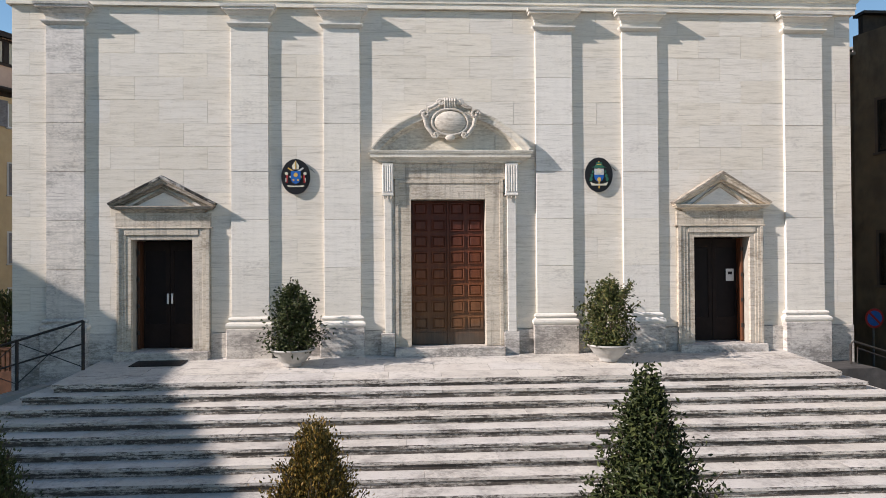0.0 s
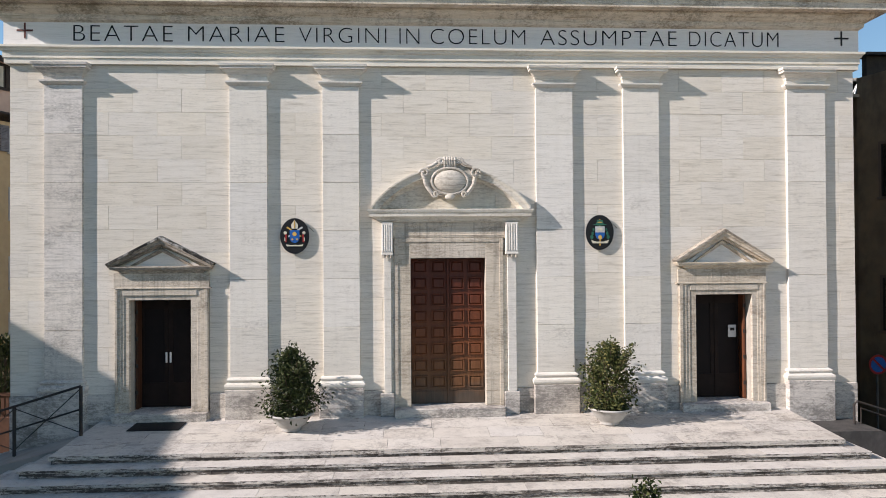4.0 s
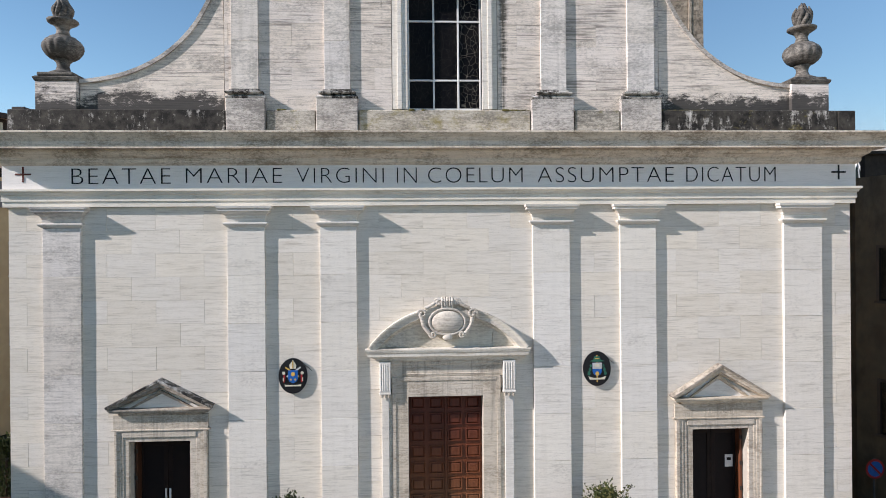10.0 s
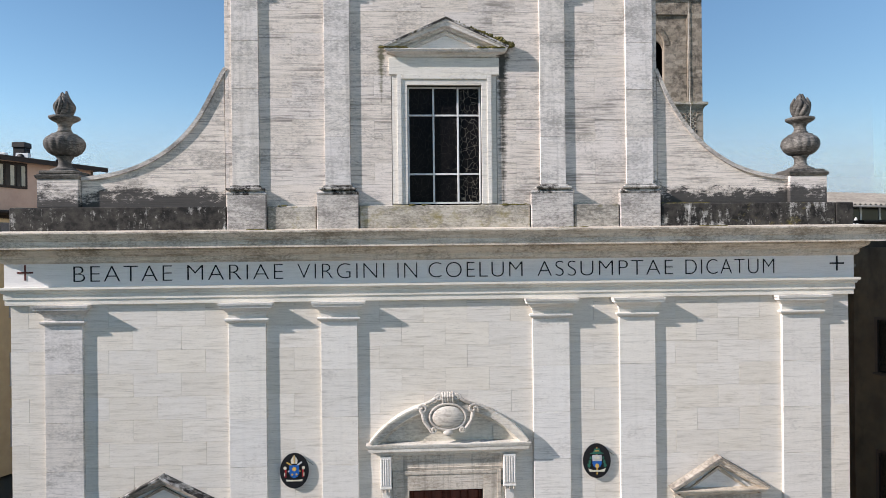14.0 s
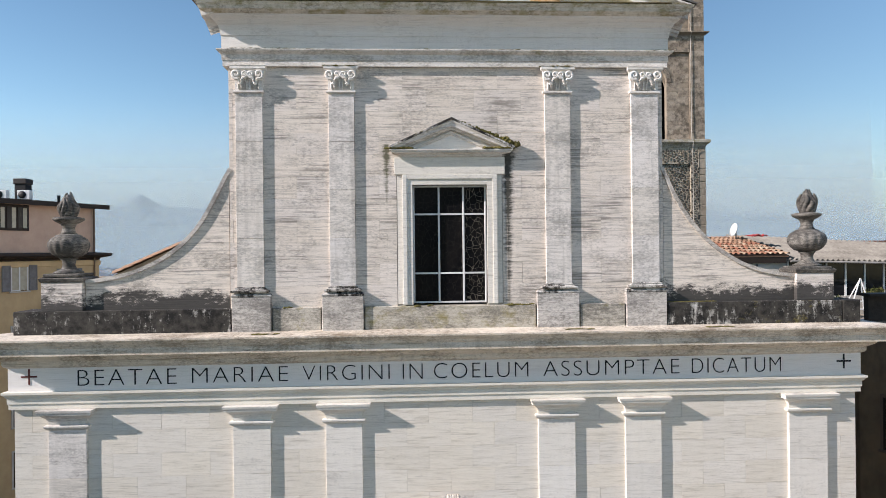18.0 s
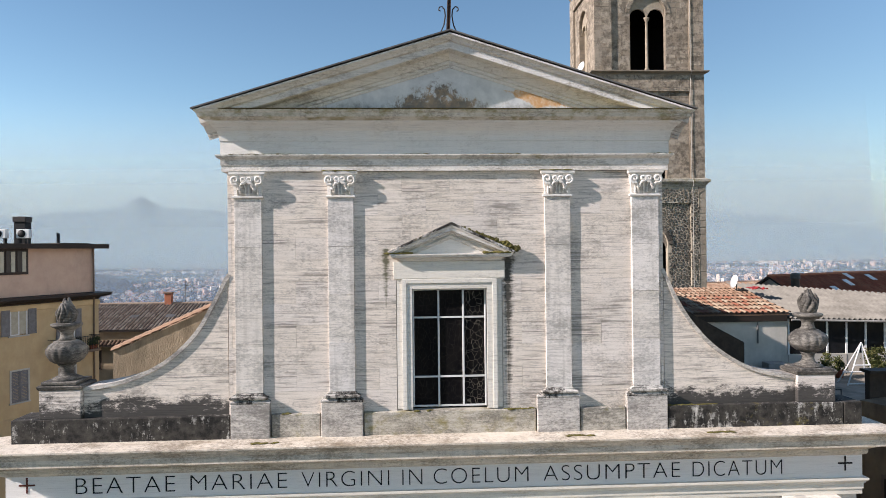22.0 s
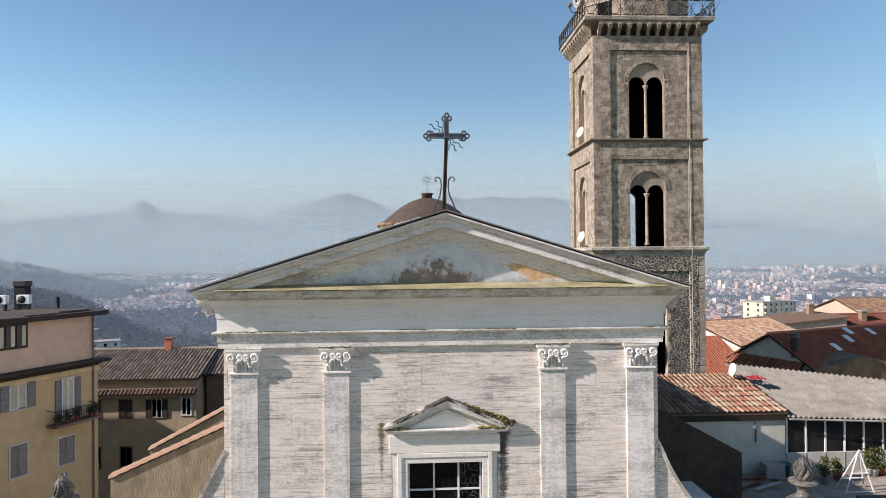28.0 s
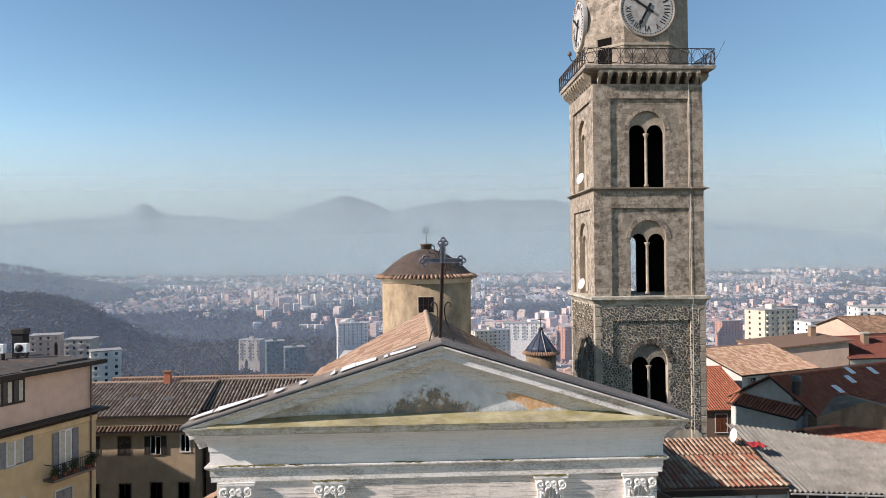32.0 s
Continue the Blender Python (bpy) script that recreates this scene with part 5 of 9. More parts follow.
# ---- urns, roof cross, terrace, stairs, pots ----
def urn(cx, z, label, lean):
    u = thing("urn", label, "urn", "roof urns")
    def flut(a, zz):
        k = max(0.0, math.sin(math.pi * min(1.0, max(0.0, (zz - 0.5) / 0.56))))
        return 1.0 + k * (0.075 * abs(math.cos(7 * a)) - 0.05) + 0.012 * noise.noise(Vector((math.cos(a) * 6, math.sin(a) * 6, zz * 9)))

    def rough(a, zz):
        return 1.0 + 0.05 * noise.noise(Vector((math.cos(a) * 4 + cx, math.sin(a) * 4, zz * 7)))

    rf = random.Random(int(cx * 10))

    def tongue(bm, a, r0, bulge, h, w):
        """One upright lick of stone, thick below and bent to a blunt tip."""
        n, rings = 8, []
        for i in range(9):
            t = i / 8
            r = r0 + bulge * math.sin(t * 2.6) * 0.9
            tw = a + 0.25 * math.sin(t * 5 + a)
            rad = w * (1.0 - 0.15 * t - 0.6 * max(0.0, t - 0.7) / 0.3)
            c = Vector((cx + lean + r * math.cos(tw), 0.38 + r * math.sin(tw), z + 1.55 + h * t))
            rings.append([bm.verts.new(c + Vector((math.cos(tw) * math.cos(q) * rad - math.sin(tw) * math.sin(q) * rad, math.sin(tw) * math.cos(q) * rad + math.cos(tw) * math.sin(q) * rad, 0.2 * rad * math.sin(3 * q)))) for q in [2 * math.pi * k / n for k in range(n)]])
        for ra, rb in zip(rings, rings[1:]):
            for k in range(n):
                bm.faces.new((ra[k], ra[(k + 1) % n], rb[(k + 1) % n], rb[k])).smooth = True
        bm.faces.new(rings[0][::-1])
        bm.faces.new(rings[-1])

    part("plinth", B(cx - 0.46, cx + 0.44, -0.04, 0.80, z, z + 0.09, bevel=0.02), URN, u)
    part("foot", lathe(bmesh.new(), [(0.360, 0.09), (0.360, 0.13), (0.270, 0.17), (0.180, 0.22), (0.149, 0.32), (0.162, 0.42), (0.216, 0.48), (0.216, 0.50)], cx, 0.38, z, 28, rough), URN, u)
    part("bowl", lathe(bmesh.new(), [(0.198, 0.50), (0.306, 0.53), (0.396, 0.60), (0.459, 0.70), (0.486, 0.80), (0.477, 0.90), (0.432, 0.98), (0.369, 1.03), (0.324, 1.05), (0.315, 1.08), (0.225, 1.11)], cx, 0.38, z, 84, flut), URN, u, "gadrooned bowl")
    part("neck", lathe(bmesh.new(), [(0.225, 1.10), (0.162, 1.18), (0.149, 1.28), (0.189, 1.37), (0.270, 1.42), (0.342, 1.46), (0.378, 1.50), (0.369, 1.54), (0.216, 1.57)], cx, 0.38, z, 28, rough), URN, u)
    bm = lathe(bmesh.new(), [(0.189, 1.55), (0.198, 1.66), (0.211, 1.8), (0.198, 1.95), (0.126, 2.08), (0.027, 2.12)], cx + lean, 0.38, z, 16)
    flame = part("flame", bm, URN, u, "carved stone flame")
    for k in range(11):
        bm = bmesh.new()
        tongue(bm, 2 * math.pi * k / 11 + rf.uniform(-0.1, 0.1), 0.115, 0.10, rf.uniform(0.38, 0.56), 0.072)
        part("tongue", bm, URN, flame)
    for k in range(5):
        bm = bmesh.new()
        tongue(bm, 2 * math.pi * k / 5, 0.04, 0.05, rf.uniform(0.56, 0.68), 0.085)
        part("tongue", bm, URN, flame)


urn(-9.94, 12.44, "dark weathered stone flame urn on its pedestal", 0.0)
urn(10.01, 12.40, "grey-brown stone flame urn on its pedestal", 0.02)

rc = thing("roof_cross", "ornate blue-grey wrought-iron cross with wavy rays on the gable peak", "cross")
CROSS_Y, CX, CZ = 0.50, 0.205, 23.52


def flat_bar(a, b, w, d=0.05):
    """A hollow-looking bar: two edge strips and a sunk web, from a to b in x, z."""
    a, b = Vector(a), Vector(b)
    u = (b - a).normalized()
    n = Vector((-u.y, u.x))
    bm = bmesh.new()
    for s0, s1, y0, y1 in ((-w, -w * 0.5, -d, d), (w * 0.5, w, -d, d), (-w * 0.5, w * 0.5, -d * 0.4, d * 0.4)):
        q = [a + n * s0, b + n * s0, b + n * s1, a + n * s1]
        prism_quad(bm, [tuple(k) for k in q], CROSS_Y + y0, CROSS_Y + y1)
    bmesh.ops.recalc_face_normals(bm, faces=bm.faces[:])
    return bm


RUST_IRON = mottled("rusty_iron", (0.035, 0.028, 0.026), (0.06, 0.036, 0.026), 5.0, 0.75, (0.09, 0.045, 0.028), 0.5)
part("shaft", flat_bar((0.10, 20.9), (CX, CZ - 0.07), 0.05), RUST_IRON, rc)
part("head", flat_bar((CX, CZ - 0.07), (CX + 0.012, CZ + 0.47), 0.07), IRON_B, rc)
part("arm", flat_bar((CX - 0.47, CZ + 0.005), (CX - 0.071, CZ + 0.002), 0.07), IRON_B, rc)
part("arm", flat_bar((CX + 0.071, CZ - 0.002), (CX + 0.47, CZ - 0.005), 0.07), IRON_B, rc)
for px, pz, a0 in ((CX - 0.49, CZ, math.pi), (CX + 0.49, CZ, 0.0), (CX + 0.012, CZ + 0.49, math.pi / 2)):
    bm = bmesh.new()
    for k in (-1, 0, 1):
        a = a0 + k * 1.75
        c = (px + 0.075 * math.cos(a), pz + 0.075 * math.sin(a))
        tube(bm, [(c[0] + 0.055 * math.cos(t), CROSS_Y, c[1] + 0.055 * math.sin(t)) for t in [2 * math.pi * j / 10 for j in range(11)]], 0.03, 5)
    part("trefoil_end", bm, IRON_B, rc)
for sx in (-1, 1):
    for k in range(4):
        a = radians((14, 35, 56, 77)[k])
        r = (0.46, 0.56, 0.50, 0.40)[k]
        bm = bmesh.new()
        tube(bm, [(CX + sx * (q * r * math.cos(a) - 0.03 * math.sin(q * 16) * math.sin(a)), CROSS_Y, CZ - sx * (q * r * math.sin(a) + 0.03 * math.sin(q * 16) * math.cos(a))) for q in [0.2 + 0.8 * j / 16 for j in range(17)]], 0.013, 5)
        part("wavy_ray", bm, IRON, rc)
    x0 = 0.15
    c = [(0.36, 20.95), (0.34, 21.3), (0.26, 21.6), (0.13, 21.9), (0.09, 22.15), (0.11, 22.32), (0.18, 22.40), (0.25, 22.38), (0.27, 22.31), (0.22, 22.27)]
    part("brace_scroll", tube(bmesh.new(), [(x0 + sx * u, CROSS_Y, z) for u, z in c], 0.018, 6), IRON, rc)

# terrace of sloping slabs
TY0, TY1 = -2.42, 0.12


def terrace_z(y):
    return -0.25 + (y - TY0) * (0.165 / (TY1 - TY0))


terrace = tagged(part("pavement", B(-8.86, 9.04, TY0 + 0.05, 0.9, -2.9, -0.36), JOINT), "pale worn travertine terrace before the church", kind="structure")
rows_y = [TY0 - 0.03, -1.75, -1.05, -0.45, TY1]
for j in range(4):
    x = -8.90
    while x < 9.0:
        w = min(rnd.uniform(0.9, 1.9), 9.08 - x)
        if 9.08 - x - w < 0.5:
            w = 9.08 - x
        a, b = x + 0.003, x + w - 0.003
        ya, yb = rows_y[j] + 0.003, rows_y[j + 1] - 0.003
        e = rnd.uniform(-0.002, 0.002)
        bm = bmesh.new()
        box(bm, a, b, ya, yb, -0.35, 0.0)
        for v in bm.verts:
            if v.co.z > -0.1:
                v.co.z = terrace_z(v.co.y) + e
        part("slab", bm, STEP, terrace)
        x += w

stairs = tagged(new("stairs"), "broad flight of stained travertine steps up to the church", "stairs", kind="structure")
RISE, GOING, NSTEP = 0.18, 0.42, 14
for k in range(NSTEP):
    yf = TY0 - GOING * (k + 1)
    zt = -0.25 - RISE * (k + 1)
    xa, xb = -8.9 - 0.45 * (k + 1), 9.06 + 0.38 * (k + 1)
    # the run of each step before it, with its riser set back and blackened
    x = xa + 0.03
    while x < xb - 0.04:
        w = min(rnd.uniform(1.1, 2.6), xb - 0.03 - x)
        if xb - 0.03 - x - w < 0.6:
            w = xb - 0.03 - x
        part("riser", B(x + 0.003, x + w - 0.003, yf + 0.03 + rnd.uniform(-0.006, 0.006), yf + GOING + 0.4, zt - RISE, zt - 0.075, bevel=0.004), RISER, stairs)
        x += w
    x = xa
    while x < xb - 0.01:
        w = min(rnd.uniform(1.5, 3.4), xb - x)
        if xb - x - w < 0.8:
            w = xb - x
        e = rnd.uniform(-0.0015, 0.0015)
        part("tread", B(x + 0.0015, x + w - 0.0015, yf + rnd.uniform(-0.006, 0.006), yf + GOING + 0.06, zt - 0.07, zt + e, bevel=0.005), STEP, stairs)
        x += w
    for s, xe in ((-1, xa), (1, xb)):
        part("side_tread", B(min(xe, xe - s * 0.5), max(xe, xe - s * 0.5), yf + GOING + 0.065, 0.1, zt - 0.6, zt - 0.002, bevel=0.01), STEP, stairs)
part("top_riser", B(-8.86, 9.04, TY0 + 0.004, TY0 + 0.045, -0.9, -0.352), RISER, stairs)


def leaves(bm, pts, size, rg, grow=None):
    """Small pointed leaves, each a folded pair of faces, along the twig where grow is given."""
    for p in pts:
        d = Vector((rg.gauss(0, 1), rg.gauss(0, 1), rg.gauss(0.2, 0.8))).normalized()
        if grow is not None:
            d = (d * 0.75 + grow).normalized()
        side = d.cross(Vector((rg.gauss(0, 1), rg.gauss(0, 1), rg.gauss(0, 1)))).normalized()
        s = size * rg.uniform(0.65, 1.25)
        up = d.cross(side) * 0.18 * s
        v = [bm.verts.new(q) for q in (p, p + d * s * 0.5 + side * s * 0.25 + up, p + d * s, p + d * s * 0.5 - side * s * 0.25 + up)]
        bm.faces.new((v[0], v[1], v[2]))
        bm.faces.new((v[0], v[2], v[3]))


def shrub(bm, base, height, widths, count, size, rg, wood=None, spread=0.5, shoots=0.0, reach=1.4, spray=False):
    """Leaves in tufts along twigs, inside an uneven outline: widths is the radius up the height."""
    seed = Vector((rg.uniform(0, 50), rg.uniform(0, 50), rg.uniform(0, 50)))
    for _ in range(count // 16):
        h = rg.uniform(0.0, 1.0) ** 0.85
        k = h * (len(widths) - 1)
        i = min(int(k), len(widths) - 2)
        r = widths[i] + (widths[i + 1] - widths[i]) * (k - i)
        a = rg.uniform(0, 2 * math.pi)
        lump = 1.0 + 0.55 * noise.noise(seed + Vector((1.6 * math.cos(a), 1.6 * math.sin(a), 4.0 * h)))
        rr = r * math.sqrt(rg.uniform(0.1, 1.0)) * rg.uniform(0.8, 1.12) * lump
        top = h * height
        out = 1.0
        if rg.random() < shoots:
            out = rg.uniform(1.1, reach)
            top = min(top * rg.uniform(1.0, 1.12), height * 1.06)
        tip = base + Vector((rr * out * math.cos(a), rr * out * math.sin(a), top))
        root = base + Vector((rr * 0.55 * math.cos(a), rr * 0.55 * math.sin(a), max(0.0, top - 0.14 * height - 0.25 * rr)))
        if wood is not None and rg.random() < 0.35:
            rod(wood, root, tip, 0.006, 4)
        pts = []
        for _ in range(16):
            q = rg.uniform(0.2, 1.05)
            pts.append(root.lerp(tip, q) + Vector((rg.gauss(0, 1), rg.gauss(0, 1), rg.gauss(0, 1))) * 0.04 * (1 + spread))
        leaves(bm, pts, size, rg, (tip - root).normalized() if spray else None)


def potted(cx, cy, zb, h, widths, leaf, seed, label, count, shoots):
    t = thing("potted_shrub", label, "potted plant", "shrubs beside the portal")
    rg = random.Random(seed)
    part("bowl", lathe(bmesh.new(), [(0.20, 0.0), (0.24, 0.02), (0.22, 0.05), (0.32, 0.13), (0.44, 0.28), (0.50, 0.38), (0.54, 0.39), (0.54, 0.43), (0.49, 0.43), (0.44, 0.34)], cx, cy, zb, 32), POT, t, "wide white concrete bowl")
    part("soil", lathe(bmesh.new(), [(0.46, 0.32), (0.40, 0.37), (0.1, 0.39)], cx, cy, zb, 20), SOIL, t)
    wood = bmesh.new()
    for k in range(7):
        a = k * 0.97
        tube(wood, [(cx + 0.05 * math.cos(a), cy + 0.05 * math.sin(a), zb + 0.36), (cx + 0.14 * math.cos(a), cy + 0.14 * math.sin(a), zb + 0.8), (cx + 0.28 * math.cos(a + 0.4), cy + 0.28 * math.sin(a + 0.4), zb + 0.4 + h * 0.72)], 0.016, 5)
    bm = bmesh.new()
    shrub(bm, Vector((cx, cy, zb + 0.36)), h, widths, count, 0.105, rg, wood, 0.75, 0.5, 1.5)
    # long loose shoots above the crown
    for k in range(shoots):
        a, r0 = rg.uniform(0, 2 * math.pi), rg.uniform(0.05, 0.4)
        foot = Vector((cx + r0 * math.cos(a), cy + r0 * math.sin(a), zb + 0.3 + h * rg.uniform(0.55, 0.75)))
        tip = foot + Vector((0.45 * math.cos(a) * rg.uniform(0.3, 1.0), 0.45 * math.sin(a), rg.uniform(0.35, 0.62)))
        rod(wood, foot, tip, 0.007, 4)
        leaves(bm, [foot.lerp(tip, rg.uniform(0.1, 1.05)) + Vector((rg.gauss(0, 1), rg.gauss(0, 1), rg.gauss(0, 1))) * 0.03 for _ in range(26)], 0.10, rg)
    part("stem", wood, BARK, t)
    part("crown", bm, leaf, t, "loose glossy leaves")


potted(-3.90, -1.0, terrace_z(-1.0), 1.55, [0.40, 0.66, 0.68, 0.60, 0.46, 0.30, 0.10], LEAF, 3, "dark green shrub in a wide white bowl beside the pilaster", 5200, 6)
potted(3.98, -1.0, terrace_z(-1.0), 1.62, [0.34, 0.58, 0.68, 0.66, 0.56, 0.42, 0.18], LEAF_B, 5, "olive green shrub in a wide white bowl on the terrace", 4000, 14)


def conifer(cx, cy, zb, h, rad, leaf, seed, label, name, size, n, taper, spray):
    t = thing(name, label, "tree")
    rg = random.Random(seed)
    wood = tube(bmesh.new(), [(cx, cy, zb), (cx + 0.03, cy, zb + h * 0.5), (cx, cy + 0.02, zb + h * 0.93)], 0.05, 7)
    bm = bmesh.new()
    shrub(bm, Vector((cx, cy, zb + 0.25)), h - 0.25, [rad * w for w in taper], n, size, rg, wood, 0.9 if not spray else 0.4, 0.35, 1.16, spray)
    part("trunk", wood, BARK, t)
    part("crown", bm, leaf, t)


SLIM = [0.8, 1.0, 1.0, 0.96, 0.84, 0.66, 0.44, 0.22, 0.05]
BLUNT = [0.8, 1.0, 1.0, 0.97, 0.9, 0.74, 0.54, 0.32, 0.12]
conifer(2.19, -8.45, -2.95, 3.64, 1.14, LEAF, 11, "dark green pyramid-shaped laurel tree before the steps", "laurel_tree", 0.09, 25000, SLIM, False)
conifer(-2.34, -8.45, -2.95, 3.06, 0.94, LEAF_O, 12, "ochre and green conifer before the steps", "conifer", 0.055, 60000, BLUNT, True)
conifer(-6.75, -8.45, -2.95, 3.2, 1.0, LEAF_C, 13, "green conifer at the foot of the steps", "conifer", 0.055, 52000, BLUNT, True)

# railing beside the steps
rail = thing("railing", "dark painted steel railing with crossed braces down a side ramp", "railing")
PTS = [(-8.86, 1.02, -0.24), (-10.40, 0.56, -0.62), (-11.9, 0.12, -1.0), (-13.4, -0.32, -1.4)]
for x, zt, zb in PTS:
    part("post", B(x - 0.03, x + 0.03, -1.13, -1.07, zb, zt, bevel=0.004), IRON, rail)
for (xa, za, ba), (xb, zb, bb) in zip(PTS, PTS[1:]):
    part("handrail", rod(bmesh.new(), (xa, -1.1, za), (xb, -1.1, zb), 0.03, 8), IRON, rail)
    part("mid_rail", rod(bmesh.new(), (xa, -1.1, za - 0.55), (xb, -1.1, zb - 0.55), 0.022, 8), IRON, rail)
    part("brace", rod(bmesh.new(), (xa, -1.1, za - 0.05), (xb, -1.1, bb + 0.15), 0.012, 6), IRON, rail)
    part("brace", rod(bmesh.new(), (xa, -1.1, ba + 0.15), (xb, -1.1, zb - 0.05), 0.012, 6), IRON, rail)
bm = bmesh.new()
prism(bm, [(-8.80, -0.26), (-14.5, -1.75), (-14.5, -2.9), (-8.80, -2.9)], -1.6, 0.6)
tagged(part("ramp", bm, GREY_PL), "grey sloping ramp beside the steps", kind="structure")
lw = thing("garden_wall", "low reddish-brown wall with upright slats beyond the ramp", "wall")
SLAT_P = mottled("brown_slat_paint", (0.16, 0.075, 0.045), (0.10, 0.05, 0.03), 4.0, 0.8, (0.05, 0.03, 0.02), 0.5)
part("base", B(-19.0, -14.4, 5.9, 6.2, -3.2, -1.35), SLAT_P, lw)
for k in range(30):
    part("slat", B(-19.0 + 0.155 * k, -18.9 + 0.155 * k, 5.98, 6.04, -1.35, -0.62), SLAT_P, lw)
part("rail", B(-19.0, -14.4, 5.95, 6.07, -0.62, -0.52), SLAT_P, lw)
gs = thing("garden_shrub", "dark evergreen shrub behind the low slatted wall", "shrub")
bm, wood = bmesh.new(), tube(bmesh.new(), [(-15.4, 6.9, -3.0), (-15.4, 6.9, -0.9), (-15.3, 6.8, 0.5)], 0.05, 6)
shrub(bm, Vector((-15.4, 6.9, -1.4)), 2.6, [0.6, 0.8, 0.8, 0.7, 0.4], 2600, 0.15, random.Random(19), wood, 0.6, 0.4, 1.3, True)
part("stem", wood, BARK, gs)
part("crown", bm, LEAF, gs)
hr = thing("handrail", "dark steel pipe handrail going down beside the church corner", "railing")
part("pipe", tube(bmesh.new(), [(10.62, -0.55, -0.45), (10.62, -0.55, 0.10), (10.70, -0.55, 0.18), (12.6, -0.55, -0.42), (14.5, -0.55, -1.1)], 0.03, 8), IRON, hr)
part("lower_pipe", tube(bmesh.new(), [(10.80, -0.55, -0.5), (10.80, -0.55, 0.0), (12.6, -0.55, -0.62), (14.5, -0.55, -1.3)], 0.022, 8), IRON, hr)
bm = bmesh.new()
prism(bm, [(9.5, -0.42), (10.9, -0.42), (14.5, -1.9), (14.5, -2.9), (9.5, -2.9)], -1.2, 2.4)
ASPHALT = mottled("dark_asphalt", (0.05, 0.048, 0.046), (0.075, 0.07, 0.066), 4.0, 0.95, (0.03, 0.028, 0.027), 0.5, 0.5, 0.01)
tagged(part("side_ramp", bm, ASPHALT), "grey side passage sloping down past the church corner", kind="structure")


part("lichen_bed", B(-5.0, 6.1, -0.36, 0.095, 19.425, 19.447, bevel=0.008), LICHEN, church, "yellow lichen along the gable ledge")
# moss along the ledges
def moss_strip(x0, x1, y, z, rg, thick=0.03, wide=0.10, cover=0.6):
    v, f = [], []
    x = x0
    while x < x1:
        if noise.noise(Vector((x * 0.8, y, z))) + 0.5 * noise.noise(Vector((x * 3.1, z, y))) > 0.55 - cover:
            n0 = len(v)
            w, h = rg.uniform(0.05, 0.13), rg.uniform(0.4, 1.0) * thick
            p = Vector((x, y + rg.uniform(-0.2, 0.5) * wide, z))
            for c in ico_v0:
                v.append(p + Vector((c.x * w, c.y * wide * 0.6, c.z * h)))
            f.extend([[n0 + i for i in q] for q in ico_f0])
        x += 0.06
    me = bpy.data.meshes.new("moss")
    me.from_pydata(v, [], f)
    me.materials.append(MOSS)
    ob = new("moss", me)
    ob.parent = church
    tagged(ob, "yellow-green moss along the ledge", kind="stuff")


_b = bmesh.new()
bmesh.ops.create_icosphere(_b, subdivisions=1, radius=1.0)
ico_v0, ico_f0 = [q.co.copy() for q in _b.verts], [[w.index for w in q.verts] for q in _b.faces]
_b.free()
mg = random.Random(61)
moss_strip(-5.3, 6.3, -0.40, 19.41, mg, 0.025, 0.20, 1.4)
moss_strip(-3.6, 6.2, -0.20, 19.42, mg, 0.025, 0.20, 1.4)
moss_strip(-5.9, 6.0, -0.09, 18.315, mg, 0.025, 0.08, 0.45)
for a, b in UPX[1:3]:
    moss_strip(a - 0.08, b + 0.08, -0.08, 17.885, mg, 0.03, 0.06, 1.2)
for a, b in ((-2.2, -0.4), (-4.6, -3.4), (5.9, 7.2), (0.6, 2.3)):
    moss_strip(a, b, 0.03, 11.57, mg, 0.04, 0.08, 0.6)
for a, b in ((-1.55, -0.9), (1.0, 1.75)):
    moss_strip(a, b, -0.12, 15.72, mg, 0.05, 0.1, 0.9)
bm = bmesh.new()
for _ in range(240):
    t = mg.random() ** 0.8
    p = Vector((0.35, 0, 16.42)).lerp(Vector((1.86, 0, 15.76)), t)
    r = mg.uniform(0.015, 0.05) * (0.5 + t)
    k = bmesh.ops.create_icosphere(bm, subdivisions=1, radius=r)
    off = Vector((p.x + mg.gauss(0, 0.03), mg.uniform(-0.10, 0.05), p.z + mg.uniform(-0.01, 0.07) * (0.3 + t)))
    for q in k["verts"]:
        q.co = q.co * mg.uniform(0.7, 1.3) + off
tagged(part("moss", bm, MOSS, church), "moss tufts on the window hood", kind="stuff")
moss_strip(-10.9, 11.0, -0.40, 10.945, mg, 0.02, 0.12, 0.2)
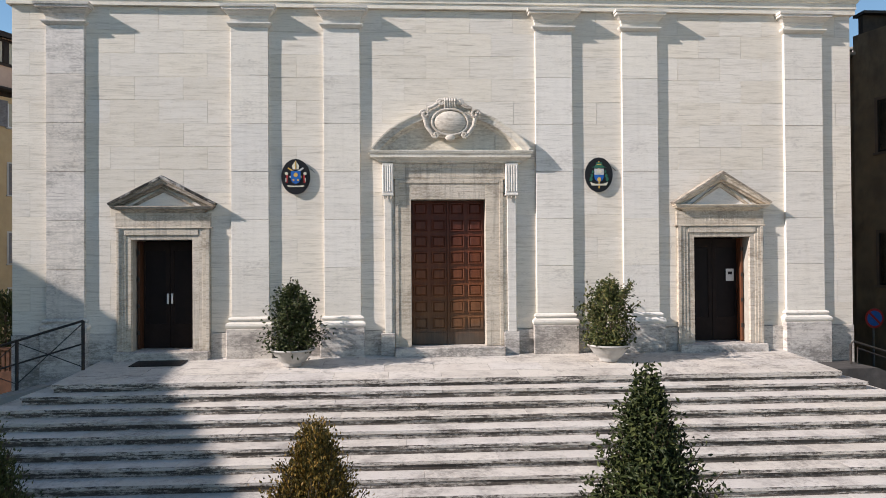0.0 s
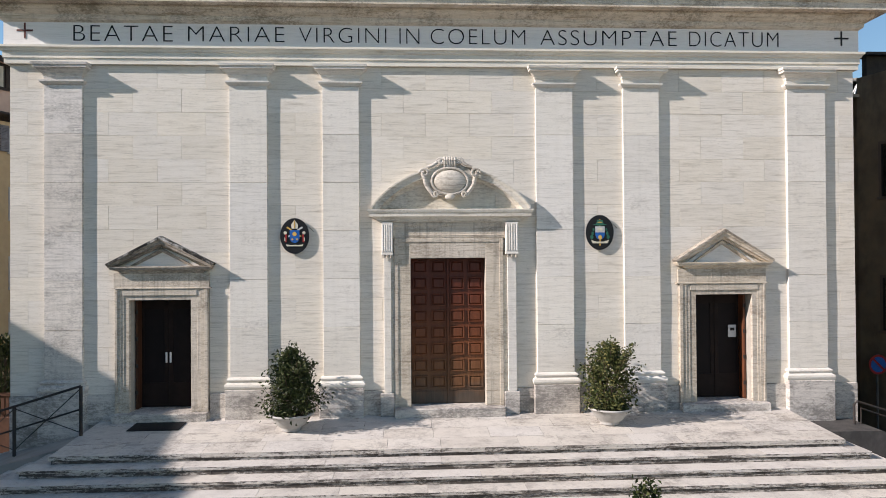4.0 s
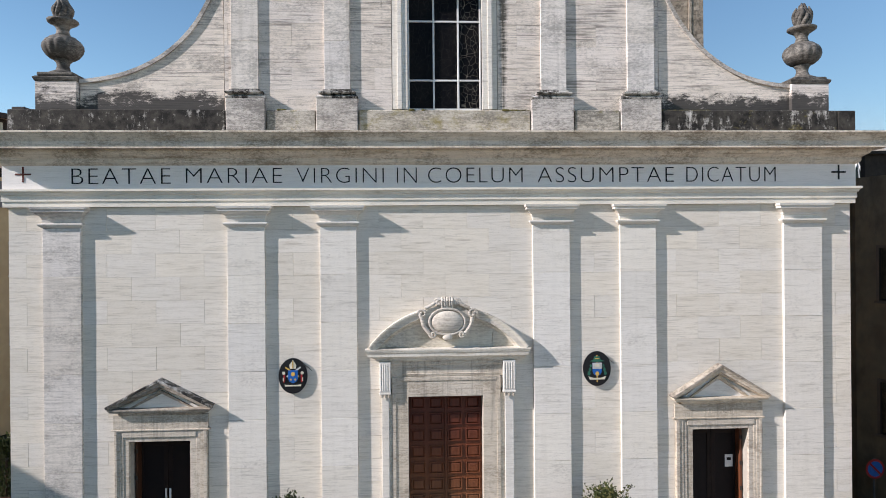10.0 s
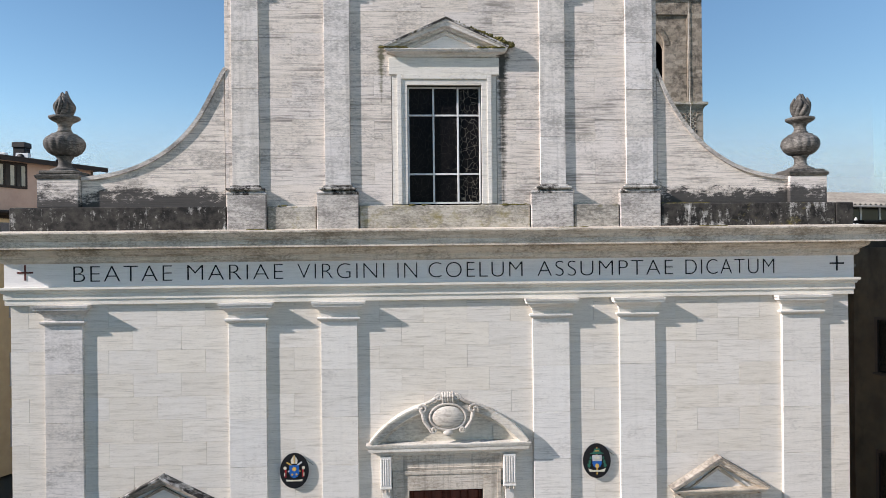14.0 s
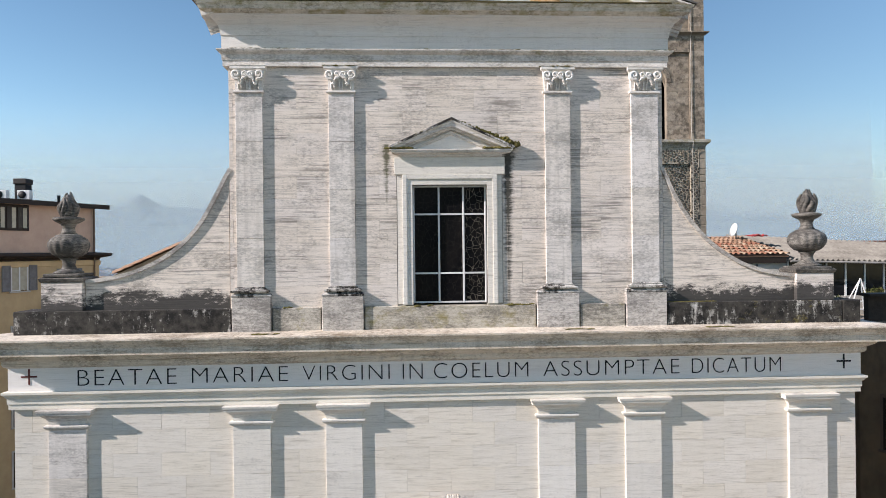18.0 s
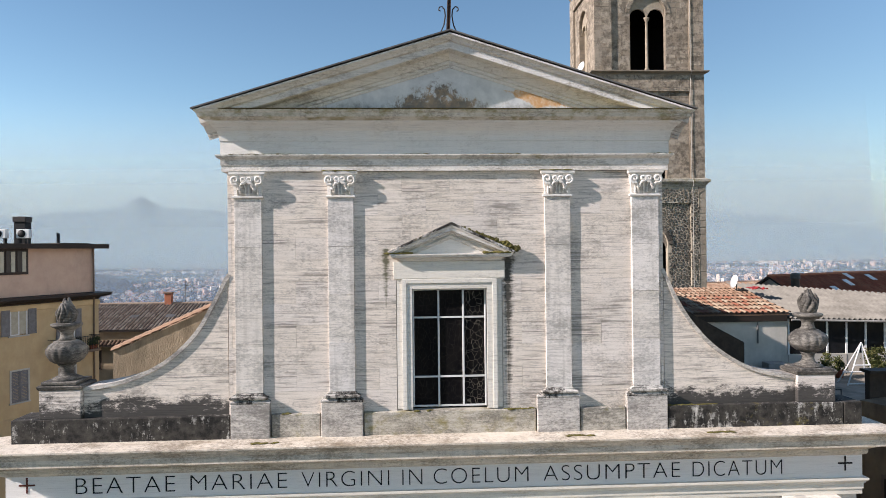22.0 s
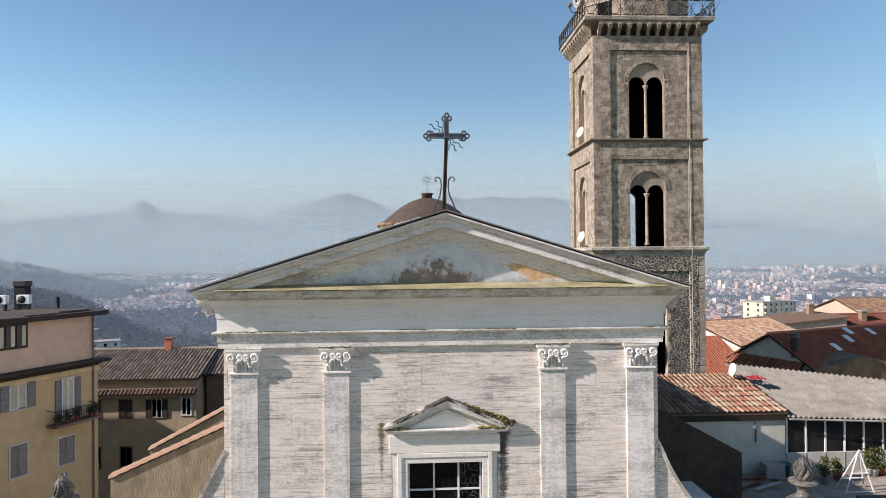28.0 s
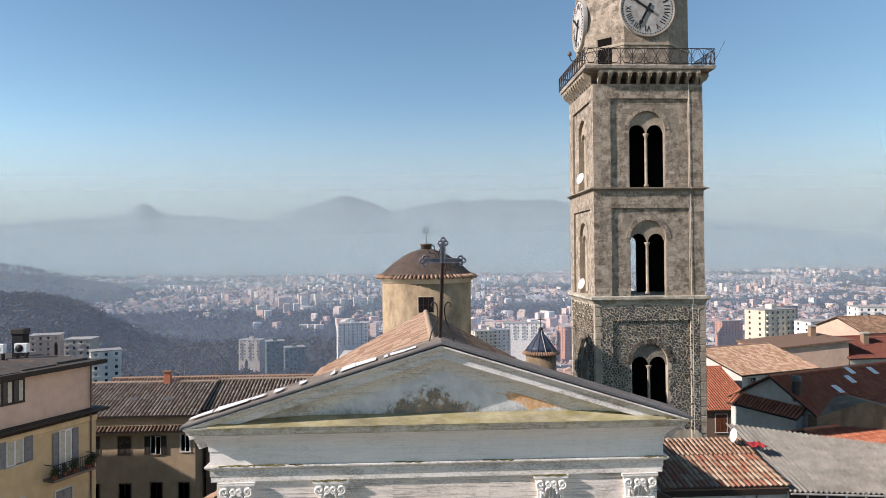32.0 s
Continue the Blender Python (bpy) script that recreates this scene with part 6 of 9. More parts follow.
# ---- roof tiles, tower, dome ----
def tile_rows(verts, faces, a, b, c, d, pitch, row, r=None, rg=None, under=True):
    """Half-round clay tiles on the slope a-b (eave) to d-c (ridge)."""
    a, b, c, d = (Vector(q) for q in (a, b, c, d))
    nrm = (b - a).cross(d - a).normalized()
    if nrm.z < 0:
        nrm = -nrm
    ncol = max(1, int(((b - a).length + (c - d).length) / 2 / pitch))
    nrow = max(1, int((d - a).length / row))
    r = r or pitch * 0.34
    for i in range(ncol):
        u = (i + 0.5) / ncol
        for j in range(nrow):
            t0, t1 = j / nrow, min(1.0, (j + 1.18) / nrow)
            p0 = a.lerp(b, u).lerp(d.lerp(c, u), t0)
            p1 = a.lerp(b, u).lerp(d.lerp(c, u), t1)
            side = (b - a).normalized()
            if rg:
                k = rg.uniform(-0.02, 0.02)
                p0 = p0 + side * k
                p1 = p1 + side * rg.uniform(-0.02, 0.02)
            lift0, lift1 = 0.035, 0.0
            n0 = len(verts)
            for p, rr, lf in ((p0, r, lift0), (p1, r * 0.82, lift1)):
                for s, h in ((-1.0, 0.0), (-0.6, 0.75), (0.0, 1.0), (0.6, 0.75), (1.0, 0.0)):
                    verts.append(p + side * rr * s + nrm * (rr * h * 0.9 + lf))
            for k in range(4):
                faces.append((n0 + k, n0 + k + 1, n0 + 6 + k, n0 + 5 + k))


def tiles(name, slopes, pitch, row, mat, parent, seed=1, label="", stuff=True):
    v, f = [], []
    rg = random.Random(seed)
    for s in slopes:
        tile_rows(v, f, *s, pitch, row, None, rg)
    me = bpy.data.meshes.new(name)
    me.from_pydata(v, [], f)
    me.materials.append(mat)
    ob = new(name, me)
    ob.parent = parent
    return tagged(ob, label, kind="stuff" if stuff else "")


def slab(name, pts, th, mat, parent, label=""):
    """A sloping slab from its four upper corners."""
    bm = bmesh.new()
    up = [bm.verts.new(p) for p in pts]
    dn = [bm.verts.new((p[0], p[1], p[2] - th)) for p in pts]
    bm.faces.new(up)
    bm.faces.new(dn[::-1])
    for i in range(len(pts)):
        j = (i + 1) % len(pts)
        bm.faces.new((up[j], up[i], dn[i], dn[j]))
    bmesh.ops.recalc_face_normals(bm, faces=bm.faces[:])
    return part(name, bm, mat, parent, label)


# nave roof
NR = [((-5.78, 0.95, 17.35), (-5.78, 20.2, 17.35), (0.12, 20.2, 20.50), (0.12, 0.95, 20.50)), ((5.95, 0.95, 17.35), (5.95, 20.2, 17.35), (0.12, 20.2, 20.50), (0.12, 0.95, 20.50))]
for s in NR:
    slab("roof_bed", s, 0.12, TILE_D, church)
# sun and shade put into colour: lighter tiles sunward, darker on the other slope
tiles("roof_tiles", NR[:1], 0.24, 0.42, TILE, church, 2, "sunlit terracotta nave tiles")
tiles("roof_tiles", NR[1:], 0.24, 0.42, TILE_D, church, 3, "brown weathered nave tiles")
for k in range(28):
    y = 1.0 + 0.68 * k
    part("ridge_tile", lathe(bmesh.new(), [(0.0, 0.0), (0.13, 0.005), (0.13, 0.62), (0.0, 0.625)], 0, 0, 0, 10), TILE, church).matrix_basis = pose(0.12, y, 20.53, -90, 0, 0)
# broken patches of bright flashing along the rake
rgt = random.Random(12)
for t0, t1, w in ((0.01, 0.10, 0.16), (0.11, 0.24, 0.24), (0.25, 0.30, 0.14), (0.34, 0.37, 0.20), (0.44, 0.46, 0.22), (0.56, 0.58, 0.30), (0.60, 0.66, 0.36), (0.662, 0.74, 0.30), (0.77, 0.79, 0.16), (0.80, 0.86, 0.14), (0.862, 0.90, 0.10)):
    a = Vector((-6.42, 0, 19.505)).lerp(Vector((0.12, 0, 21.485)), t0)
    b = Vector((-6.42, 0, 19.505)).lerp(Vector((0.12, 0, 21.485)), t1)
    e = [rgt.uniform(-0.06, 0.06) for _ in range(4)]
    slab("tin_flashing", [(a.x, -0.10 + e[0], a.z), (b.x, -0.10 + e[1], b.z), (b.x + e[3], -0.04 + w * 1.5 + e[2], b.z + 0.012), (a.x + e[2], -0.04 + w * 1.5 + e[3], a.z + 0.012)], 0.012, TIN, church, "pale tin flashing")

# transverse walls over the aisle
for y, z0, z1 in ((7.0, 12.25, 14.9), (10.6, 12.2, 15.4)):
    bm = prism(bmesh.new(), [(-11.7, 9.0), (-5.66, 9.0), (-5.66, z1), (-11.7, z0)], y, y + 0.55)
    w = part("buttress_wall", bm, BUTT_PL, church, "stained brown buttress wall under a tile coping")
    n = 17
    for k in range(n):
        a = Vector((-11.75, y + 0.27, z0 + 0.03)).lerp(Vector((-5.7, y + 0.27, z1 + 0.03)), k / n)
        b = Vector((-11.75, y + 0.27, z0 + 0.03)).lerp(Vector((-5.7, y + 0.27, z1 + 0.03)), (k + 1.1) / n)
        bm = bmesh.new()
        prof = [(-0.36, 0.0), (-0.30, 0.09), (0.0, 0.14), (0.30, 0.09), (0.36, 0.0)]
        va = [bm.verts.new((a.x, a.y + o, a.z + h + 0.03)) for o, h in prof]
        vb = [bm.verts.new((b.x, b.y + o, b.z + h)) for o, h in prof]
        for i in range(4):
            bm.faces.new((va[i], va[i + 1], vb[i + 1], vb[i]))
        bm.faces.new(va)
        bm.faces.new(vb[::-1])
        bm.faces.new((va[0], vb[0], vb[4], va[4]))
        bmesh.ops.recalc_face_normals(bm, faces=bm.faces[:])
        part("coping_tile", bm, TILE, w)

# dome over the crossing
DOME_S = mottled("dome_cement", (0.085, 0.062, 0.048), (0.05, 0.038, 0.031), 1.5, 0.95, (0.125, 0.10, 0.08), 0.5, 0.6, 0.03, stretch=(1, 1, 0.4))
dome = new("dome")
dome.parent = church
DC = (0.35, 27.6)
part("crossing", B(-5.6, 5.75, 20.1, 30.8, 0.0, 16.9), PALE_PL, church)
DRUM = mottled("drum_plaster", (0.38, 0.295, 0.185), (0.27, 0.20, 0.125), 1.4, 0.9, (0.11, 0.08, 0.055), 0.85)
DRUM_C = mottled("drum_cornice_plaster", (0.50, 0.44, 0.34), (0.40, 0.33, 0.24), 1.2, 0.9, (0.22, 0.17, 0.12), 0.6)
part("drum", lathe(bmesh.new(), [(3.0, 15.0), (3.0, 21.89)], *DC, 0, 48), DRUM, dome, "stained ochre plaster drum")
part("drum_cornice", lathe(bmesh.new(), [(3.0, 21.90), (3.05, 21.94), (3.07, 22.06), (3.22, 22.16), (3.25, 22.24), (3.0, 22.26)], *DC, 0, 48), DRUM_C, dome)
bm = bmesh.new()
prof = [(3.38, 22.30), (3.1, 22.48), (2.7, 22.82), (2.2, 23.25), (1.6, 23.68), (1.0, 23.98), (0.45, 24.15)]
part("dome_shell", lathe(bm, prof, *DC, 0, 48), DOME_S, dome, "brown mossy low dome")
for i in range(76):
    a = 2 * math.pi * i / 76
    t = lathe(bmesh.new(), [(0.0, 0.0), (0.095, 0.0), (0.075, 0.36), (0.0, 0.36)], 0, 0, 0, 8)
    ob = part("eave_tile", t, TILE if i % 3 else TILE_D, dome)
    ob.matrix_basis = Matrix.Translation((DC[0] + 3.44 * math.cos(a), DC[1] + 3.44 * math.sin(a), 22.27)) @ Matrix.Rotation(a, 4, "Z") @ Matrix.Rotation(radians(-58), 4, "Y")
part("finial_block", lathe(bmesh.new(), [(0.36, 24.1), (0.36, 24.4), (0.42, 24.42), (0.42, 24.5), (0.1, 24.55)], *DC, 0, 12), DOME_S, dome)
bm = rod(bmesh.new(), (*DC, 24.5), (*DC, 25.35), 0.025)
for k in range(8):
    a = k * math.pi / 4
    rod(bm, (DC[0] + 0.12 * math.cos(a), DC[1], 25.45 + 0.12 * math.sin(a)), (DC[0] + 0.36 * math.cos(a), DC[1], 25.45 + 0.36 * math.sin(a)), 0.018, 5)
tube(bm, [(DC[0] + 0.15 * math.cos(a), DC[1], 25.45 + 0.15 * math.sin(a)) for a in [2 * math.pi * k / 12 for k in range(13)]], 0.02, 5)
part("star_finial", bm, IRON, dome, "iron star finial")
dw = part("drum_window", B(-0.29, 0.77, 24.60, 24.72, 20.02, 21.12, bevel=0.01), DRUM_C, dome)
part("pane", B(-0.24, 0.72, 24.585, 24.60, 20.10, 21.07), GLASS_DARK, dw)
for x in (0.08, 0.40):
    part("bar", B(x - 0.02, x + 0.02, 24.57, 24.584, 20.10, 21.07), SHUTTER_D, dw)
part("bar", B(-0.24, 0.72, 24.555, 24.569, 20.55, 20.59), SHUTTER_D, dw)

# small dome behind
sd = thing("small_dome", "small blue-tiled dome with a tiled eave and iron cross", "dome")
BLUE_T = mottled("blue_slate", (0.03, 0.04, 0.065), (0.045, 0.052, 0.07), 3.0, 0.5)
SC = (14.5, 60)
part("drum", lathe(bmesh.new(), [(1.8, -3.0), (1.8, 12.1)], *SC, 0, 24), DIRTY_PL, sd)
part("eave", lathe(bmesh.new(), [(1.82, 12.12), (2.10, 12.14), (1.78, 12.52)], *SC, 0, 32), DIRTY_PL, sd)
for i in range(44):
    a = 2 * math.pi * i / 44
    part("eave_tile", lathe(bmesh.new(), [(0.0, 0.0), (0.11, 0.0), (0.085, 0.52), (0.0, 0.52)], 0, 0, 0, 6), TILE, sd).matrix_basis = Matrix.Translation((SC[0] + 2.18 * math.cos(a), SC[1] + 2.18 * math.sin(a), 12.12)) @ Matrix.Rotation(a, 4, "Z") @ Matrix.Rotation(radians(-48), 4, "Y")
CAP = [(1.82, 12.50), (1.50, 12.95), (1.12, 13.45), (0.70, 14.0), (0.36, 14.4), (0.22, 14.8)]
part("cap", lathe(bmesh.new(), CAP, *SC, 0, 24), BLUE_T, sd)
for i in range(12):
    a = 2 * math.pi * i / 12 + 0.13
    part("rib", tube(bmesh.new(), [(SC[0] + r * math.cos(a), SC[1] + r * math.sin(a), z + 0.02) for r, z in CAP], 0.055, 6), GREY_PL if i % 4 == 1 else BLUE_T, sd)
part("ball", lathe(bmesh.new(), [(0.05, 14.8), (0.26, 14.9), (0.26, 15.1), (0.05, 15.25)], *SC, 0, 12), IRON, sd)
bm = rod(bmesh.new(), (*SC, 15.2), (*SC, 16.5), 0.05)
rod(bm, (SC[0] - 0.35, SC[1], 16.1), (SC[0] + 0.35, SC[1], 16.1), 0.05)
part("cross", bm, IRON, sd)

# ---- bell tower ----
tower = thing("bell_tower", "square medieval stone bell tower with paired arched openings and clock", "tower")
TX0, TX1, TY = 12.2, 20.1, 28.5
TW = TX1 - TX0


def ashlar():
    n = Nodes("tower_courses", 0.92)
    x, y, z = n.sep()
    u = n.math("ADD", x, y)
    vec = n.add("ShaderNodeCombineXYZ", X=u, Y=z).outputs[0]
    br = n.t.nodes.new("ShaderNodeTexBrick")
    n.put(br.inputs["Vector"], vec)
    br.offset = 0.5
    for k, v in (("Scale", 1.0), ("Mortar Size", 0.018), ("Brick Width", 0.72), ("Row Height", 0.34), ("Mortar Smooth", 0.3)):
        n.put(br.inputs[k], v)
    n.put(br.inputs["Color1"], rgb((0.30, 0.25, 0.19)))
    n.put(br.inputs["Color2"], rgb((0.22, 0.18, 0.135)))
    n.put(br.inputs["Mortar"], rgb((0.20, 0.18, 0.15)))
    g = n.noise(1.1, None, 8, 0.72)
    c = n.mix(n.ramp(g, (0.4, 0.0), (0.68, 0.75)), br.outputs["Color"], (0.15, 0.13, 0.105))
    g2 = n.noise(0.5, n.at(1, 1, 0.6), 5, 0.6)
    c = n.mix(n.ramp(g2, (0.5, 0.0), (0.72, 0.6)), c, (0.38, 0.32, 0.25))
    h = n.math("SUBTRACT", n.math("MULTIPLY", n.noise(14.0, None, 5, 0.7), 0.6), br.outputs["Fac"])
    return n.done(c, h, 0.8, 0.04)


ASHLAR = ashlar()


def arch_wall(bm, x0, x1, z0, z1, ax0, ax1, az0, spring, y0, y1, n=12):
    """A wall with one round-headed opening cut up from its foot."""
    r = (ax1 - ax0) / 2
    cx = (ax0 + ax1) / 2
    arc = [(cx - r * math.cos(math.pi * i / n), spring + r * math.sin(math.pi * i / n)) for i in range(n + 1)]
    return prism(bm, [(x0, z0), (ax0, z0)] + arc + [(ax1, z0), (x1, z0), (x1, z1), (x0, z1)], y0, y1)


def turn(bm, q):
    """A quarter turn about the tower's axis: front to left side."""
    c = Vector(((TX0 + TX1) / 2, TY + TW / 2, 0))
    m = Matrix.Translation(c) @ Matrix.Rotation(radians(-90 * q), 4, "Z") @ Matrix.Translation(-c)
    bm.transform(m)
    return bm


PX0, PX1 = 13.45, 19.05
OX0, OX1 = 14.83, 17.40
for q in (0, 1, 2, 3):
    for z0, z1, top, sill, spr, m in ((20.75, 28.15, 26.95, 20.85, 24.80, ASHLAR), (28.42, 35.75, 34.72, 28.50, 32.55, ASHLAR), (10.0, 20.15, 19.0, 11.0, 16.05, RUBBLE_BED)):
        ins = 0.0 if q in (0, 2) else 0.62
        bm = prism(bmesh.new(), [(TX0 + ins, z0), (PX0, z0), (PX0, top), (PX1, top), (PX1, z0), (TX1 - ins, z0), (TX1 - ins, z1), (TX0 + ins, z1)], TY, TY + 0.6)
        part("corner_pier", turn(bm, q), m, tower)
        part("recessed_panel", turn(arch_wall(bmesh.new(), PX0, PX1, z0, top - 0.002, OX0, OX1, sill, spr, TY + 0.16, TY + 0.62), q), m, tower)
        # paired inner arches on a slim column
        bm = bmesh.new()
        mid = (OX0 + OX1) / 2
        r1 = (mid - OX0 - 0.08) / 2
        for a, b in ((OX0, mid), (mid, OX1)):
            c = (a + b) / 2
            nn = 10
            for i in range(nn):
                xa = a + (b - a) * i / nn
                xb = a + (b - a) * (i + 1) / nn
                lo = lambda x: spr - 0.25 + (math.sqrt(max(0.0, r1 * r1 - (x - c) ** 2)) if abs(x - c) < r1 else 0.0)
                hi = lambda x: spr + math.sqrt(max(0.0, ((OX1 - OX0) / 2) ** 2 - (x - mid) ** 2)) * 0.999
                za, zb = lo(xa), lo(xb)
                if min(hi(xa), hi(xb)) <= max(za, zb) + 0.01 and max(hi(xa), hi(xb)) <= max(za, zb) + 0.01:
                    continue
                prism_quad(bm, [(xa, za), (xb, zb), (xb, max(hi(xb), zb + 0.01)), (xa, max(hi(xa), za + 0.01))], TY + 0.36, TY + 0.55)
        bmesh.ops.remove_doubles(bm, verts=bm.verts[:], dist=1e-4)
        bmesh.ops.recalc_face_normals(bm, faces=bm.faces[:])
        part("paired_arch", turn(bm, q), TOWER if m is ASHLAR else RUBBLE, tower)
        bm = lathe(bmesh.new(), [(0.17, sill), (0.17, sill + 0.15), (0.11, sill + 0.2), (0.10, spr - 0.55), (0.12, spr - 0.5), (0.2, spr - 0.34), (0.22, spr - 0.25)], mid, TY + 0.46, 0, 12)
        part("colonnette", turn(bm, q), TOWER, tower)
        if q == 1:
            # openings on the sunny side are walled up
            part("walled_arch", turn(B(OX0 - 0.02, OX1 + 0.02, TY + 0.57, TY + 0.61, sill, spr + 1.35), q), TOWER, tower, "tan plastered infill of the side arch")
for z, h, o, m in ((20.15, 0.60, 0.30, MOSSY), (28.15, 0.27, 0.30, ASHLAR), (9.6, 0.4, 0.25, TOWER), (12.05, 0.0, 0, None)):
    if m:
        part("string_course", moulding(bmesh.new(), TX0, TX1, TY, TY + TW, [(0.0, z), (o * 0.4, z + h * 0.35), (o, z + h * 0.6), (o, z + h * 0.9), (0.0, z + h)]), m, tower, "mossy stone string course")
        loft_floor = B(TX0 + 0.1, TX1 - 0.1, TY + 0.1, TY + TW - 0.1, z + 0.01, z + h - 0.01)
        # floors coloured near-black so the tower's inside reads as unlit
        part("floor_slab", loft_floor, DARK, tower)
part("tower_base", B(TX0, TX1, TY, TY + TW, -3.0, 10.0), RUBBLE_BED, tower)

# near-black slabs added behind the arches to make the openings look unlit
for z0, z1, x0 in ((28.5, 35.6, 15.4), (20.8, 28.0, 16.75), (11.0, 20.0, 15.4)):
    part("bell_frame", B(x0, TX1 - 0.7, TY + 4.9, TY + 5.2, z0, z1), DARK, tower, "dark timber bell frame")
# rubble and ashlar facing: irregular stones, each its own solid
rg = random.Random(21)
ico = bmesh.new()
bmesh.ops.create_icosphere(ico, subdivisions=1, radius=1.0)
ico_v, ico_f = [x.co.copy() for x in ico.verts], [[w.index for w in y.verts] for y in ico.faces]
ico.free()


def cell(c, near):
    """The patch of wall that lies closer to c than to its neighbours."""
    pg = [(c[0] - 0.4, c[1] - 0.3), (c[0] + 0.4, c[1] - 0.3), (c[0] + 0.4, c[1] + 0.3), (c[0] - 0.4, c[1] + 0.3)]
    for o in near:
        mx, mz, dx, dz = (c[0] + o[0]) / 2, (c[1] + o[1]) / 2, o[0] - c[0], o[1] - c[1]
        out = []
        for i, p in enumerate(pg):
            q = pg[(i + 1) % len(pg)]
            sp, sq = (p[0] - mx) * dx + (p[1] - mz) * dz, (q[0] - mx) * dx + (q[1] - mz) * dz
            if sp <= 0:
                out.append(p)
            if (sp < 0 < sq) or (sq < 0 < sp):
                t = sp / (sp - sq)
                out.append((p[0] + (q[0] - p[0]) * t, p[1] + (q[1] - p[1]) * t))
        pg = out
        if len(pg) < 3:
            return []
    return pg


def facing_matrix(q):
    c = Vector(((TX0 + TX1) / 2, TY + TW / 2, 0))
    return Matrix.Translation(c) @ Matrix.Rotation(radians(-90 * q), 4, "Z") @ Matrix.Translation(-c)


def add_stone(v, f, pg, y, out, m, gap, rnd):
    """A rough stone of outline pg standing proud of the plane y."""
    cx, cz = sum(p[0] for p in pg) / len(pg), sum(p[1] for p in pg) / len(pg)
    n0, n = len(v), len(pg)
    tx, tz = rnd.uniform(-1.0, 1.0) * min(0.12, out), rnd.uniform(-1.0, 1.0) * min(0.12, out)
    for k, (g, d) in enumerate(((gap, 0.0), (gap, out * 0.6), (gap * 2.6, out))):
        for x, z in pg:
            r = max(0.05, math.hypot(x - cx, z - cz))
            s = max(0.25, 1 - g / r)
            xx, zz = cx + (x - cx) * s, cz + (z - cz) * s
            v.append(m @ Vector((xx, y - d - (k > 0) * ((xx - cx) * tx + (zz - cz) * tz), zz)))
    for k in (0, 1):
        for i in range(n):
            j = (i + 1) % n
            a, b = n0 + k * n, n0 + (k + 1) * n
            f.append((a + i, a + j, b + j, b + i))
    f.append(tuple(n0 + 2 * n + i for i in range(n)))


def stones_mesh(name, v, f, mat, label):
    me = bpy.data.meshes.new(name)
    me.from_pydata(v, [], f)
    me.materials.append(mat)
    ob = new(name, me)
    ob.parent = tower
    tagged(ob, label, kind="stuff")


def stone_mat(name, cols, grime, gscale, warm):
    n = Nodes(name, 0.95)
    base = n.ramp(n.island(), *cols)
    g = n.noise(gscale, None, 8, 0.75)
    base = n.mix(n.ramp(g, (0.45, 0.0), (0.60, 0.85)), base, grime)
    spots = n.noise(16.0, None, 5, 0.8)
    base = n.mix(n.ramp(spots, (0.58, 0.0), (0.65, 0.6)), base, tuple(q * 0.6 for q in grime))
    g2 = n.noise(0.45, n.at(1, 1, 0.6), 6, 0.65)
    base = n.mix(n.ramp(g2, (0.5, 0.0), (0.7, 0.5)), base, warm)
    return n.done(base, n.noise(18.0, None, 6, 0.75), 0.9, 0.04)


mid = (OX0 + OX1) / 2
v, f = [], []
for q in (0, 1):
    pts = {}
    cols, rows = int(TW / 0.24), int(9.0 / 0.17)
    for j in range(-1, rows + 1):
        for i in range(-1, cols + 1):
            pts[i, j] = (TX0 + 0.24 * (i + 0.5 + 0.5 * (j % 2)) + rg.uniform(-0.10, 0.10), 11.3 + 0.17 * (j + 0.5) + rg.uniform(-0.075, 0.075))
    for j in range(rows):
        for i in range(cols):
            px, pz = pts[i, j]
            inpanel = PX0 < px < PX1 and pz < 19.0
            if (OX0 - 0.12 < px < OX1 + 0.12 and pz < 16.05) or (px - mid) ** 2 + (pz - 16.05) ** 2 < 1.42 ** 2:
                continue
            if px < TX0 + 0.42 or px > TX1 - 0.42 or pz > 20.05:
                continue
            near = [pts[i + a, j + b] for a in (-1, 0, 1) for b in (-1, 0, 1) if (a or b) and (i + a, j + b) in pts]
            pg = cell((px, pz), near)
            if pg:
                add_stone(v, f, pg, TY + (0.16 if inpanel else 0.0) + 0.01, rg.uniform(0.025, 0.08), facing_matrix(q), rg.uniform(0.028, 0.055), rg)
    # voussoirs round the opening
    for k in range(15):
        a0, a1 = math.pi * k / 15, math.pi * (k + 0.92) / 15
        pg = [(mid - r * math.cos(a), 16.05 + r * math.sin(a)) for r, a in ((1.30, a0), (1.30, a1), (1.66, a1), (1.66, a0))]
        add_stone(v, f, pg, TY + 0.16, 0.09, facing_matrix(q), 0.01, rg)
stones_mesh("rubble_facing", v, f, stone_mat("rubble_stone_faces", [(0.0, (0.065, 0.056, 0.046)), (0.6, (0.12, 0.104, 0.083)), (1.0, (0.24, 0.205, 0.16))], (0.05, 0.043, 0.035), 5.0, (0.22, 0.185, 0.14)), "rough grey rubble facing with pale joints")


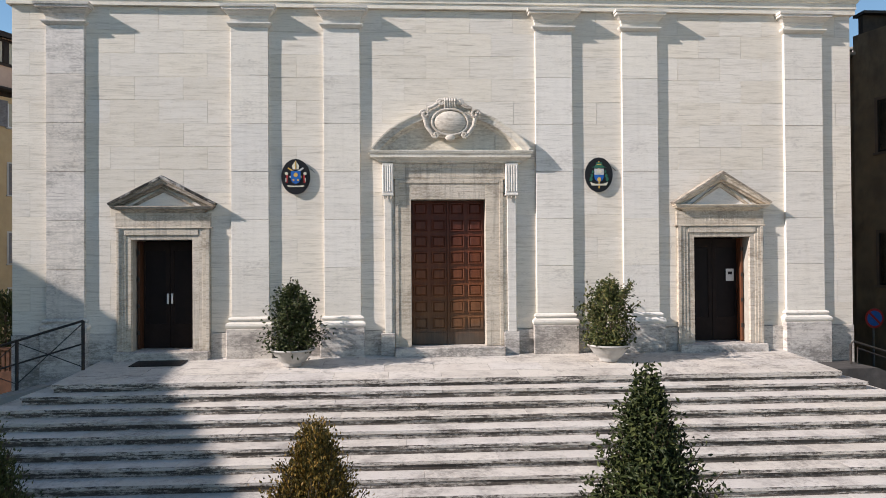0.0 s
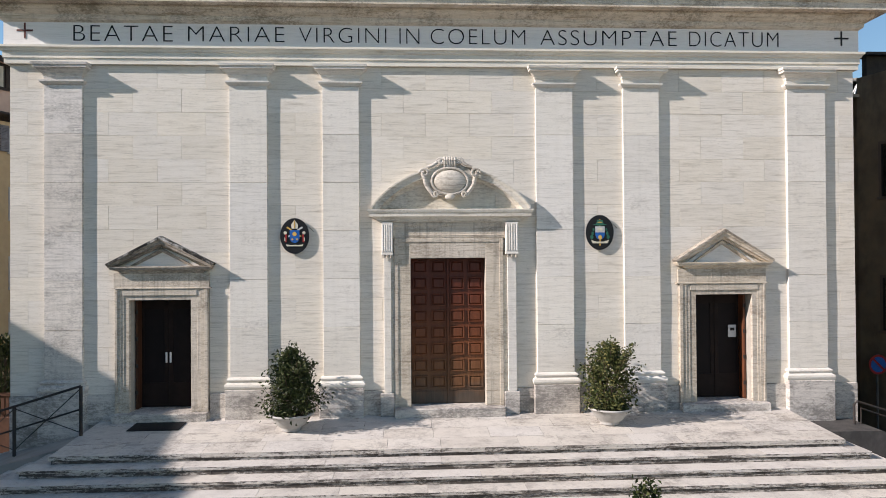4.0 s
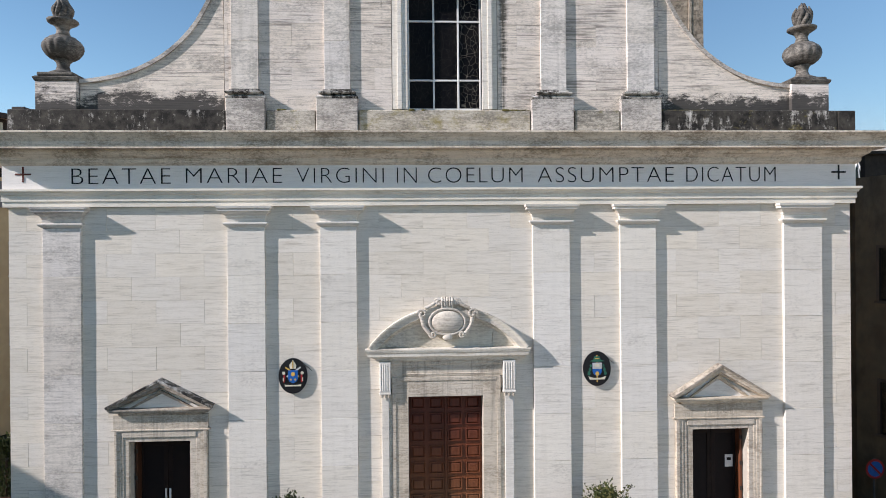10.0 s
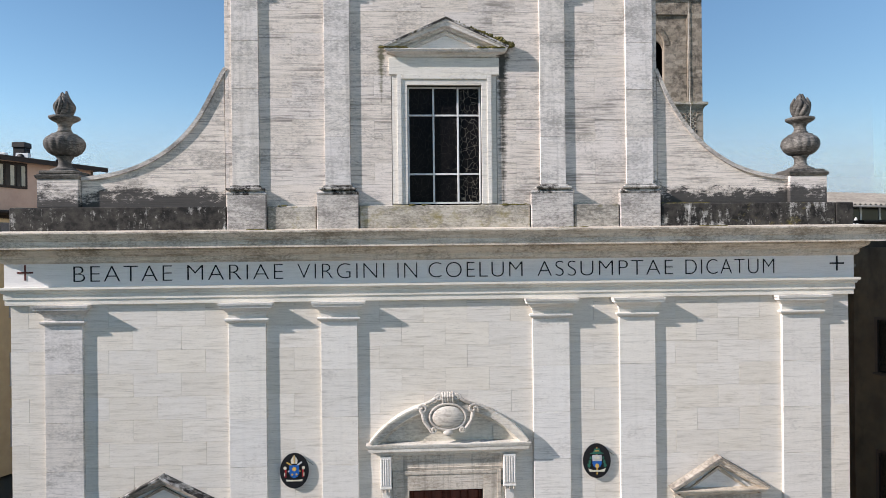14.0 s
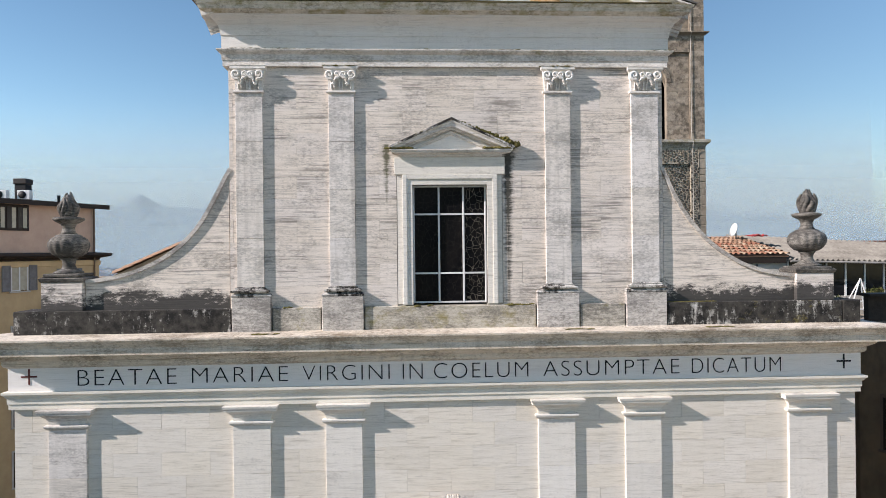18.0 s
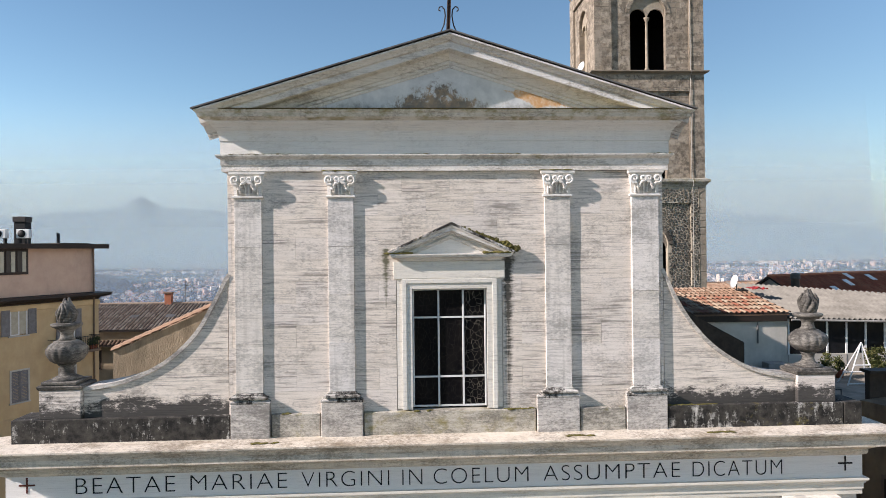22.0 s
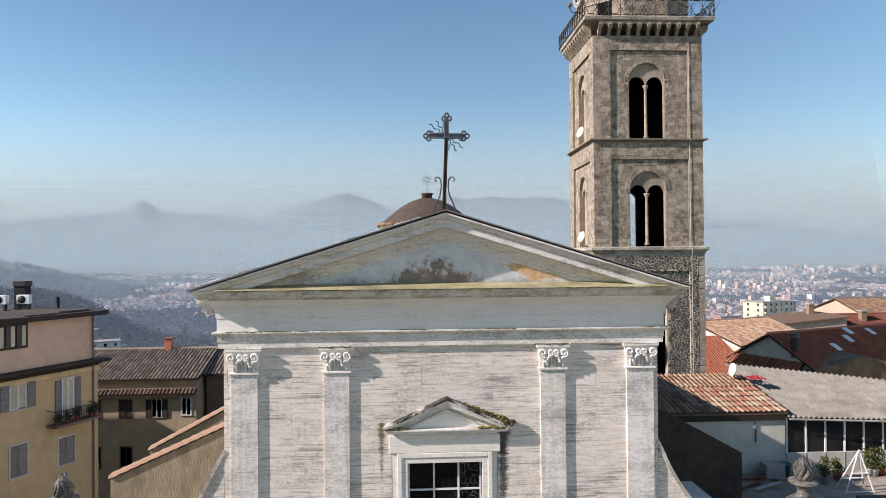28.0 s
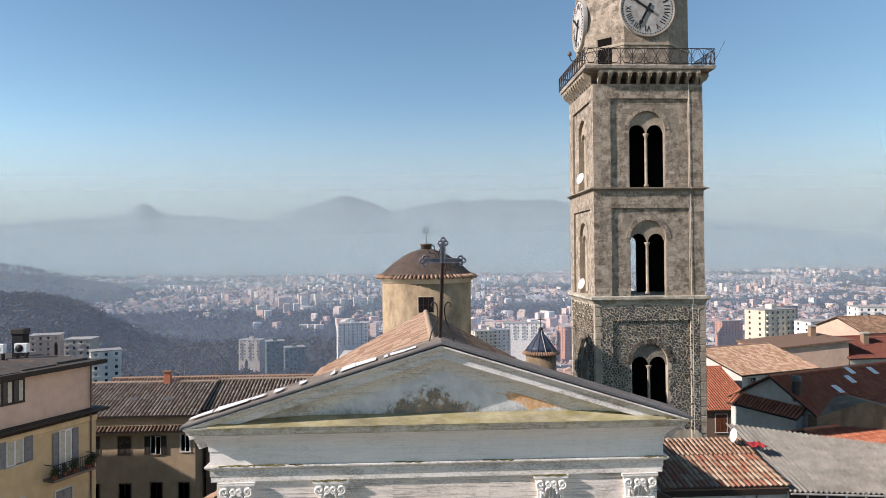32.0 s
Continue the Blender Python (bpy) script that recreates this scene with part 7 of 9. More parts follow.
def coursed(v, f, x0, x1, z0, z1, y, m, skip):
    """Courses of squared stones of uneven length and projection."""
    z = z0
    while z < z1 - 0.05:
        h = min(rg.uniform(0.24, 0.40), z1 - z)
        if z1 - z - h < 0.12:
            h = z1 - z
        x = x0
        while x < x1 - 0.03:
            w = min(rg.uniform(0.35, 1.0), x1 - x)
            if x1 - x - w < 0.15:
                w = x1 - x
            if not any(skip(xx, zz) for xx in (x, x + w / 2, x + w) for zz in (z, z + h)):
                j = lambda: rg.uniform(-0.012, 0.012)
                pg = [(x + j(), z + j()), (x + w + j(), z + j()), (x + w + j(), z + h + j()), (x + j(), z + h + j())]
                add_stone(v, f, pg, y + 0.010, rg.uniform(0.014, 0.028), m, 0.004, rg)
            x += w
        z += h


v, f = [], []
for q in (0, 1):
    fm = facing_matrix(q)
    for z0, z1, top, spr in ((20.75, 28.12, 26.95, 24.80), (28.44, 35.72, 34.72, 32.55)):
        none = lambda x, z: False
        coursed(v, f, TX0, PX0, z0, z1, TY, fm, none)
        coursed(v, f, PX1, TX1, z0, z1, TY, fm, none)
        coursed(v, f, PX0, PX1, top, z1, TY, fm, none)
        rr = (OX1 - OX0) / 2
        inside = lambda x, z: (OX0 - 0.01 < x < OX1 + 0.01 and z < spr) or (x - mid) ** 2 + (z - spr) ** 2 < rr * rr
        coursed(v, f, PX0 + 0.02, OX0 - 0.02, z0, spr, TY + 0.16, fm, inside)
        coursed(v, f, OX1 + 0.02, PX1 - 0.02, z0, spr, TY + 0.16, fm, inside)
        coursed(v, f, PX0 + 0.02, PX1 - 0.02, spr, top - 0.02, TY + 0.16, fm, lambda x, z: (x - mid) ** 2 + (z - spr) ** 2 < (rr + 0.3) ** 2)
        for k in range(17):
            a0, a1 = math.pi * k / 17, math.pi * (k + 0.96) / 17
            pg = [(mid - r * math.cos(a), spr + r * math.sin(a)) for r, a in ((rr + 0.01, a0), (rr + 0.01, a1), (rr + 0.34, a1), (rr + 0.34, a0))]
            add_stone(v, f, pg, TY + 0.165, 0.05, fm, 0.006, rg)
ASH_ST = stone_mat("ashlar_stone_faces", [(0.0, (0.265, 0.216, 0.163)), (0.5, (0.34, 0.283, 0.218)), (1.0, (0.42, 0.356, 0.28))], (0.095, 0.078, 0.06), 2.3, (0.41, 0.35, 0.275))
stones_mesh("ashlar_facing", v, f, ASH_ST, "weathered grey-brown ashlar with uneven joints")
z = 11.0
k = 0
while z < 20.0:
    h = rg.uniform(0.4, 0.75)
    for xx in (TX0 - 0.03, TX1 - 0.5):
        part("quoin", B(xx, xx + (0.55 if k % 2 else 0.42) if xx < 15 else TX1 + 0.03, TY - 0.05, TY + 0.4, z + 0.01, z + h - 0.01, bevel=0.03), TOWER, tower)
    z += h
    k += 1

# corbels, balcony, clock stage
for q in (0, 1, 2, 3):
    n = 11
    for i in range(n):
        x = TX0 + 0.1 + (TW - 0.2) * (i + 0.5) / n
        bm = bmesh.new()
        prism(bm, [(0.0, 35.72), (0.0, 36.62), (-0.62, 36.62), (-0.62, 36.40), (-0.48, 36.15), (-0.2, 35.95)], -0.11, 0.11)
        bm.transform(Matrix(((0, 1, 0, x), (1, 0, 0, TY), (0, 0, 1, 0), (0, 0, 0, 1))))
        part("corbel", turn(bm, q), TOWER, tower)
        if i < n - 1:
            x2 = x + (TW - 0.2) / n
            bm = arch_wall(bmesh.new(), x + 0.11, x2 - 0.11, 36.2, 36.61, x + 0.115, x2 - 0.115, 36.2, 36.24, TY - 0.58, TY - 0.3, 6)
            part("corbel_arch", turn(bm, q), TOWER, tower)
    # railing of interlaced bars
    yr = TY - 0.68
    rl = new("balcony_railing")
    rl.parent = tower
    part("top_rail", turn(rod(bmesh.new(), (TX0 - 0.68, yr, 38.1), (TX1 + 0.68, yr, 38.1), 0.03), q), IRON, rl)
    part("bottom_rail", turn(rod(bmesh.new(), (TX0 - 0.68, yr, 37.05), (TX1 + 0.68, yr, 37.05), 0.025), q), IRON, rl)
    m = 11
    w = (TW + 1.36) / m
    for i in range(m):
        x = TX0 - 0.68 + i * w
        part("rail_post", turn(rod(bmesh.new(), (x, yr, 36.95), (x, yr, 38.15), 0.022, 5), q), IRON, rl)
        bm = tube(bmesh.new(), [(x, yr, 37.58), (x + w * 0.3, yr, 38.05), (x + w * 0.7, yr, 38.05), (x + w, yr, 37.58), (x + w * 0.7, yr, 37.1), (x + w * 0.3, yr, 37.1), (x, yr, 37.58)], 0.028, 4)
        part("rail_lattice", turn(bm, q), IRON, rl)
        bm = tube(bmesh.new(), [(x, yr, 37.1), (x + w * 0.5, yr, 38.05), (x + w, yr, 37.1)], 0.022, 4)
        part("rail_chevron", turn(bm, q), IRON, rl)
part("aerial", rod(bmesh.new(), (TX1 + 0.65, TY - 0.6, 37.2), (TX1 + 1.35, TY - 0.8, 38.6), 0.015, 5), IRON, tower)
lm = new("balcony_lamp")
lm.parent = tower
part("arm", tube(bmesh.new(), [(TX0 - 0.7, TY - 0.4, 37.3), (TX0 - 1.3, TY - 0.5, 37.2), (TX0 - 1.6, TY - 0.5, 37.25), (TX0 - 1.72, TY - 0.5, 37.55)], 0.035, 6), IRON, lm)
part("head", lathe(bmesh.new(), [(0.03, 0.0), (0.14, 0.05), (0.16, 0.2), (0.1, 0.32), (0.02, 0.34)], TX0 - 1.72, TY - 0.5, 37.55, 12), LEAD, lm)
part("balcony", moulding(bmesh.new(), TX0, TX1, TY, TY + TW, [(0.55, 36.62), (0.70, 36.70), (0.74, 36.90), (0.70, 36.95)]), HOOD_S, tower, "dark mossy balcony slab")
OC, AP8 = (16.15, TY + TW / 2), 3.85
oct_ = []
for k in range(8):
    a = radians(22.5 + 45 * k)
    oct_.append((OC[0] + AP8 / math.cos(radians(22.5)) * math.cos(a), OC[1] + AP8 / math.cos(radians(22.5)) * math.sin(a)))
bm = bmesh.new()
lo, hi = [bm.verts.new((x, y, 36.9)) for x, y in oct_], [bm.verts.new((x, y, 45.5)) for x, y in oct_]
for k in range(8):
    bm.faces.new((lo[k], lo[(k + 1) % 8], hi[(k + 1) % 8], hi[k]))
bm.faces.new(hi)
part("clock_stage", bm, ASHLAR, tower, "eight-sided clock stage of weathered ashlar")
bm = bmesh.new()
lo = [bm.verts.new((OC[0] + (x - OC[0]) * 1.02, OC[1] + (y - OC[1]) * 1.02, z)) for z in (38.55, 38.75) for x, y in oct_]
for k in range(8):
    bm.faces.new((lo[k], lo[(k + 1) % 8], lo[8 + (k + 1) % 8], lo[8 + k]))
bm.faces.new(lo[:8][::-1])
bm.faces.new(lo[8:])
part("stage_band", bm, TOWER, tower)
part("roof_cap", lathe(bmesh.new(), [(4.4, 45.5), (4.2, 45.9), (3.0, 47.6), (0.2, 50.0)], *OC, 0, 8), TILE_D, tower)
v, f = [], []
half = AP8 * math.tan(radians(22.5))
for k in (0, 1, 2):
    om = Matrix.Translation((OC[0], OC[1], 0)) @ Matrix.Rotation(radians(-45 * k), 4, "Z")
    coursed(v, f, -half, half, 36.95, 45.4, -AP8, om, (lambda x, z: -0.6 < x < 0.6 and 36.9 < z < 39.4) if k == 1 else (lambda x, z: x * x + (z - 41.07) ** 2 < 1.7 ** 2))
stones_mesh("stage_facing", v, f, ASH_ST, "weathered ashlar of the clock stage")
# hatch in the slanting face: a black box in place of its unlit opening
hm = Matrix.Translation((OC[0], OC[1], 0)) @ Matrix.Rotation(radians(-45), 4, "Z")
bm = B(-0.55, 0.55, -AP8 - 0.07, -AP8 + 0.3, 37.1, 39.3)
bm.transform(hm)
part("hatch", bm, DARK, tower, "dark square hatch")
CLOCK = mottled("clock_stone", (0.44, 0.425, 0.40), (0.31, 0.30, 0.28), 3.0, 0.8, (0.19, 0.18, 0.165), 0.7)


def clock(m):
    c = new("clock")
    c.parent = tower
    c.matrix_basis = m
    bm = bmesh.new()
    prism(bm, [(2.0 * math.cos(a), 2.0 * math.sin(a)) for a in [2 * math.pi * k / 48 for k in range(48)]], -0.16, 0.1)
    part("dial", bm, CLOCK, c, "pale stone dial")
    bm = bmesh.new()
    tube(bm, [(1.94 * math.cos(a), -0.16, 1.94 * math.sin(a)) for a in [2 * math.pi * k / 48 for k in range(49)]], 0.06, 6)
    part("dial_rim", bm, TOWER, c)
    for k in range(60):
        a = 2 * math.pi * k / 60
        x, z = 1.78 * math.sin(a), 1.78 * math.cos(a)
        part("minute_dot", B(x - 0.035, x + 0.035, -0.172, -0.16, z - 0.035, z + 0.035), LETTER, c)
    for k, s in enumerate(("XII", "I", "II", "III", "IIII", "V", "VI", "VII", "VIII", "IX", "X", "XI")):
        w = 0.075 * len(s) + 0.05
        ob = lettering(s, -w, w, -0.20, 0.20, 0.0, LETTER, c, "numeral", 0.0, 0.008)
        a = 2 * math.pi * k / 12
        ob.matrix_basis = Matrix.Translation((1.40 * math.sin(a), -0.172, 1.40 * math.cos(a))) @ Matrix.Rotation(a, 4, "Y")
    for name, a, ln, w in (("hour_hand", radians(208), 1.35, 0.09), ("minute_hand", radians(304), 1.5, 0.08)):
        bm = bmesh.new()
        prism(bm, [(-w, -0.45), (w, -0.45), (w * 0.8, ln * 0.7), (w * 1.6, ln * 0.78), (0, ln), (-w * 1.6, ln * 0.78), (-w * 0.8, ln * 0.7)], -0.02, 0.02)
        bm.transform(Matrix.Translation((0, -0.22 if name[0] == "h" else -0.27, 0)) @ Matrix.Rotation(a, 4, "Y"))
        part(name, bm, LETTER, c)


clock(Matrix.Translation((OC[0] + 0.05, OC[1] - AP8 - 0.02, 41.07)))
clock(Matrix.Translation((OC[0] - AP8 - 0.02, OC[1], 41.07)) @ Matrix.Rotation(radians(-90), 4, "Z"))
for z in (29.3, 21.5):
    dsh = part("dish", lathe(bmesh.new(), [(0.02, 0.0), (0.25, 0.02), (0.42, 0.08), (0.44, 0.1), (0.2, 0.06), (0.02, 0.05)], 0, 0, 0, 20), WHITE, tower, "small white antenna dish")
    dsh.matrix_basis = Matrix.Translation((TX0 - 0.25, TY + 2.8, z)) @ Matrix.Rotation(radians(-70), 4, "Y") @ Matrix.Rotation(radians(20), 4, "X")
# lightning cable down the corner pier
part("cable", tube(bmesh.new(), [(TX1 - 1.02, TY - 0.06, 36.6), (TX1 - 1.0, TY - 0.07, 28.5), (TX1 - 1.0, TY - 0.36, 28.3), (TX1 - 1.0, TY - 0.08, 28.1), (TX1 - 0.98, TY - 0.08, 20.8), (TX1 - 0.98, TY - 0.36, 20.5), (TX1 - 0.97, TY - 0.2, 19.9), (TX1 - 0.95, TY - 0.2, 11.0)], 0.02, 5), PALE_PL, tower, "pale lightning cable")
# the plan of the tower is a little shallower than wide
tower.matrix_basis = Matrix.Translation((0, TY, 0)) @ Matrix.Diagonal((1.0, 0.87, 1.0, 1.0)) @ Matrix.Translation((0, -TY, 0))
# ---- houses round the church ----
GLASS = mottled("window_glass", (0.010, 0.011, 0.013), (0.018, 0.019, 0.021), 2.0, 0.15, spec=0.35)
CURTAIN = mottled("cream_curtain", (0.50, 0.46, 0.36), (0.40, 0.36, 0.27), 3.0, 0.9)


def on_wall(origin, along, z=0.0):
    """A frame whose x runs along a wall, y into it, z up."""
    d = Vector((along[0], along[1], 0)).normalized()
    n = Vector((-d.y, d.x, 0))
    m = Matrix(((d.x, n.x, 0, origin[0]), (d.y, n.y, 0, origin[1]), (0, 0, 1, z), (0, 0, 0, 1)))
    return m


def louvred(a, b, z0, z1, yf, yb, stile=0.07, rail=0.10):
    """One shutter leaf: stiles and rails round a field of slanting slats."""
    rows = [(z0, 0.0), (z0 + rail, 0.0)]
    mid = (z0 + z1) / 2
    for lo, hi in ((z0 + rail, mid - 0.05), (mid + 0.05, z1 - rail)):
        n = max(2, int((hi - lo) / 0.09))
        for k in range(n):
            z = lo + (hi - lo) * k / n
            rows += [(z + 0.002, 0.004), (z + (hi - lo) / n - 0.004, 0.034)]
        rows += [(hi, 0.0), (hi + rail, 0.0)]
    bm = bmesh.new()
    grid = [[bm.verts.new((x, yf + d * saw, z)) for x, saw in ((a, 0), (a + stile, 0), (a + stile, 1), (b - stile, 1), (b - stile, 0), (b, 0))] for z, d in rows]
    for p, q in zip(grid, grid[1:]):
        for k in range(5):
            bm.faces.new((p[k], p[k + 1], q[k + 1], q[k]))
    edge = grid[0] + [g[-1] for g in grid[1:-1]] + grid[-1][::-1] + [g[0] for g in grid[-2:0:-1]]
    back = [bm.verts.new((v.co.x, yb, v.co.z)) for v in edge]
    for k in range(len(edge)):
        m = (k + 1) % len(edge)
        bm.faces.new((edge[k], back[k], back[m], edge[m]))
    bmesh.ops.remove_doubles(bm, verts=bm.verts[:], dist=1e-5)
    bmesh.ops.recalc_face_normals(bm, faces=bm.faces[:])
    return bm


def wall_window(parent, m, x0, x1, z0, z1, kind="shut", frame_mat=None, shutter=None, lab=""):
    """A window set in a wall: frame and panes, with louvred shutters shut, open or none."""
    w = new("window")
    w.parent = parent
    sh = shutter or SHUTTER
    fm = frame_mat or PALE_PL
    def P(name, bm, mat, par=w, label=""):
        bm.transform(m)
        return part(name, bm, mat, par, label)
    bm = bmesh.new()
    for q in ((x0 - 0.1, x0, z0 - 0.1, z1 + 0.1), (x1, x1 + 0.1, z0 - 0.1, z1 + 0.1), (x0, x1, z1, z1 + 0.1)):
        box(bm, q[0], q[1], -0.04, 0.06, q[2], q[3])
    P("surround", bm, fm)
    P("window_sill", B(x0 - 0.14, x1 + 0.14, -0.10, 0.06, z0 - 0.1, z0 - 0.02, bevel=0.01), fm)
    if kind == "shut":
        mid = (x0 + x1) / 2
        for a, b in ((x0 + 0.01, mid - 0.01), (mid + 0.01, x1 - 0.01)):
            bm = louvred(a, b, z0, z1, -0.03, 0.02)
            P("shutter", bm, sh)
    else:
        P("pane", B(x0, x1, 0.0, 0.02, z0, z1), GLASS)
        if kind == "curtain":
            P("curtain", B(x0 + 0.05, x1 - 0.05, -0.012, -0.002, z0 + 0.06, z1 - 0.06), CURTAIN)
        mid = (x0 + x1) / 2
        bm = bmesh.new()
        for a, b in ((x0, x0 + 0.06), (mid - 0.04, mid + 0.04), (x1 - 0.06, x1)):
            box(bm, a, b, -0.035, -0.013, z0, z1)
        box(bm, x0 + 0.06, mid - 0.04, -0.03, -0.013, z0, z0 + 0.06)
        box(bm, mid + 0.04, x1 - 0.06, -0.03, -0.013, z1 - 0.06, z1)
        P("window_frame", bm, WHITE if kind != "dark" else SHUTTER_D)
        if kind in ("curtain", "open"):
            ww = (x1 - x0) / 2
            for a in (x0 - ww - 0.05, x1 + 0.05):
                bm = louvred(a, a + ww, z0, z1, -0.10, -0.045)
                P("shutter", bm, sh)
    return w


# ochre corner house
hl = thing("ochre_house", "tall ochre plastered house with grey shutters and flat roof", "house")
A = (-23.3, 31.0)
UL = (-0.42, -0.907)
ML = on_wall((A[0] + UL[0] * 24, A[1] + UL[1] * 24), (-UL[0], -UL[1]))


def sx(s):
    return 24 - s


def LP(name, bm, mat, parent=hl, label=""):
    bm.transform(ML)
    return part(name, bm, mat, parent, label)


LP("wall", B(sx(24), sx(0.0), 0.0, 16.0, -3.4, 12.9), OCHRE, hl, "ochre plaster wall")
LP("attic_wall", B(sx(24), sx(0.25), 0.1, 16.0, 13.1, 16.3), PINK, hl, "pale pink upper storey")
LP("eave", moulding(bmesh.new(), sx(24), sx(0.0), 0.0, 16.0, [(0.0, 12.6), (0.1, 12.75), (0.55, 12.86), (0.62, 12.95), (0.6, 13.08), (0.0, 13.14)]), SHUTTER_D, hl, "dark brown projecting eave")
LP("cornice_band", moulding(bmesh.new(), sx(24), sx(0.0), 0.0, 16.0, [(0.0, 12.2), (0.06, 12.25), (0.08, 12.5), (0.02, 12.58)]), OCHRE, hl)
LP("roof_slab", B(sx(24), sx(-0.5), -0.45, 16.4, 16.3, 16.46, bevel=0.02), ROOF_BIT, hl, "flat bitumen roof with worn edge")
LP("fascia", B(sx(24), sx(-0.52), -0.485, -0.452, 16.2, 16.52), SHUTTER_D, hl, "blackened roof edge board")
for k in range(9):
    LP("roof_sheet", B(sx(24 - k * 2.7), sx(24 - (k + 1) * 2.7 + 0.3), 0.2 + 0.3 * (k % 3), 6.0 + (k % 2), 16.46, 16.50 + 0.05 * (k % 3)), ROOF_BIT, hl)
wl = part("veranda_window", B(sx(10.5), sx(5.2), 0.02, 0.14, 14.55, 16.2), SHUTTER_D, hl, "dark timber ribbon window")
wl.data.transform(ML)
for k in range(7):
    a = 5.35 + 0.72 * k
    LP("pane", B(sx(a + 0.6), sx(a), -0.02, 0.015, 14.7, 16.05), GLASS, wl)
    LP("curtain", B(sx(a + 0.28), sx(a + 0.03), -0.03, -0.022, 14.72, 16.0), CURTAIN, wl)
wall_window(hl, ML, sx(6.45), sx(5.35), 10.72, 12.35, "curtain")
wall_window(hl, ML, sx(2.85), sx(1.95), 9.35, 12.05, "curtain")
wall_window(hl, ML, sx(9.6), sx(8.5), 10.72, 12.35, "curtain")
wall_window(hl, ML, sx(3.1), sx(1.9), 6.3, 8.1, "shut")
wall_window(hl, ML, sx(6.4), sx(5.3), 6.5, 8.45, "shut")
wall_window(hl, ML, sx(9.4), sx(8.3), 6.5, 8.45, "shut")
for s in (1.9, 5.3, 8.6):
    wall_window(hl, ML, sx(s + 1.1), sx(s), 2.2, 4.1, "shut")
    wall_window(hl, ML, sx(s + 1.1), sx(s), -1.6, 0.6, "dark")
bal = new("balcony")
bal.parent = hl
LP("slab", B(sx(4.0), sx(0.7), -1.0, 0.0, 9.05, 9.22, bevel=0.02), BROWN_PL, bal)
for k in range(24):
    x = sx(3.9) + k * 0.135
    LP("baluster", B(x, x + 0.02, -0.97, -0.95, 9.22, 10.15), IRON, bal)
LP("rail", B(sx(3.95), sx(0.75), -0.985, -0.935, 10.15, 10.19), IRON, bal)
for x in (sx(3.95), sx(0.79)):
    LP("side_rail", B(x, x + 0.04, -0.93, 0.0, 10.13, 10.17), IRON, bal)
rg = random.Random(31)
for s in (3.75, 3.0, 2.3, 1.2, 0.9):
    pt = thing("balcony_plant", "small green plant in a pot on the balcony", "potted plant", "balcony plants")
    c = ML @ Vector((sx(s), -0.75, 9.22))
    part("pot", lathe(bmesh.new(), [(0.11, 0.0), (0.16, 0.26), (0.17, 0.28)], c.x, c.y, c.z, 12), TILE_R, pt)
    bm = bmesh.new()
    shrub(bm, c + Vector((0, 0, 0.28)), rg.uniform(0.4, 0.75), [0.15, 0.3, 0.3, 0.15], 480, 0.1, rg)
    part("foliage", bm, LEAF, pt)
LP("downpipe", rod(bmesh.new(), (sx(0.45), -0.08, -3.0), (sx(0.45), -0.08, 16.2), 0.06, 8), BROWN_PL, hl)
LP("string_band", B(sx(24), sx(0.0), -0.04, -0.001, 5.3, 5.55), OCHRE, hl)
for cx, cy, w in ((-28.75, 31.6, 0.9), (-30.2, 31.3, 0.9)):
    ac = thing("air_conditioner", "white air conditioning unit on the flat roof", "air conditioner", "roof units")
    part("case", B(cx - w / 2, cx + w / 2, cy - 0.2, cy + 0.2, 17.0, 17.66, bevel=0.03), WHITE, ac)
    part("grille", lathe(bmesh.new(), [(0.27, 0.0), (0.27, 0.02), (0.05, 0.03)], 0, 0, 0, 20), LETTER, ac).matrix_basis = Matrix.Translation((cx - 0.08, cy - 0.205, 17.33)) @ Matrix.Rotation(radians(90), 4, "X")
    for x in (cx - 0.3, cx + 0.3):
        part("foot", B(x - 0.05, x + 0.05, cy - 0.15, cy + 0.15, 16.46, 17.0), IRON, ac)
ch = thing("chimney", "black metal chimney on the flat roof", "chimney")
part("flue", B(-29.95, -29.15, 32.4, 33.2, 16.46, 18.2, bevel=0.02), LETTER, ch)
part("cowl", B(-30.02, -29.08, 32.33, 33.27, 18.21, 18.62, bevel=0.04), IRON, ch)
ch = thing("vent_pipe", "thin black vent pipe on the roof", "chimney")
part("pipe", rod(bmesh.new(), (-27.1, 33.0, 16.46), (-27.1, 33.0, 17.4), 0.11, 10), LETTER, ch)


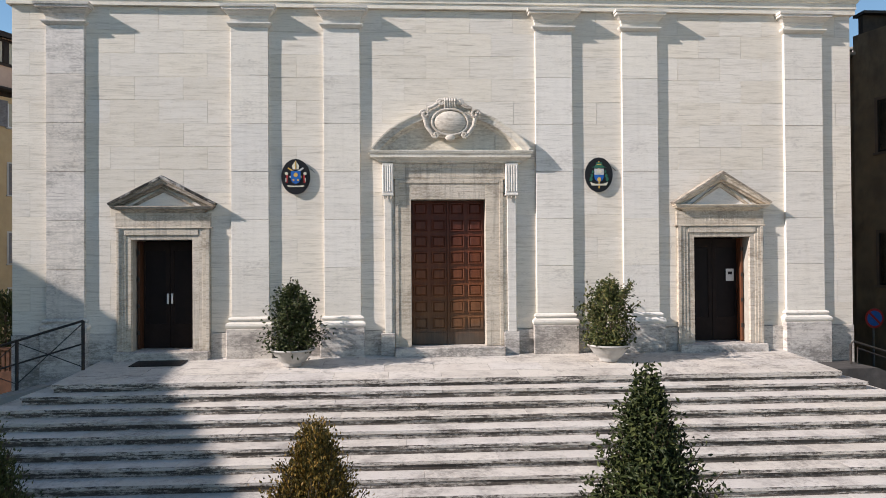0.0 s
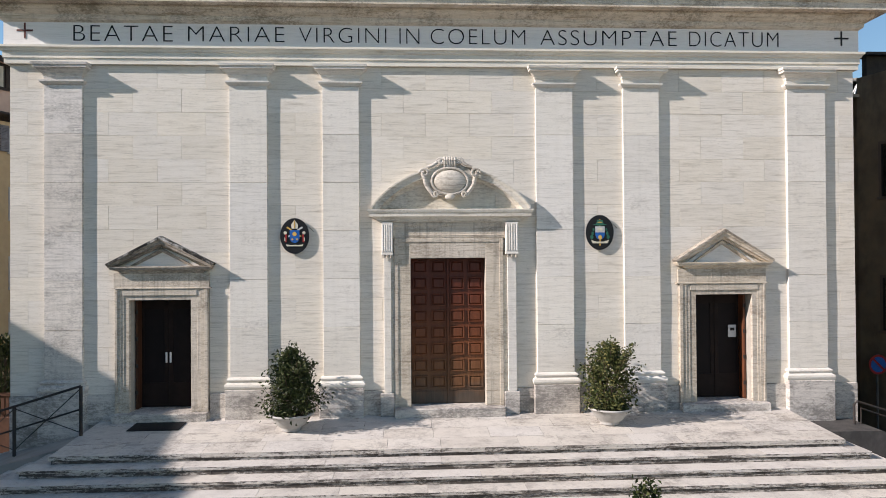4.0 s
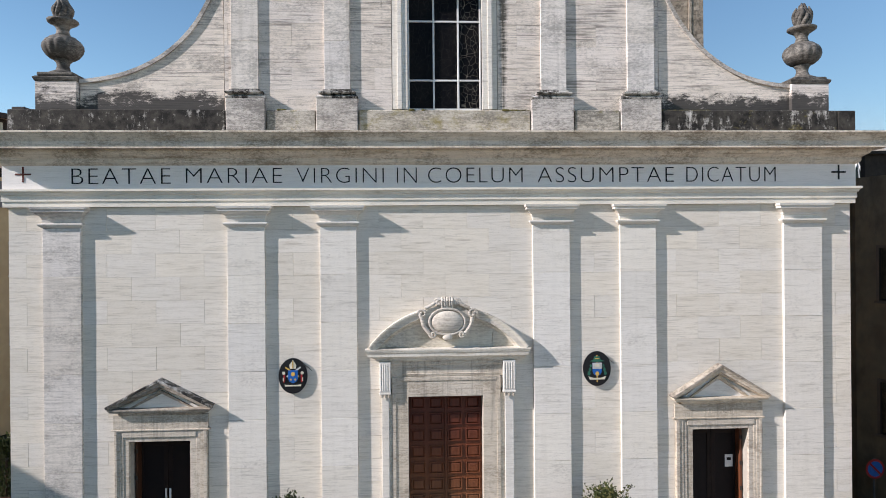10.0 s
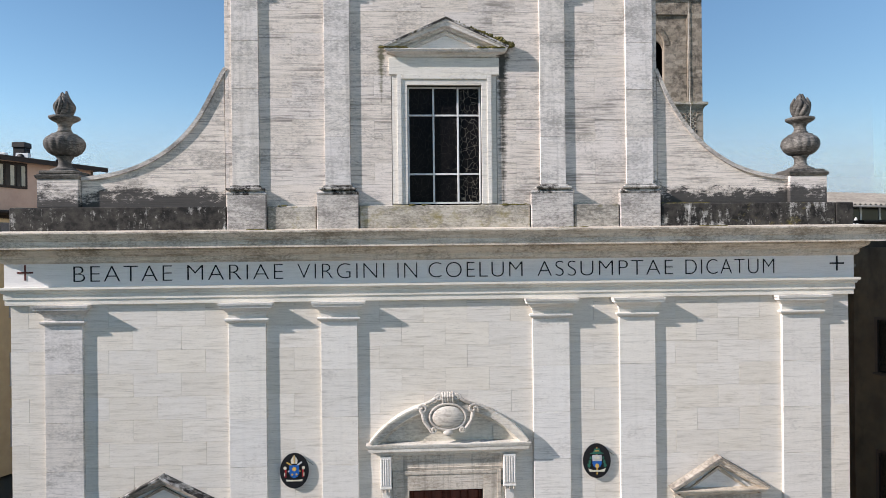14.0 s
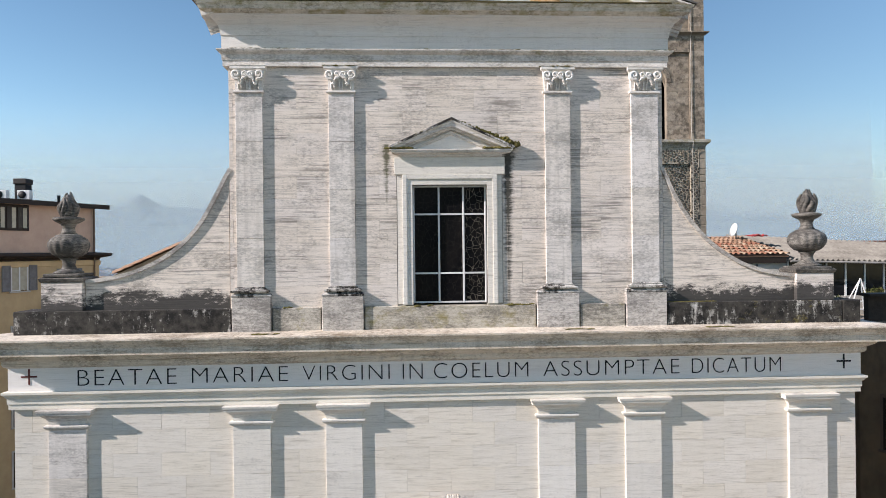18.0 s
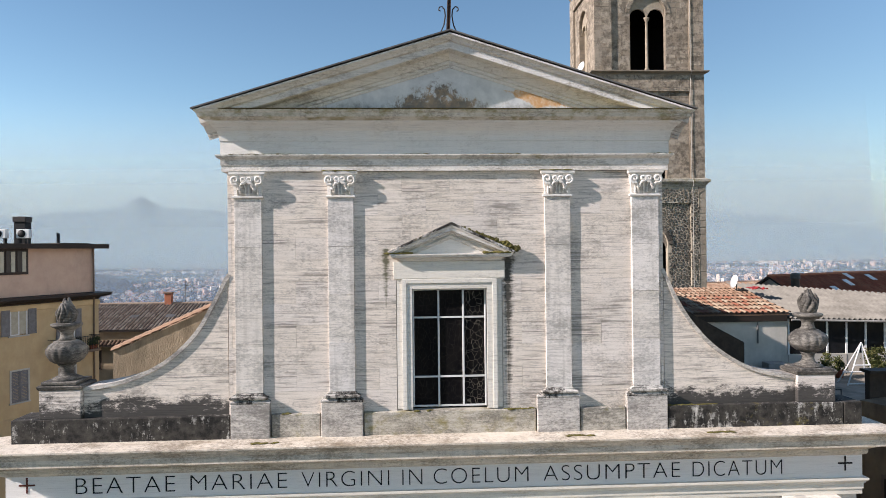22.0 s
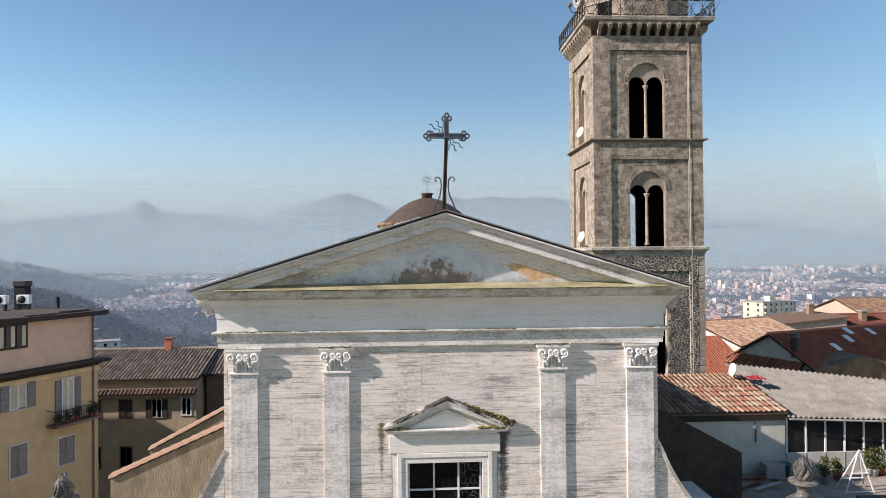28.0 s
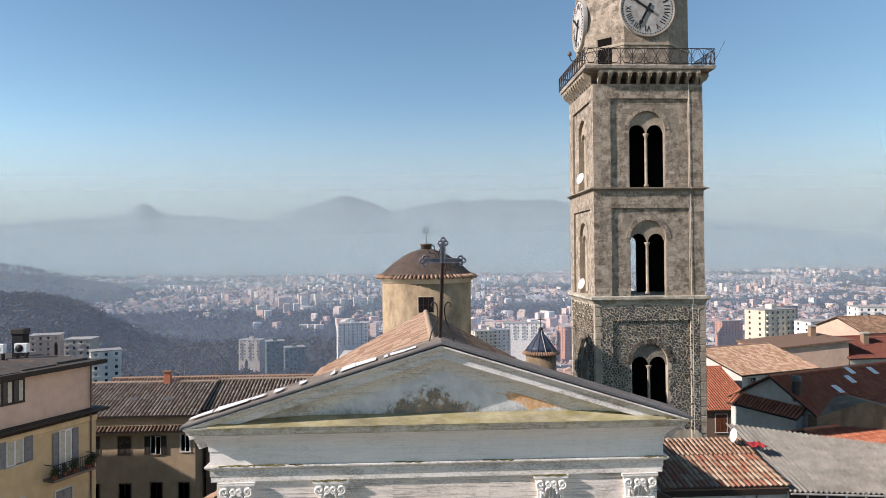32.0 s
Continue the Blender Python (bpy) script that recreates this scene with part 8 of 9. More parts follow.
def gable_house(name, label, origin, along, length, depth, base, eave, ridge, wall_mat, roof_mat, over=0.4, pitch=0.3, row=0.5, seed=1):
    """A house with its long wall along 'along' from origin, ridge level, tiled both sides."""
    h = thing(name, label, "house")
    m = on_wall(origin, along)
    bm = bmesh.new()
    box(bm, 0, length, 0, depth, base, eave)
    wob = part("wall", bm, wall_mat, h)
    wob.data.transform(m)
    bm = bmesh.new()
    a = [bm.verts.new((x, y, z)) for x in (0, length) for y, z in ((0, eave), (depth, eave), (depth / 2, ridge - 0.12))]
    bm.faces.new(a[:3]), bm.faces.new(a[3:][::-1])
    bm.faces.new((a[0], a[2], a[5], a[3])), bm.faces.new((a[1], a[4], a[5], a[2])), bm.faces.new((a[0], a[3], a[4], a[1]))
    bmesh.ops.recalc_face_normals(bm, faces=bm.faces[:])
    bm.transform(m)
    part("gable_wall", bm, wall_mat, h)
    dz = (ridge - eave) * over / (depth / 2)
    sl = []
    for y0, s in ((-over, 1), (depth + over, -1)):
        q = [m @ Vector(p) for p in ((-over, y0, eave - dz), (length + over, y0, eave - dz), (length + over, depth / 2, ridge), (-over, depth / 2, ridge))]
        sl.append(q)
        slab("roof_slope", q, 0.14, SHUTTER_D, h)
    tiles("roof_tiles", sl, pitch, row, roof_mat, h, seed)
    bm = bmesh.new()
    rod(bm, m @ Vector((-over, depth / 2, ridge + 0.05)), m @ Vector((length + over, depth / 2, ridge + 0.05)), 0.14, 8)
    part("ridge", bm, roof_mat, h)
    return h, m


# brown house behind
FAWN_PL = mottled("fawn_plaster", (0.43, 0.33, 0.215), (0.35, 0.265, 0.17), 1.0, 0.9, (0.24, 0.18, 0.12), 0.45)
TILE_P = tile_mat("weathered_pale_tiles", (0.20, 0.145, 0.105), (0.29, 0.215, 0.16), (0.37, 0.30, 0.235))
hb, mb = gable_house("brown_house", "brown plastered house with a dark tiled roof", (-36.0, 48.5), (1, 0), 14.0, 13.0, -6.0, 8.45, 10.4, FAWN_PL, TILE_P, 0.35, 0.36, 0.6, 5)
slab("skirt_roof", [(-36.2, 47.7, 6.95), (-21.9, 47.7, 6.95), (-21.9, 48.5, 7.35), (-36.2, 48.5, 7.35)], 0.1, SHUTTER_D, hb)
tiles("skirt_tiles", [((-36.2, 47.7, 6.97), (-21.9, 47.7, 6.97), (-21.9, 48.5, 7.37), (-36.2, 48.5, 7.37))], 0.36, 0.5, TILE_D, hb, 6)
for x0, x1, z0, z1, kind in ((-32.3, -31.2, 4.6, 6.35, "shut"), (-29.4, -28.2, 4.6, 6.35, "shut"), (-26.3, -25.3, 4.6, 6.35, "open"), (-23.4, -22.5, 4.8, 6.45, "plain"), (-29.3, -28.2, -0.2, 1.75, "dark"), (-26.3, -25.2, -0.2, 1.8, "dark"), (-32.3, -31.2, -0.2, 1.75, "dark"), (-23.6, -22.6, -0.2, 1.75, "dark")):
    wall_window(hb, mb, x0 + 36.0, x1 + 36.0, z0, z1, kind, None if kind == "plain" else BROWN_PL, SHUTTER_D)
hb2, mb2 = gable_house("brown_house", "low brown house with a tiled roof beside the church", (-21.6, 50.5), (1, 0), 11.0, 11.0, -6.0, 8.5, 10.4, BROWN_PL, TILE_P, 0.35, 0.36, 0.6, 7)
gable_house("far_tiled_house", "house with a faded tiled roof behind the others", (-40.0, 66.0), (1, 0), 26.0, 12.0, -8.0, 6.0, 7.9, BROWN_PL, TILE, 0.3, 0.4, 0.6, 8)
ch = thing("chimney", "small brick chimney on the brown roof", "chimney")
part("stack", B(-27.3, -26.6, 54.6, 55.2, 10.1, 11.5, bevel=0.02), TILE_R, ch)
part("cap", B(-27.4, -26.5, 54.5, 55.3, 11.5, 11.65, bevel=0.02), TILE_D, ch)
an = thing("tv_antenna", "thin television antenna on the roof", "antenna")
bm = rod(bmesh.new(), (-25.2, 55, 10.4), (-25.2, 55, 12.9), 0.03)
part("mast", bm, LEAD, an)
for k in range(6):
    part("rod", rod(bmesh.new(), (-25.6 + 0.04 * k, 54.8, 12.8 - 0.16 * k), (-24.9, 55.2, 12.8 - 0.16 * k), 0.015, 4), LEAD, an)
for x in (-29.5, -26.0):
    sk = thing("skylight", "small pale skylight in the tiled roof", "skylight", "brown roof skylights")
    slab("pane", [(x, 51.0, 9.35), (x + 0.8, 51.0, 9.35), (x + 0.8, 51.7, 9.56), (x, 51.7, 9.56)], 0.06, LEAD, sk)

# tiled outbuilding and glazed veranda on the other side
ob_ = thing("outbuilding", "low outbuilding with mossy round tiles and a pale wall", "house")
part("wall", B(11.2, 17.05, 13.36, 18.0, -3.0, 12.35), PALE_PL, ob_, "pale stained wall")
part("eave_beam", B(11.0, 17.0, 13.22, 13.355, 12.25, 12.58, bevel=0.01), SHUTTER_D, ob_)
slab("roof_bed", [(11.0, 13.2, 12.62), (17.1, 13.2, 12.62), (17.3, 18.2, 13.55), (11.0, 18.2, 13.55)], 0.08, TILE_D, ob_)
VIVID = tile_mat("mixed_round_tiles", (0.27, 0.10, 0.06), (0.31, 0.19, 0.12), (0.40, 0.31, 0.22), True)
rg = random.Random(44)
for i in range(24):
    for j in range(5):
        v, f = [], []
        x = 11.05 + i * 0.255
        a, b = Vector((x, 13.15, 12.63)), Vector((x + 0.25, 13.15, 12.63))
        p0, p1 = 13.15 + j * 0.62, 13.15 + (j + 1) * 0.62 + 0.1
        zz = lambda y: 12.63 + (y - 13.2) * 0.186
        tile_rows(v, f, (x, p0, zz(p0) + 0.02), (x + 0.25, p0, zz(p0) + 0.02), (x + 0.25, p1, zz(p1)), (x, p1, zz(p1)), 0.25, 0.75, 0.1, rg)
        me = bpy.data.meshes.new("round_tile")
        me.from_pydata(v, [], f)
        me.materials.append(VIVID)
        t = new("round_tile", me)
        t.parent = ob_
tiles("upper_tiles", [((11.0, 16.3, 13.22), (17.25, 16.3, 13.22), (17.3, 18.2, 13.58), (11.0, 18.2, 13.58))], 0.25, 0.45, TILE, ob_, 45)
part("drain_pipe", rod(bmesh.new(), (15.6, 13.32, 11.2), (15.6, 13.32, 12.2), 0.03, 6), LEAD, ob_)
vr = thing("veranda", "glazed veranda with white posts under a grey corrugated roof", "veranda")
CORR = mottled("corrugated_cement", (0.27, 0.25, 0.215), (0.19, 0.175, 0.15), 1.5, 0.9, (0.08, 0.072, 0.06), 0.6)
bm = bmesh.new()
n = 170
e0, e1, r0, r1 = Vector((17.1, 13.1, 12.42)), Vector((27.5, 12.4, 12.15)), Vector((17.6, 20.5, 13.75)), Vector((28.5, 16.4, 12.95))
prev = None
for i in range(n + 1):
    u = i / n
    o = 0.06 * math.sin(u * n * math.pi / 2)
    a, b = e0.lerp(e1, u), r0.lerp(r1, u)
    cur = [bm.verts.new((a.x, a.y, a.z + o)), bm.verts.new((b.x, b.y, b.z + o)), bm.verts.new((b.x, b.y, b.z + o - 0.02)), bm.verts.new((a.x, a.y, a.z + o - 0.02))]
    if prev:
        for k in range(4):
            j = (k + 1) % 4
            bm.faces.new((prev[k], prev[j], cur[j], cur[k]))
    prev = cur
bmesh.ops.recalc_face_normals(bm, faces=bm.faces[:])
part("corrugated_roof", bm, CORR, vr, "grey lichened corrugated sheets")
part("back_wall", B(17.4, 28.0, 16.2, 16.4, -3.0, 12.3), GREY_PL, vr)
part("parapet", B(17.1, 27.5, 13.45, 13.6, 8.6, 10.62, bevel=0.01), PALE_PL, vr, "pale panelled parapet")
part("floor", B(17.0, 28.0, 13.6, 16.2, 8.5, 9.0), GREY_PL, vr)
for k in range(9):
    x = 17.15 + 0.96 * k
    part("post", B(x, x + 0.09, 13.46, 13.56, 10.62, 12.34), WHITE, vr)
    if k < 8:
        part("pane", B(x + 0.09, x + 0.96, 13.50, 13.515, 10.64, 12.3), GLASS, vr)
    part("panel_joint", B(x, x + 0.03, 13.43, 13.448, 8.7, 10.6), GREY_PL, vr)
part("gutter", rod(bmesh.new(), (17.1, 13.05, 12.33), (27.4, 12.38, 12.05), 0.05, 8), GREY_PL, vr)

DARK_BR = mottled("dark_brown_render", (0.075, 0.055, 0.042), (0.042, 0.032, 0.025), 2.0, 0.95, (0.02, 0.016, 0.013), 0.6, 0.6, 0.02)
# roof terrace and dirty wall beside the church
rt = thing("side_house", "dirty brown plastered house with a flat roof terrace", "house")
part("wall", B(11.6, 15.0, 5.9, 13.4, -3.4, 9.6), DIRTY_PL, rt, "sooty brown plaster wall")
bm = bmesh.new()
prism(bm, [(15.02, -3.4), (15.02, 9.0), (15.02, 9.6), (32.0, 9.6), (32.0, -3.4)], 5.4, 13.4)
part("wall", bm, DIRTY_PL, rt)
ms = on_wall((14.8, 5.5), (0.42, -1.0))
bm = B(0, 12, 0, 8, -3.4, 10.3)
bm.transform(on_wall((15.0, 5.4), (0.30, -1.0)))
part("front_wall", bm, DIRTY_PL, rt, "brown stained wall with ochre patches")
FLOOR_T = mottled("old_terrace_cement", (0.36, 0.31, 0.25), (0.25, 0.21, 0.165), 1.5, 0.95, (0.10, 0.085, 0.065), 0.7, 0.5, 0.02)
part("terrace_floor", B(11.6, 32, 5.3, 13.4, 9.62, 9.72), FLOOR_T, rt)
part("gutter_pipe", tube(bmesh.new(), [(11.7, 5.82, 9.3), (12.0, 5.8, 9.62), (14.7, 5.8, 9.62), (14.82, 5.8, 9.5), (14.82, 5.8, 9.05)], 0.06, 8), PALE_PL, rt)
part("downpipe", rod(bmesh.new(), (12.2, 5.84, -3.0), (12.2, 5.84, 6.6), 0.05, 8), BROWN_PL, rt)
part("ledge", B(11.6, 15.0, 5.78, 5.9, 3.9, 4.1, bevel=0.02), BROWN_PL, rt)
OCHRE_OLD = mottled("peeling_ochre_render", (0.30, 0.19, 0.085), (0.20, 0.125, 0.06), 1.2, 0.95, (0.05, 0.04, 0.03), 0.75, 0.5, 0.02, stretch=(1.5, 1.5, 0.35))
part("lower_render", B(12.45, 14.95, 5.87, 5.899, -3.4, 3.2), OCHRE_OLD, rt, "peeling ochre render low on the wall")
part("pale_pipe", rod(bmesh.new(), (11.95, 5.82, 5.0), (11.95, 5.82, 8.4), 0.09, 8), PALE_PL, rt)
wall_window(rt, on_wall((15.0, 5.4), (0.30, -1.0)), 0.9, 1.9, 6.0, 7.8, "dark", BROWN_PL)
wall_window(rt, on_wall((15.0, 5.4), (0.30, -1.0)), 0.9, 1.9, 1.4, 3.2, "dark", BROWN_PL)
part("dark_parapet", B(15.6, 32.0, 5.7, 5.95, 9.6, 11.2), DARK_BR, rt, "dark wooden screen on the house wall")
part("screen_eave", B(15.5, 32.0, 5.5, 6.1, 11.2, 11.3), SHUTTER_D, rt)
tr = thing("terrace_railing", "thin dark railing on the roof terrace", "railing")
for k in range(8):
    part("post", rod(bmesh.new(), (12.0 + 0.4 * k, 6.1, 9.72), (12.0 + 0.4 * k, 6.1, 10.55), 0.02, 5), IRON, tr)
for z in (10.1, 10.53):
    part("rail", rod(bmesh.new(), (12.0, 6.1, z), (14.8, 6.1, z), 0.022, 6), IRON, tr)
rg = random.Random(51)
ts = thing("drying_frame", "white folding frame standing on the terrace", "clothes rack")
for a, b in (((18.0, 10.4, 9.72), (18.7, 10.5, 11.6)), ((19.3, 10.4, 9.72), (18.7, 10.5, 11.6)), ((18.1, 11.2, 9.72), (18.7, 10.5, 11.58)), ((19.4, 11.2, 9.72), (18.7, 10.5, 11.58)), ((18.35, 10.42, 10.6), (19.05, 10.42, 10.6)), ((18.0, 10.4, 9.8), (19.3, 10.4, 9.8)), ((18.2, 11.0, 10.2), (19.25, 11.0, 10.2))):
    part("tube", rod(bmesh.new(), a, b, 0.03, 6), WHITE, ts)
for k in range(7):
    c = Vector((17.6 + rg.uniform(0, 5.0), 11.4 + rg.uniform(0, 1.5), 9.72))
    pt = thing("terrace_plant", "scrubby potted plant on the roof terrace", "potted plant", "terrace plants")
    part("pot", lathe(bmesh.new(), [(0.14, 0.0), (0.2, 0.32), (0.21, 0.34)], c.x, c.y, c.z, 12), GREY_PL if k % 2 else TILE_R, pt)
    bm = bmesh.new()
    shrub(bm, c + Vector((0, 0, 0.32)), rg.uniform(0.5, 1.1), [0.15, 0.35, 0.3, 0.1], 420, 0.13, rg)
    part("foliage", bm, LEAF_B, pt)
bx = thing("crate", "old grey crate on the terrace floor", "box")
part("body", B(15.6, 16.5, 12.4, 13.0, 9.72, 10.4, bevel=0.02), GREY_PL, bx)
for nm, col, x, y, z, lab in (("tub", "blue", 16.0, 10.2, 9.72, "blue plastic tub on the terrace"), ("bin", "green", 16.75, 13.0, 9.72, "dark green plastic bin by the wall")):
    tb = thing(nm, lab, "container")
    part("body", lathe(bmesh.new(), [(0.24, 0.0), (0.30, 0.5), (0.33, 0.52), (0.33, 0.56), (0.27, 0.55)], x, y, z, 16), PAINT[col], tb)
# the church's shade is put into this wall's dark brown colour
bw = part("side_wall", prism(bmesh.new(), [(8.0, 9.5), (13.2, 9.5), (13.2, 11.75), (8.0, 14.6)], 10.0, 10.35), DARK_BR, rt, "dark brown rendered wall with a slanting top")
for k in range(6):
    pl = thing("plank", "weathered board lying on the cement terrace", "plank", "terrace boards")
    part("board", B(-0.9, 0.9, -0.09, 0.09, 0.0, 0.035, bevel=0.004), WOOD if k % 2 else GREY_PL, pl)
    pl.matrix_basis = pose(14.3 + rg.uniform(0, 1.2), 11.0 + rg.uniform(0, 1.6), 9.722 + 0.04 * k, 0, 0, rg.uniform(-25, 40))

dsh = thing("satellite_dish", "white satellite dish on the tiled roof", "satellite dish")
part("dish", lathe(bmesh.new(), [(0.02, 0.0), (0.2, 0.02), (0.36, 0.08), (0.37, 0.1), (0.2, 0.04), (0.02, 0.04)], 0, 0, 0, 24), WHITE, dsh).matrix_basis = Matrix.Translation((16.5, 17.2, 13.95)) @ Matrix.Rotation(radians(-75), 4, "Y")
part("mast", rod(bmesh.new(), (16.6, 17.3, 13.3), (16.6, 17.3, 14.0), 0.03), LEAD, dsh)
bn = thing("banner_cloth", "crumpled red cloth at the roof edge", "cloth")
bm = bmesh.new()
bmesh.ops.create_grid(bm, x_segments=8, y_segments=8, size=0.4)
for q in bm.verts:
    q.co = Vector((17.35 + q.co.x, 16.6 + q.co.y, 13.55 + 0.12 * noise.noise(q.co * 5) + 0.1))
bmesh.ops.solidify(bm, geom=bm.faces[:], thickness=0.02)
part("cloth", bm, PAINT["red"], bn)

# round traffic sign
sg = thing("traffic_sign", "round blue no-parking sign with a red ring and bar", "sign")
part("pole", rod(bmesh.new(), (14.89, 4.4, -3.0), (14.89, 4.4, 0.62), 0.035, 8), LEAD, sg)
for r, c, y in ((0.335, "red", 4.33), (0.26, "blue", 4.32)):
    flat("ring" if c == "red" else "field", disc(14.88, 0.27, r, 28), c, sg, y)
flat("bar", bar(14.69, 0.46, 15.07, 0.08, 0.035), "red", sg, 4.305)

# red-roofed houses beyond the tower
hr1, mr1 = gable_house("red_house", "house with a bright terracotta roof beyond the tower", (27.4, 52.3), (1, 0), 8.9, 17.0, -6.0, 7.0, 10.0, BROWN_PL, TILE_R, 0.35, 0.30, 0.45, 9)
for a in (4.5, 7.1):
    wall_window(hr1, mr1, a, a + 1.2, 4.5, 6.4, "shut", PALE_PL, WOOD)
ht, mt = gable_house("tan_house", "pale house with a weathered tan tiled roof", (39.8, 62.0), (0.945, 0.327), 12.5, 15.2, -8.0, 8.9, 11.0, PALE_PL, TILE, 0.5, 0.36, 0.55, 10)
wall_window(ht, mt, 1.0, 2.2, 6.6, 8.3, "dark")
h3, m3 = gable_house("red_house", "large house with a dark red roof and skylights", (33.9, 37.7), (0.933, 0.361), 23.3, 8.8, -9.0, 10.0, 12.5, PALE_PL, TILE_R, 0.4, 0.36, 0.5, 11)
on_h3 = [h3]
for s, t in ((5.2, 0.35), (8.2, 0.55), (9.6, 0.78), (12.5, 0.7)):
    sk = thing("skylight", "pale roof window in the red tiles", "skylight", "red roof skylights")
    p = [m3 @ Vector((s + dx, 4.4 * tt, 10.0 + 2.5 * tt + 0.16)) for dx, tt in ((0, t), (0.7, t), (0.7, t + 0.2), (0, t + 0.2))]
    slab("pane", p, 0.05, TIN, sk)
    on_h3.append(sk)
ch = thing("chimney", "round grey metal flue on the red roof", "chimney")
part("flue", lathe(bmesh.new(), [(0.34, 10.6), (0.34, 12.3), (0.42, 12.35), (0.42, 12.5), (0.34, 12.55), (0.42, 12.65), (0.4, 12.8), (0.1, 12.9)], 33.4, 39.8, 0, 14), LEAD, ch)
on_h3.append(ch)
h4, m4 = gable_house("orange_house", "low house with a bright orange roof", (30.8, 27.7), (1, 0.3), 20.0, 9.0, -6.0, 8.65, 10.1, PALE_PL, TILE_R, 0.4, 0.32, 0.5, 12)
h5, m5 = gable_house("pale_house", "pale rendered house with a shallow roof", (88.0, 108.0), (1, 0.1), 20.0, 14.0, -10.0, 8.0, 10.5, PINK, TILE_D, 0.5, 0.4, 0.6, 13)
h6, m6 = gable_house("pale_house", "pale house with a dark red roof", (68.6, 84.0), (1, 0.1), 16.0, 9.0, -10.0, 7.2, 9.8, PALE_PL, TILE_DR, 0.5, 0.4, 0.6, 14)
shed = thing("lean_to_house", "pale peach rendered house with one slanting roof", "house")
part("wall", prism(bmesh.new(), [(55.5, -8.0), (55.5, 8.5), (68.4, 9.7), (68.4, -8.0)], 84.0, 94.0), PINK, shed, "peach render wall")
part("roof", prism(bmesh.new(), [(55.2, 8.5), (55.2, 8.75), (68.9, 10.0), (68.9, 9.75)], 83.6, 94.2), TILE_D, shed)
# dark plaster here puts cast shade into the wing's colour
wing = part("cross_wing", prism(bmesh.new(), [(33.6, -6.0), (33.6, 9.8), (38.0, 11.05), (43.2, 9.8), (43.2, -6.0)], 37.2, 40.2), DIRTY_PL, h3, "dark stained cross wing")
lt = new("lean_to")
lt.parent = h3
wl3 = on_wall((33.9 - 0.361 * 8.8, 37.7 + 0.933 * 8.8), (0.361, -0.933))
lw = B(0.6, 7.6, -1.0, -0.01, -6.0, 9.5)
lw.transform(wl3)
part("lean_to_wall", lw, PALE_PL, lt)
lq = [wl3 @ Vector(q) for q in ((0.3, -1.3, 9.4), (7.9, -1.3, 9.4), (7.9, -0.02, 10.3), (0.3, -0.02, 10.3))]
slab("lean_to_slope", lq, 0.12, SHUTTER_D, lt)
tiles("lean_to_tiles", [lq], 0.36, 0.5, TILE_R, lt, 16)
for a in (2.2, 5.6):
    w3 = on_wall((33.9 - 0.361 * 8.8, 37.7 + 0.933 * 8.8), (0.361, -0.933))
    wall_window(h3, w3, a, a + 0.9, 6.6, 8.4, "dark")
for x, y, z in ((73.0, 87.0, 9.2), (66.0, 90.0, 10.2), (77.5, 86.0, 8.6)):
    ch = thing("chimney", "brick chimney with a capped top", "chimney", "roof chimneys")
    part("stack", B(x, x + 0.9, y, y + 0.9, z - 2.0, z + 1.2), TILE_D, ch)
    part("cap", B(x - 0.15, x + 1.05, y - 0.15, y + 1.05, z + 1.2, z + 1.4), GREY_PL, ch)

closer = Matrix.Translation((-0.66, -17.2, 22.8)) @ Matrix.Diagonal((0.92, 0.92, 0.92, 1.0)) @ Matrix.Translation((0.66, 17.2, -22.8))
for ob in on_h3:
    ob.matrix_basis = closer @ ob.matrix_basis

# the house across the square that shades the steps
oc = thing("square_house", "plain plastered house at the side of the square", "house")
part("wall", B(-41.0, -24.35, -46.0, -1.5, -3.4, 9.7), OCHRE, oc)
part("roof", B(-41.2, -24.15, -46.2, -1.3, 9.7, 10.0), TILE_D, oc)
# unseen tall house, added out of view to shade the brown one
bk = thing("street_house", "plain plastered house up the side street", "house")
part("wall", B(-76.0, -51.3, 30.0, 41.7, -6.0, 18.6), OCHRE, bk)
part("roof", B(-76.2, -51.1, 29.8, 41.9, 18.6, 18.9), TILE_D, bk)
# ---- ground, valley town, hills, haze ----
def land_z(x, y):
    """The hill top, its slope and the wide plain beyond."""
    d = math.hypot(x * 0.8, y)
    prof = [(0, -3.0), (60, -4.0), (110, -10.0), (220, -38.0), (420, -75.0), (700, -96.0), (1100, -102.0), (1800, -100.0), (2800, -86.0), (4800, -44.0), (9000, -30.0)]
    if y < 30:
        d = min(d, 60)
    z = prof[-1][1]
    for (d0, z0), (d1, z1) in zip(prof, prof[1:]):
        if d0 <= d <= d1:
            z = z0 + (z1 - z0) * (d - d0) / (d1 - d0)
            break
    if y > 150:
        # wooded spur on one side
        z += 73.0 / (1.0 + math.exp((x + 0.35 * (y - 850) + 400) / 30)) * math.exp(-((y - 900) / 240) ** 2)
        z += 108.0 / (1.0 + math.exp((x + 1170) / 60)) * math.exp(-((y - 2100) / 420) ** 2)
        z += 6.0 * noise.noise(Vector((x * 0.004, y * 0.004, 0)))
    return z


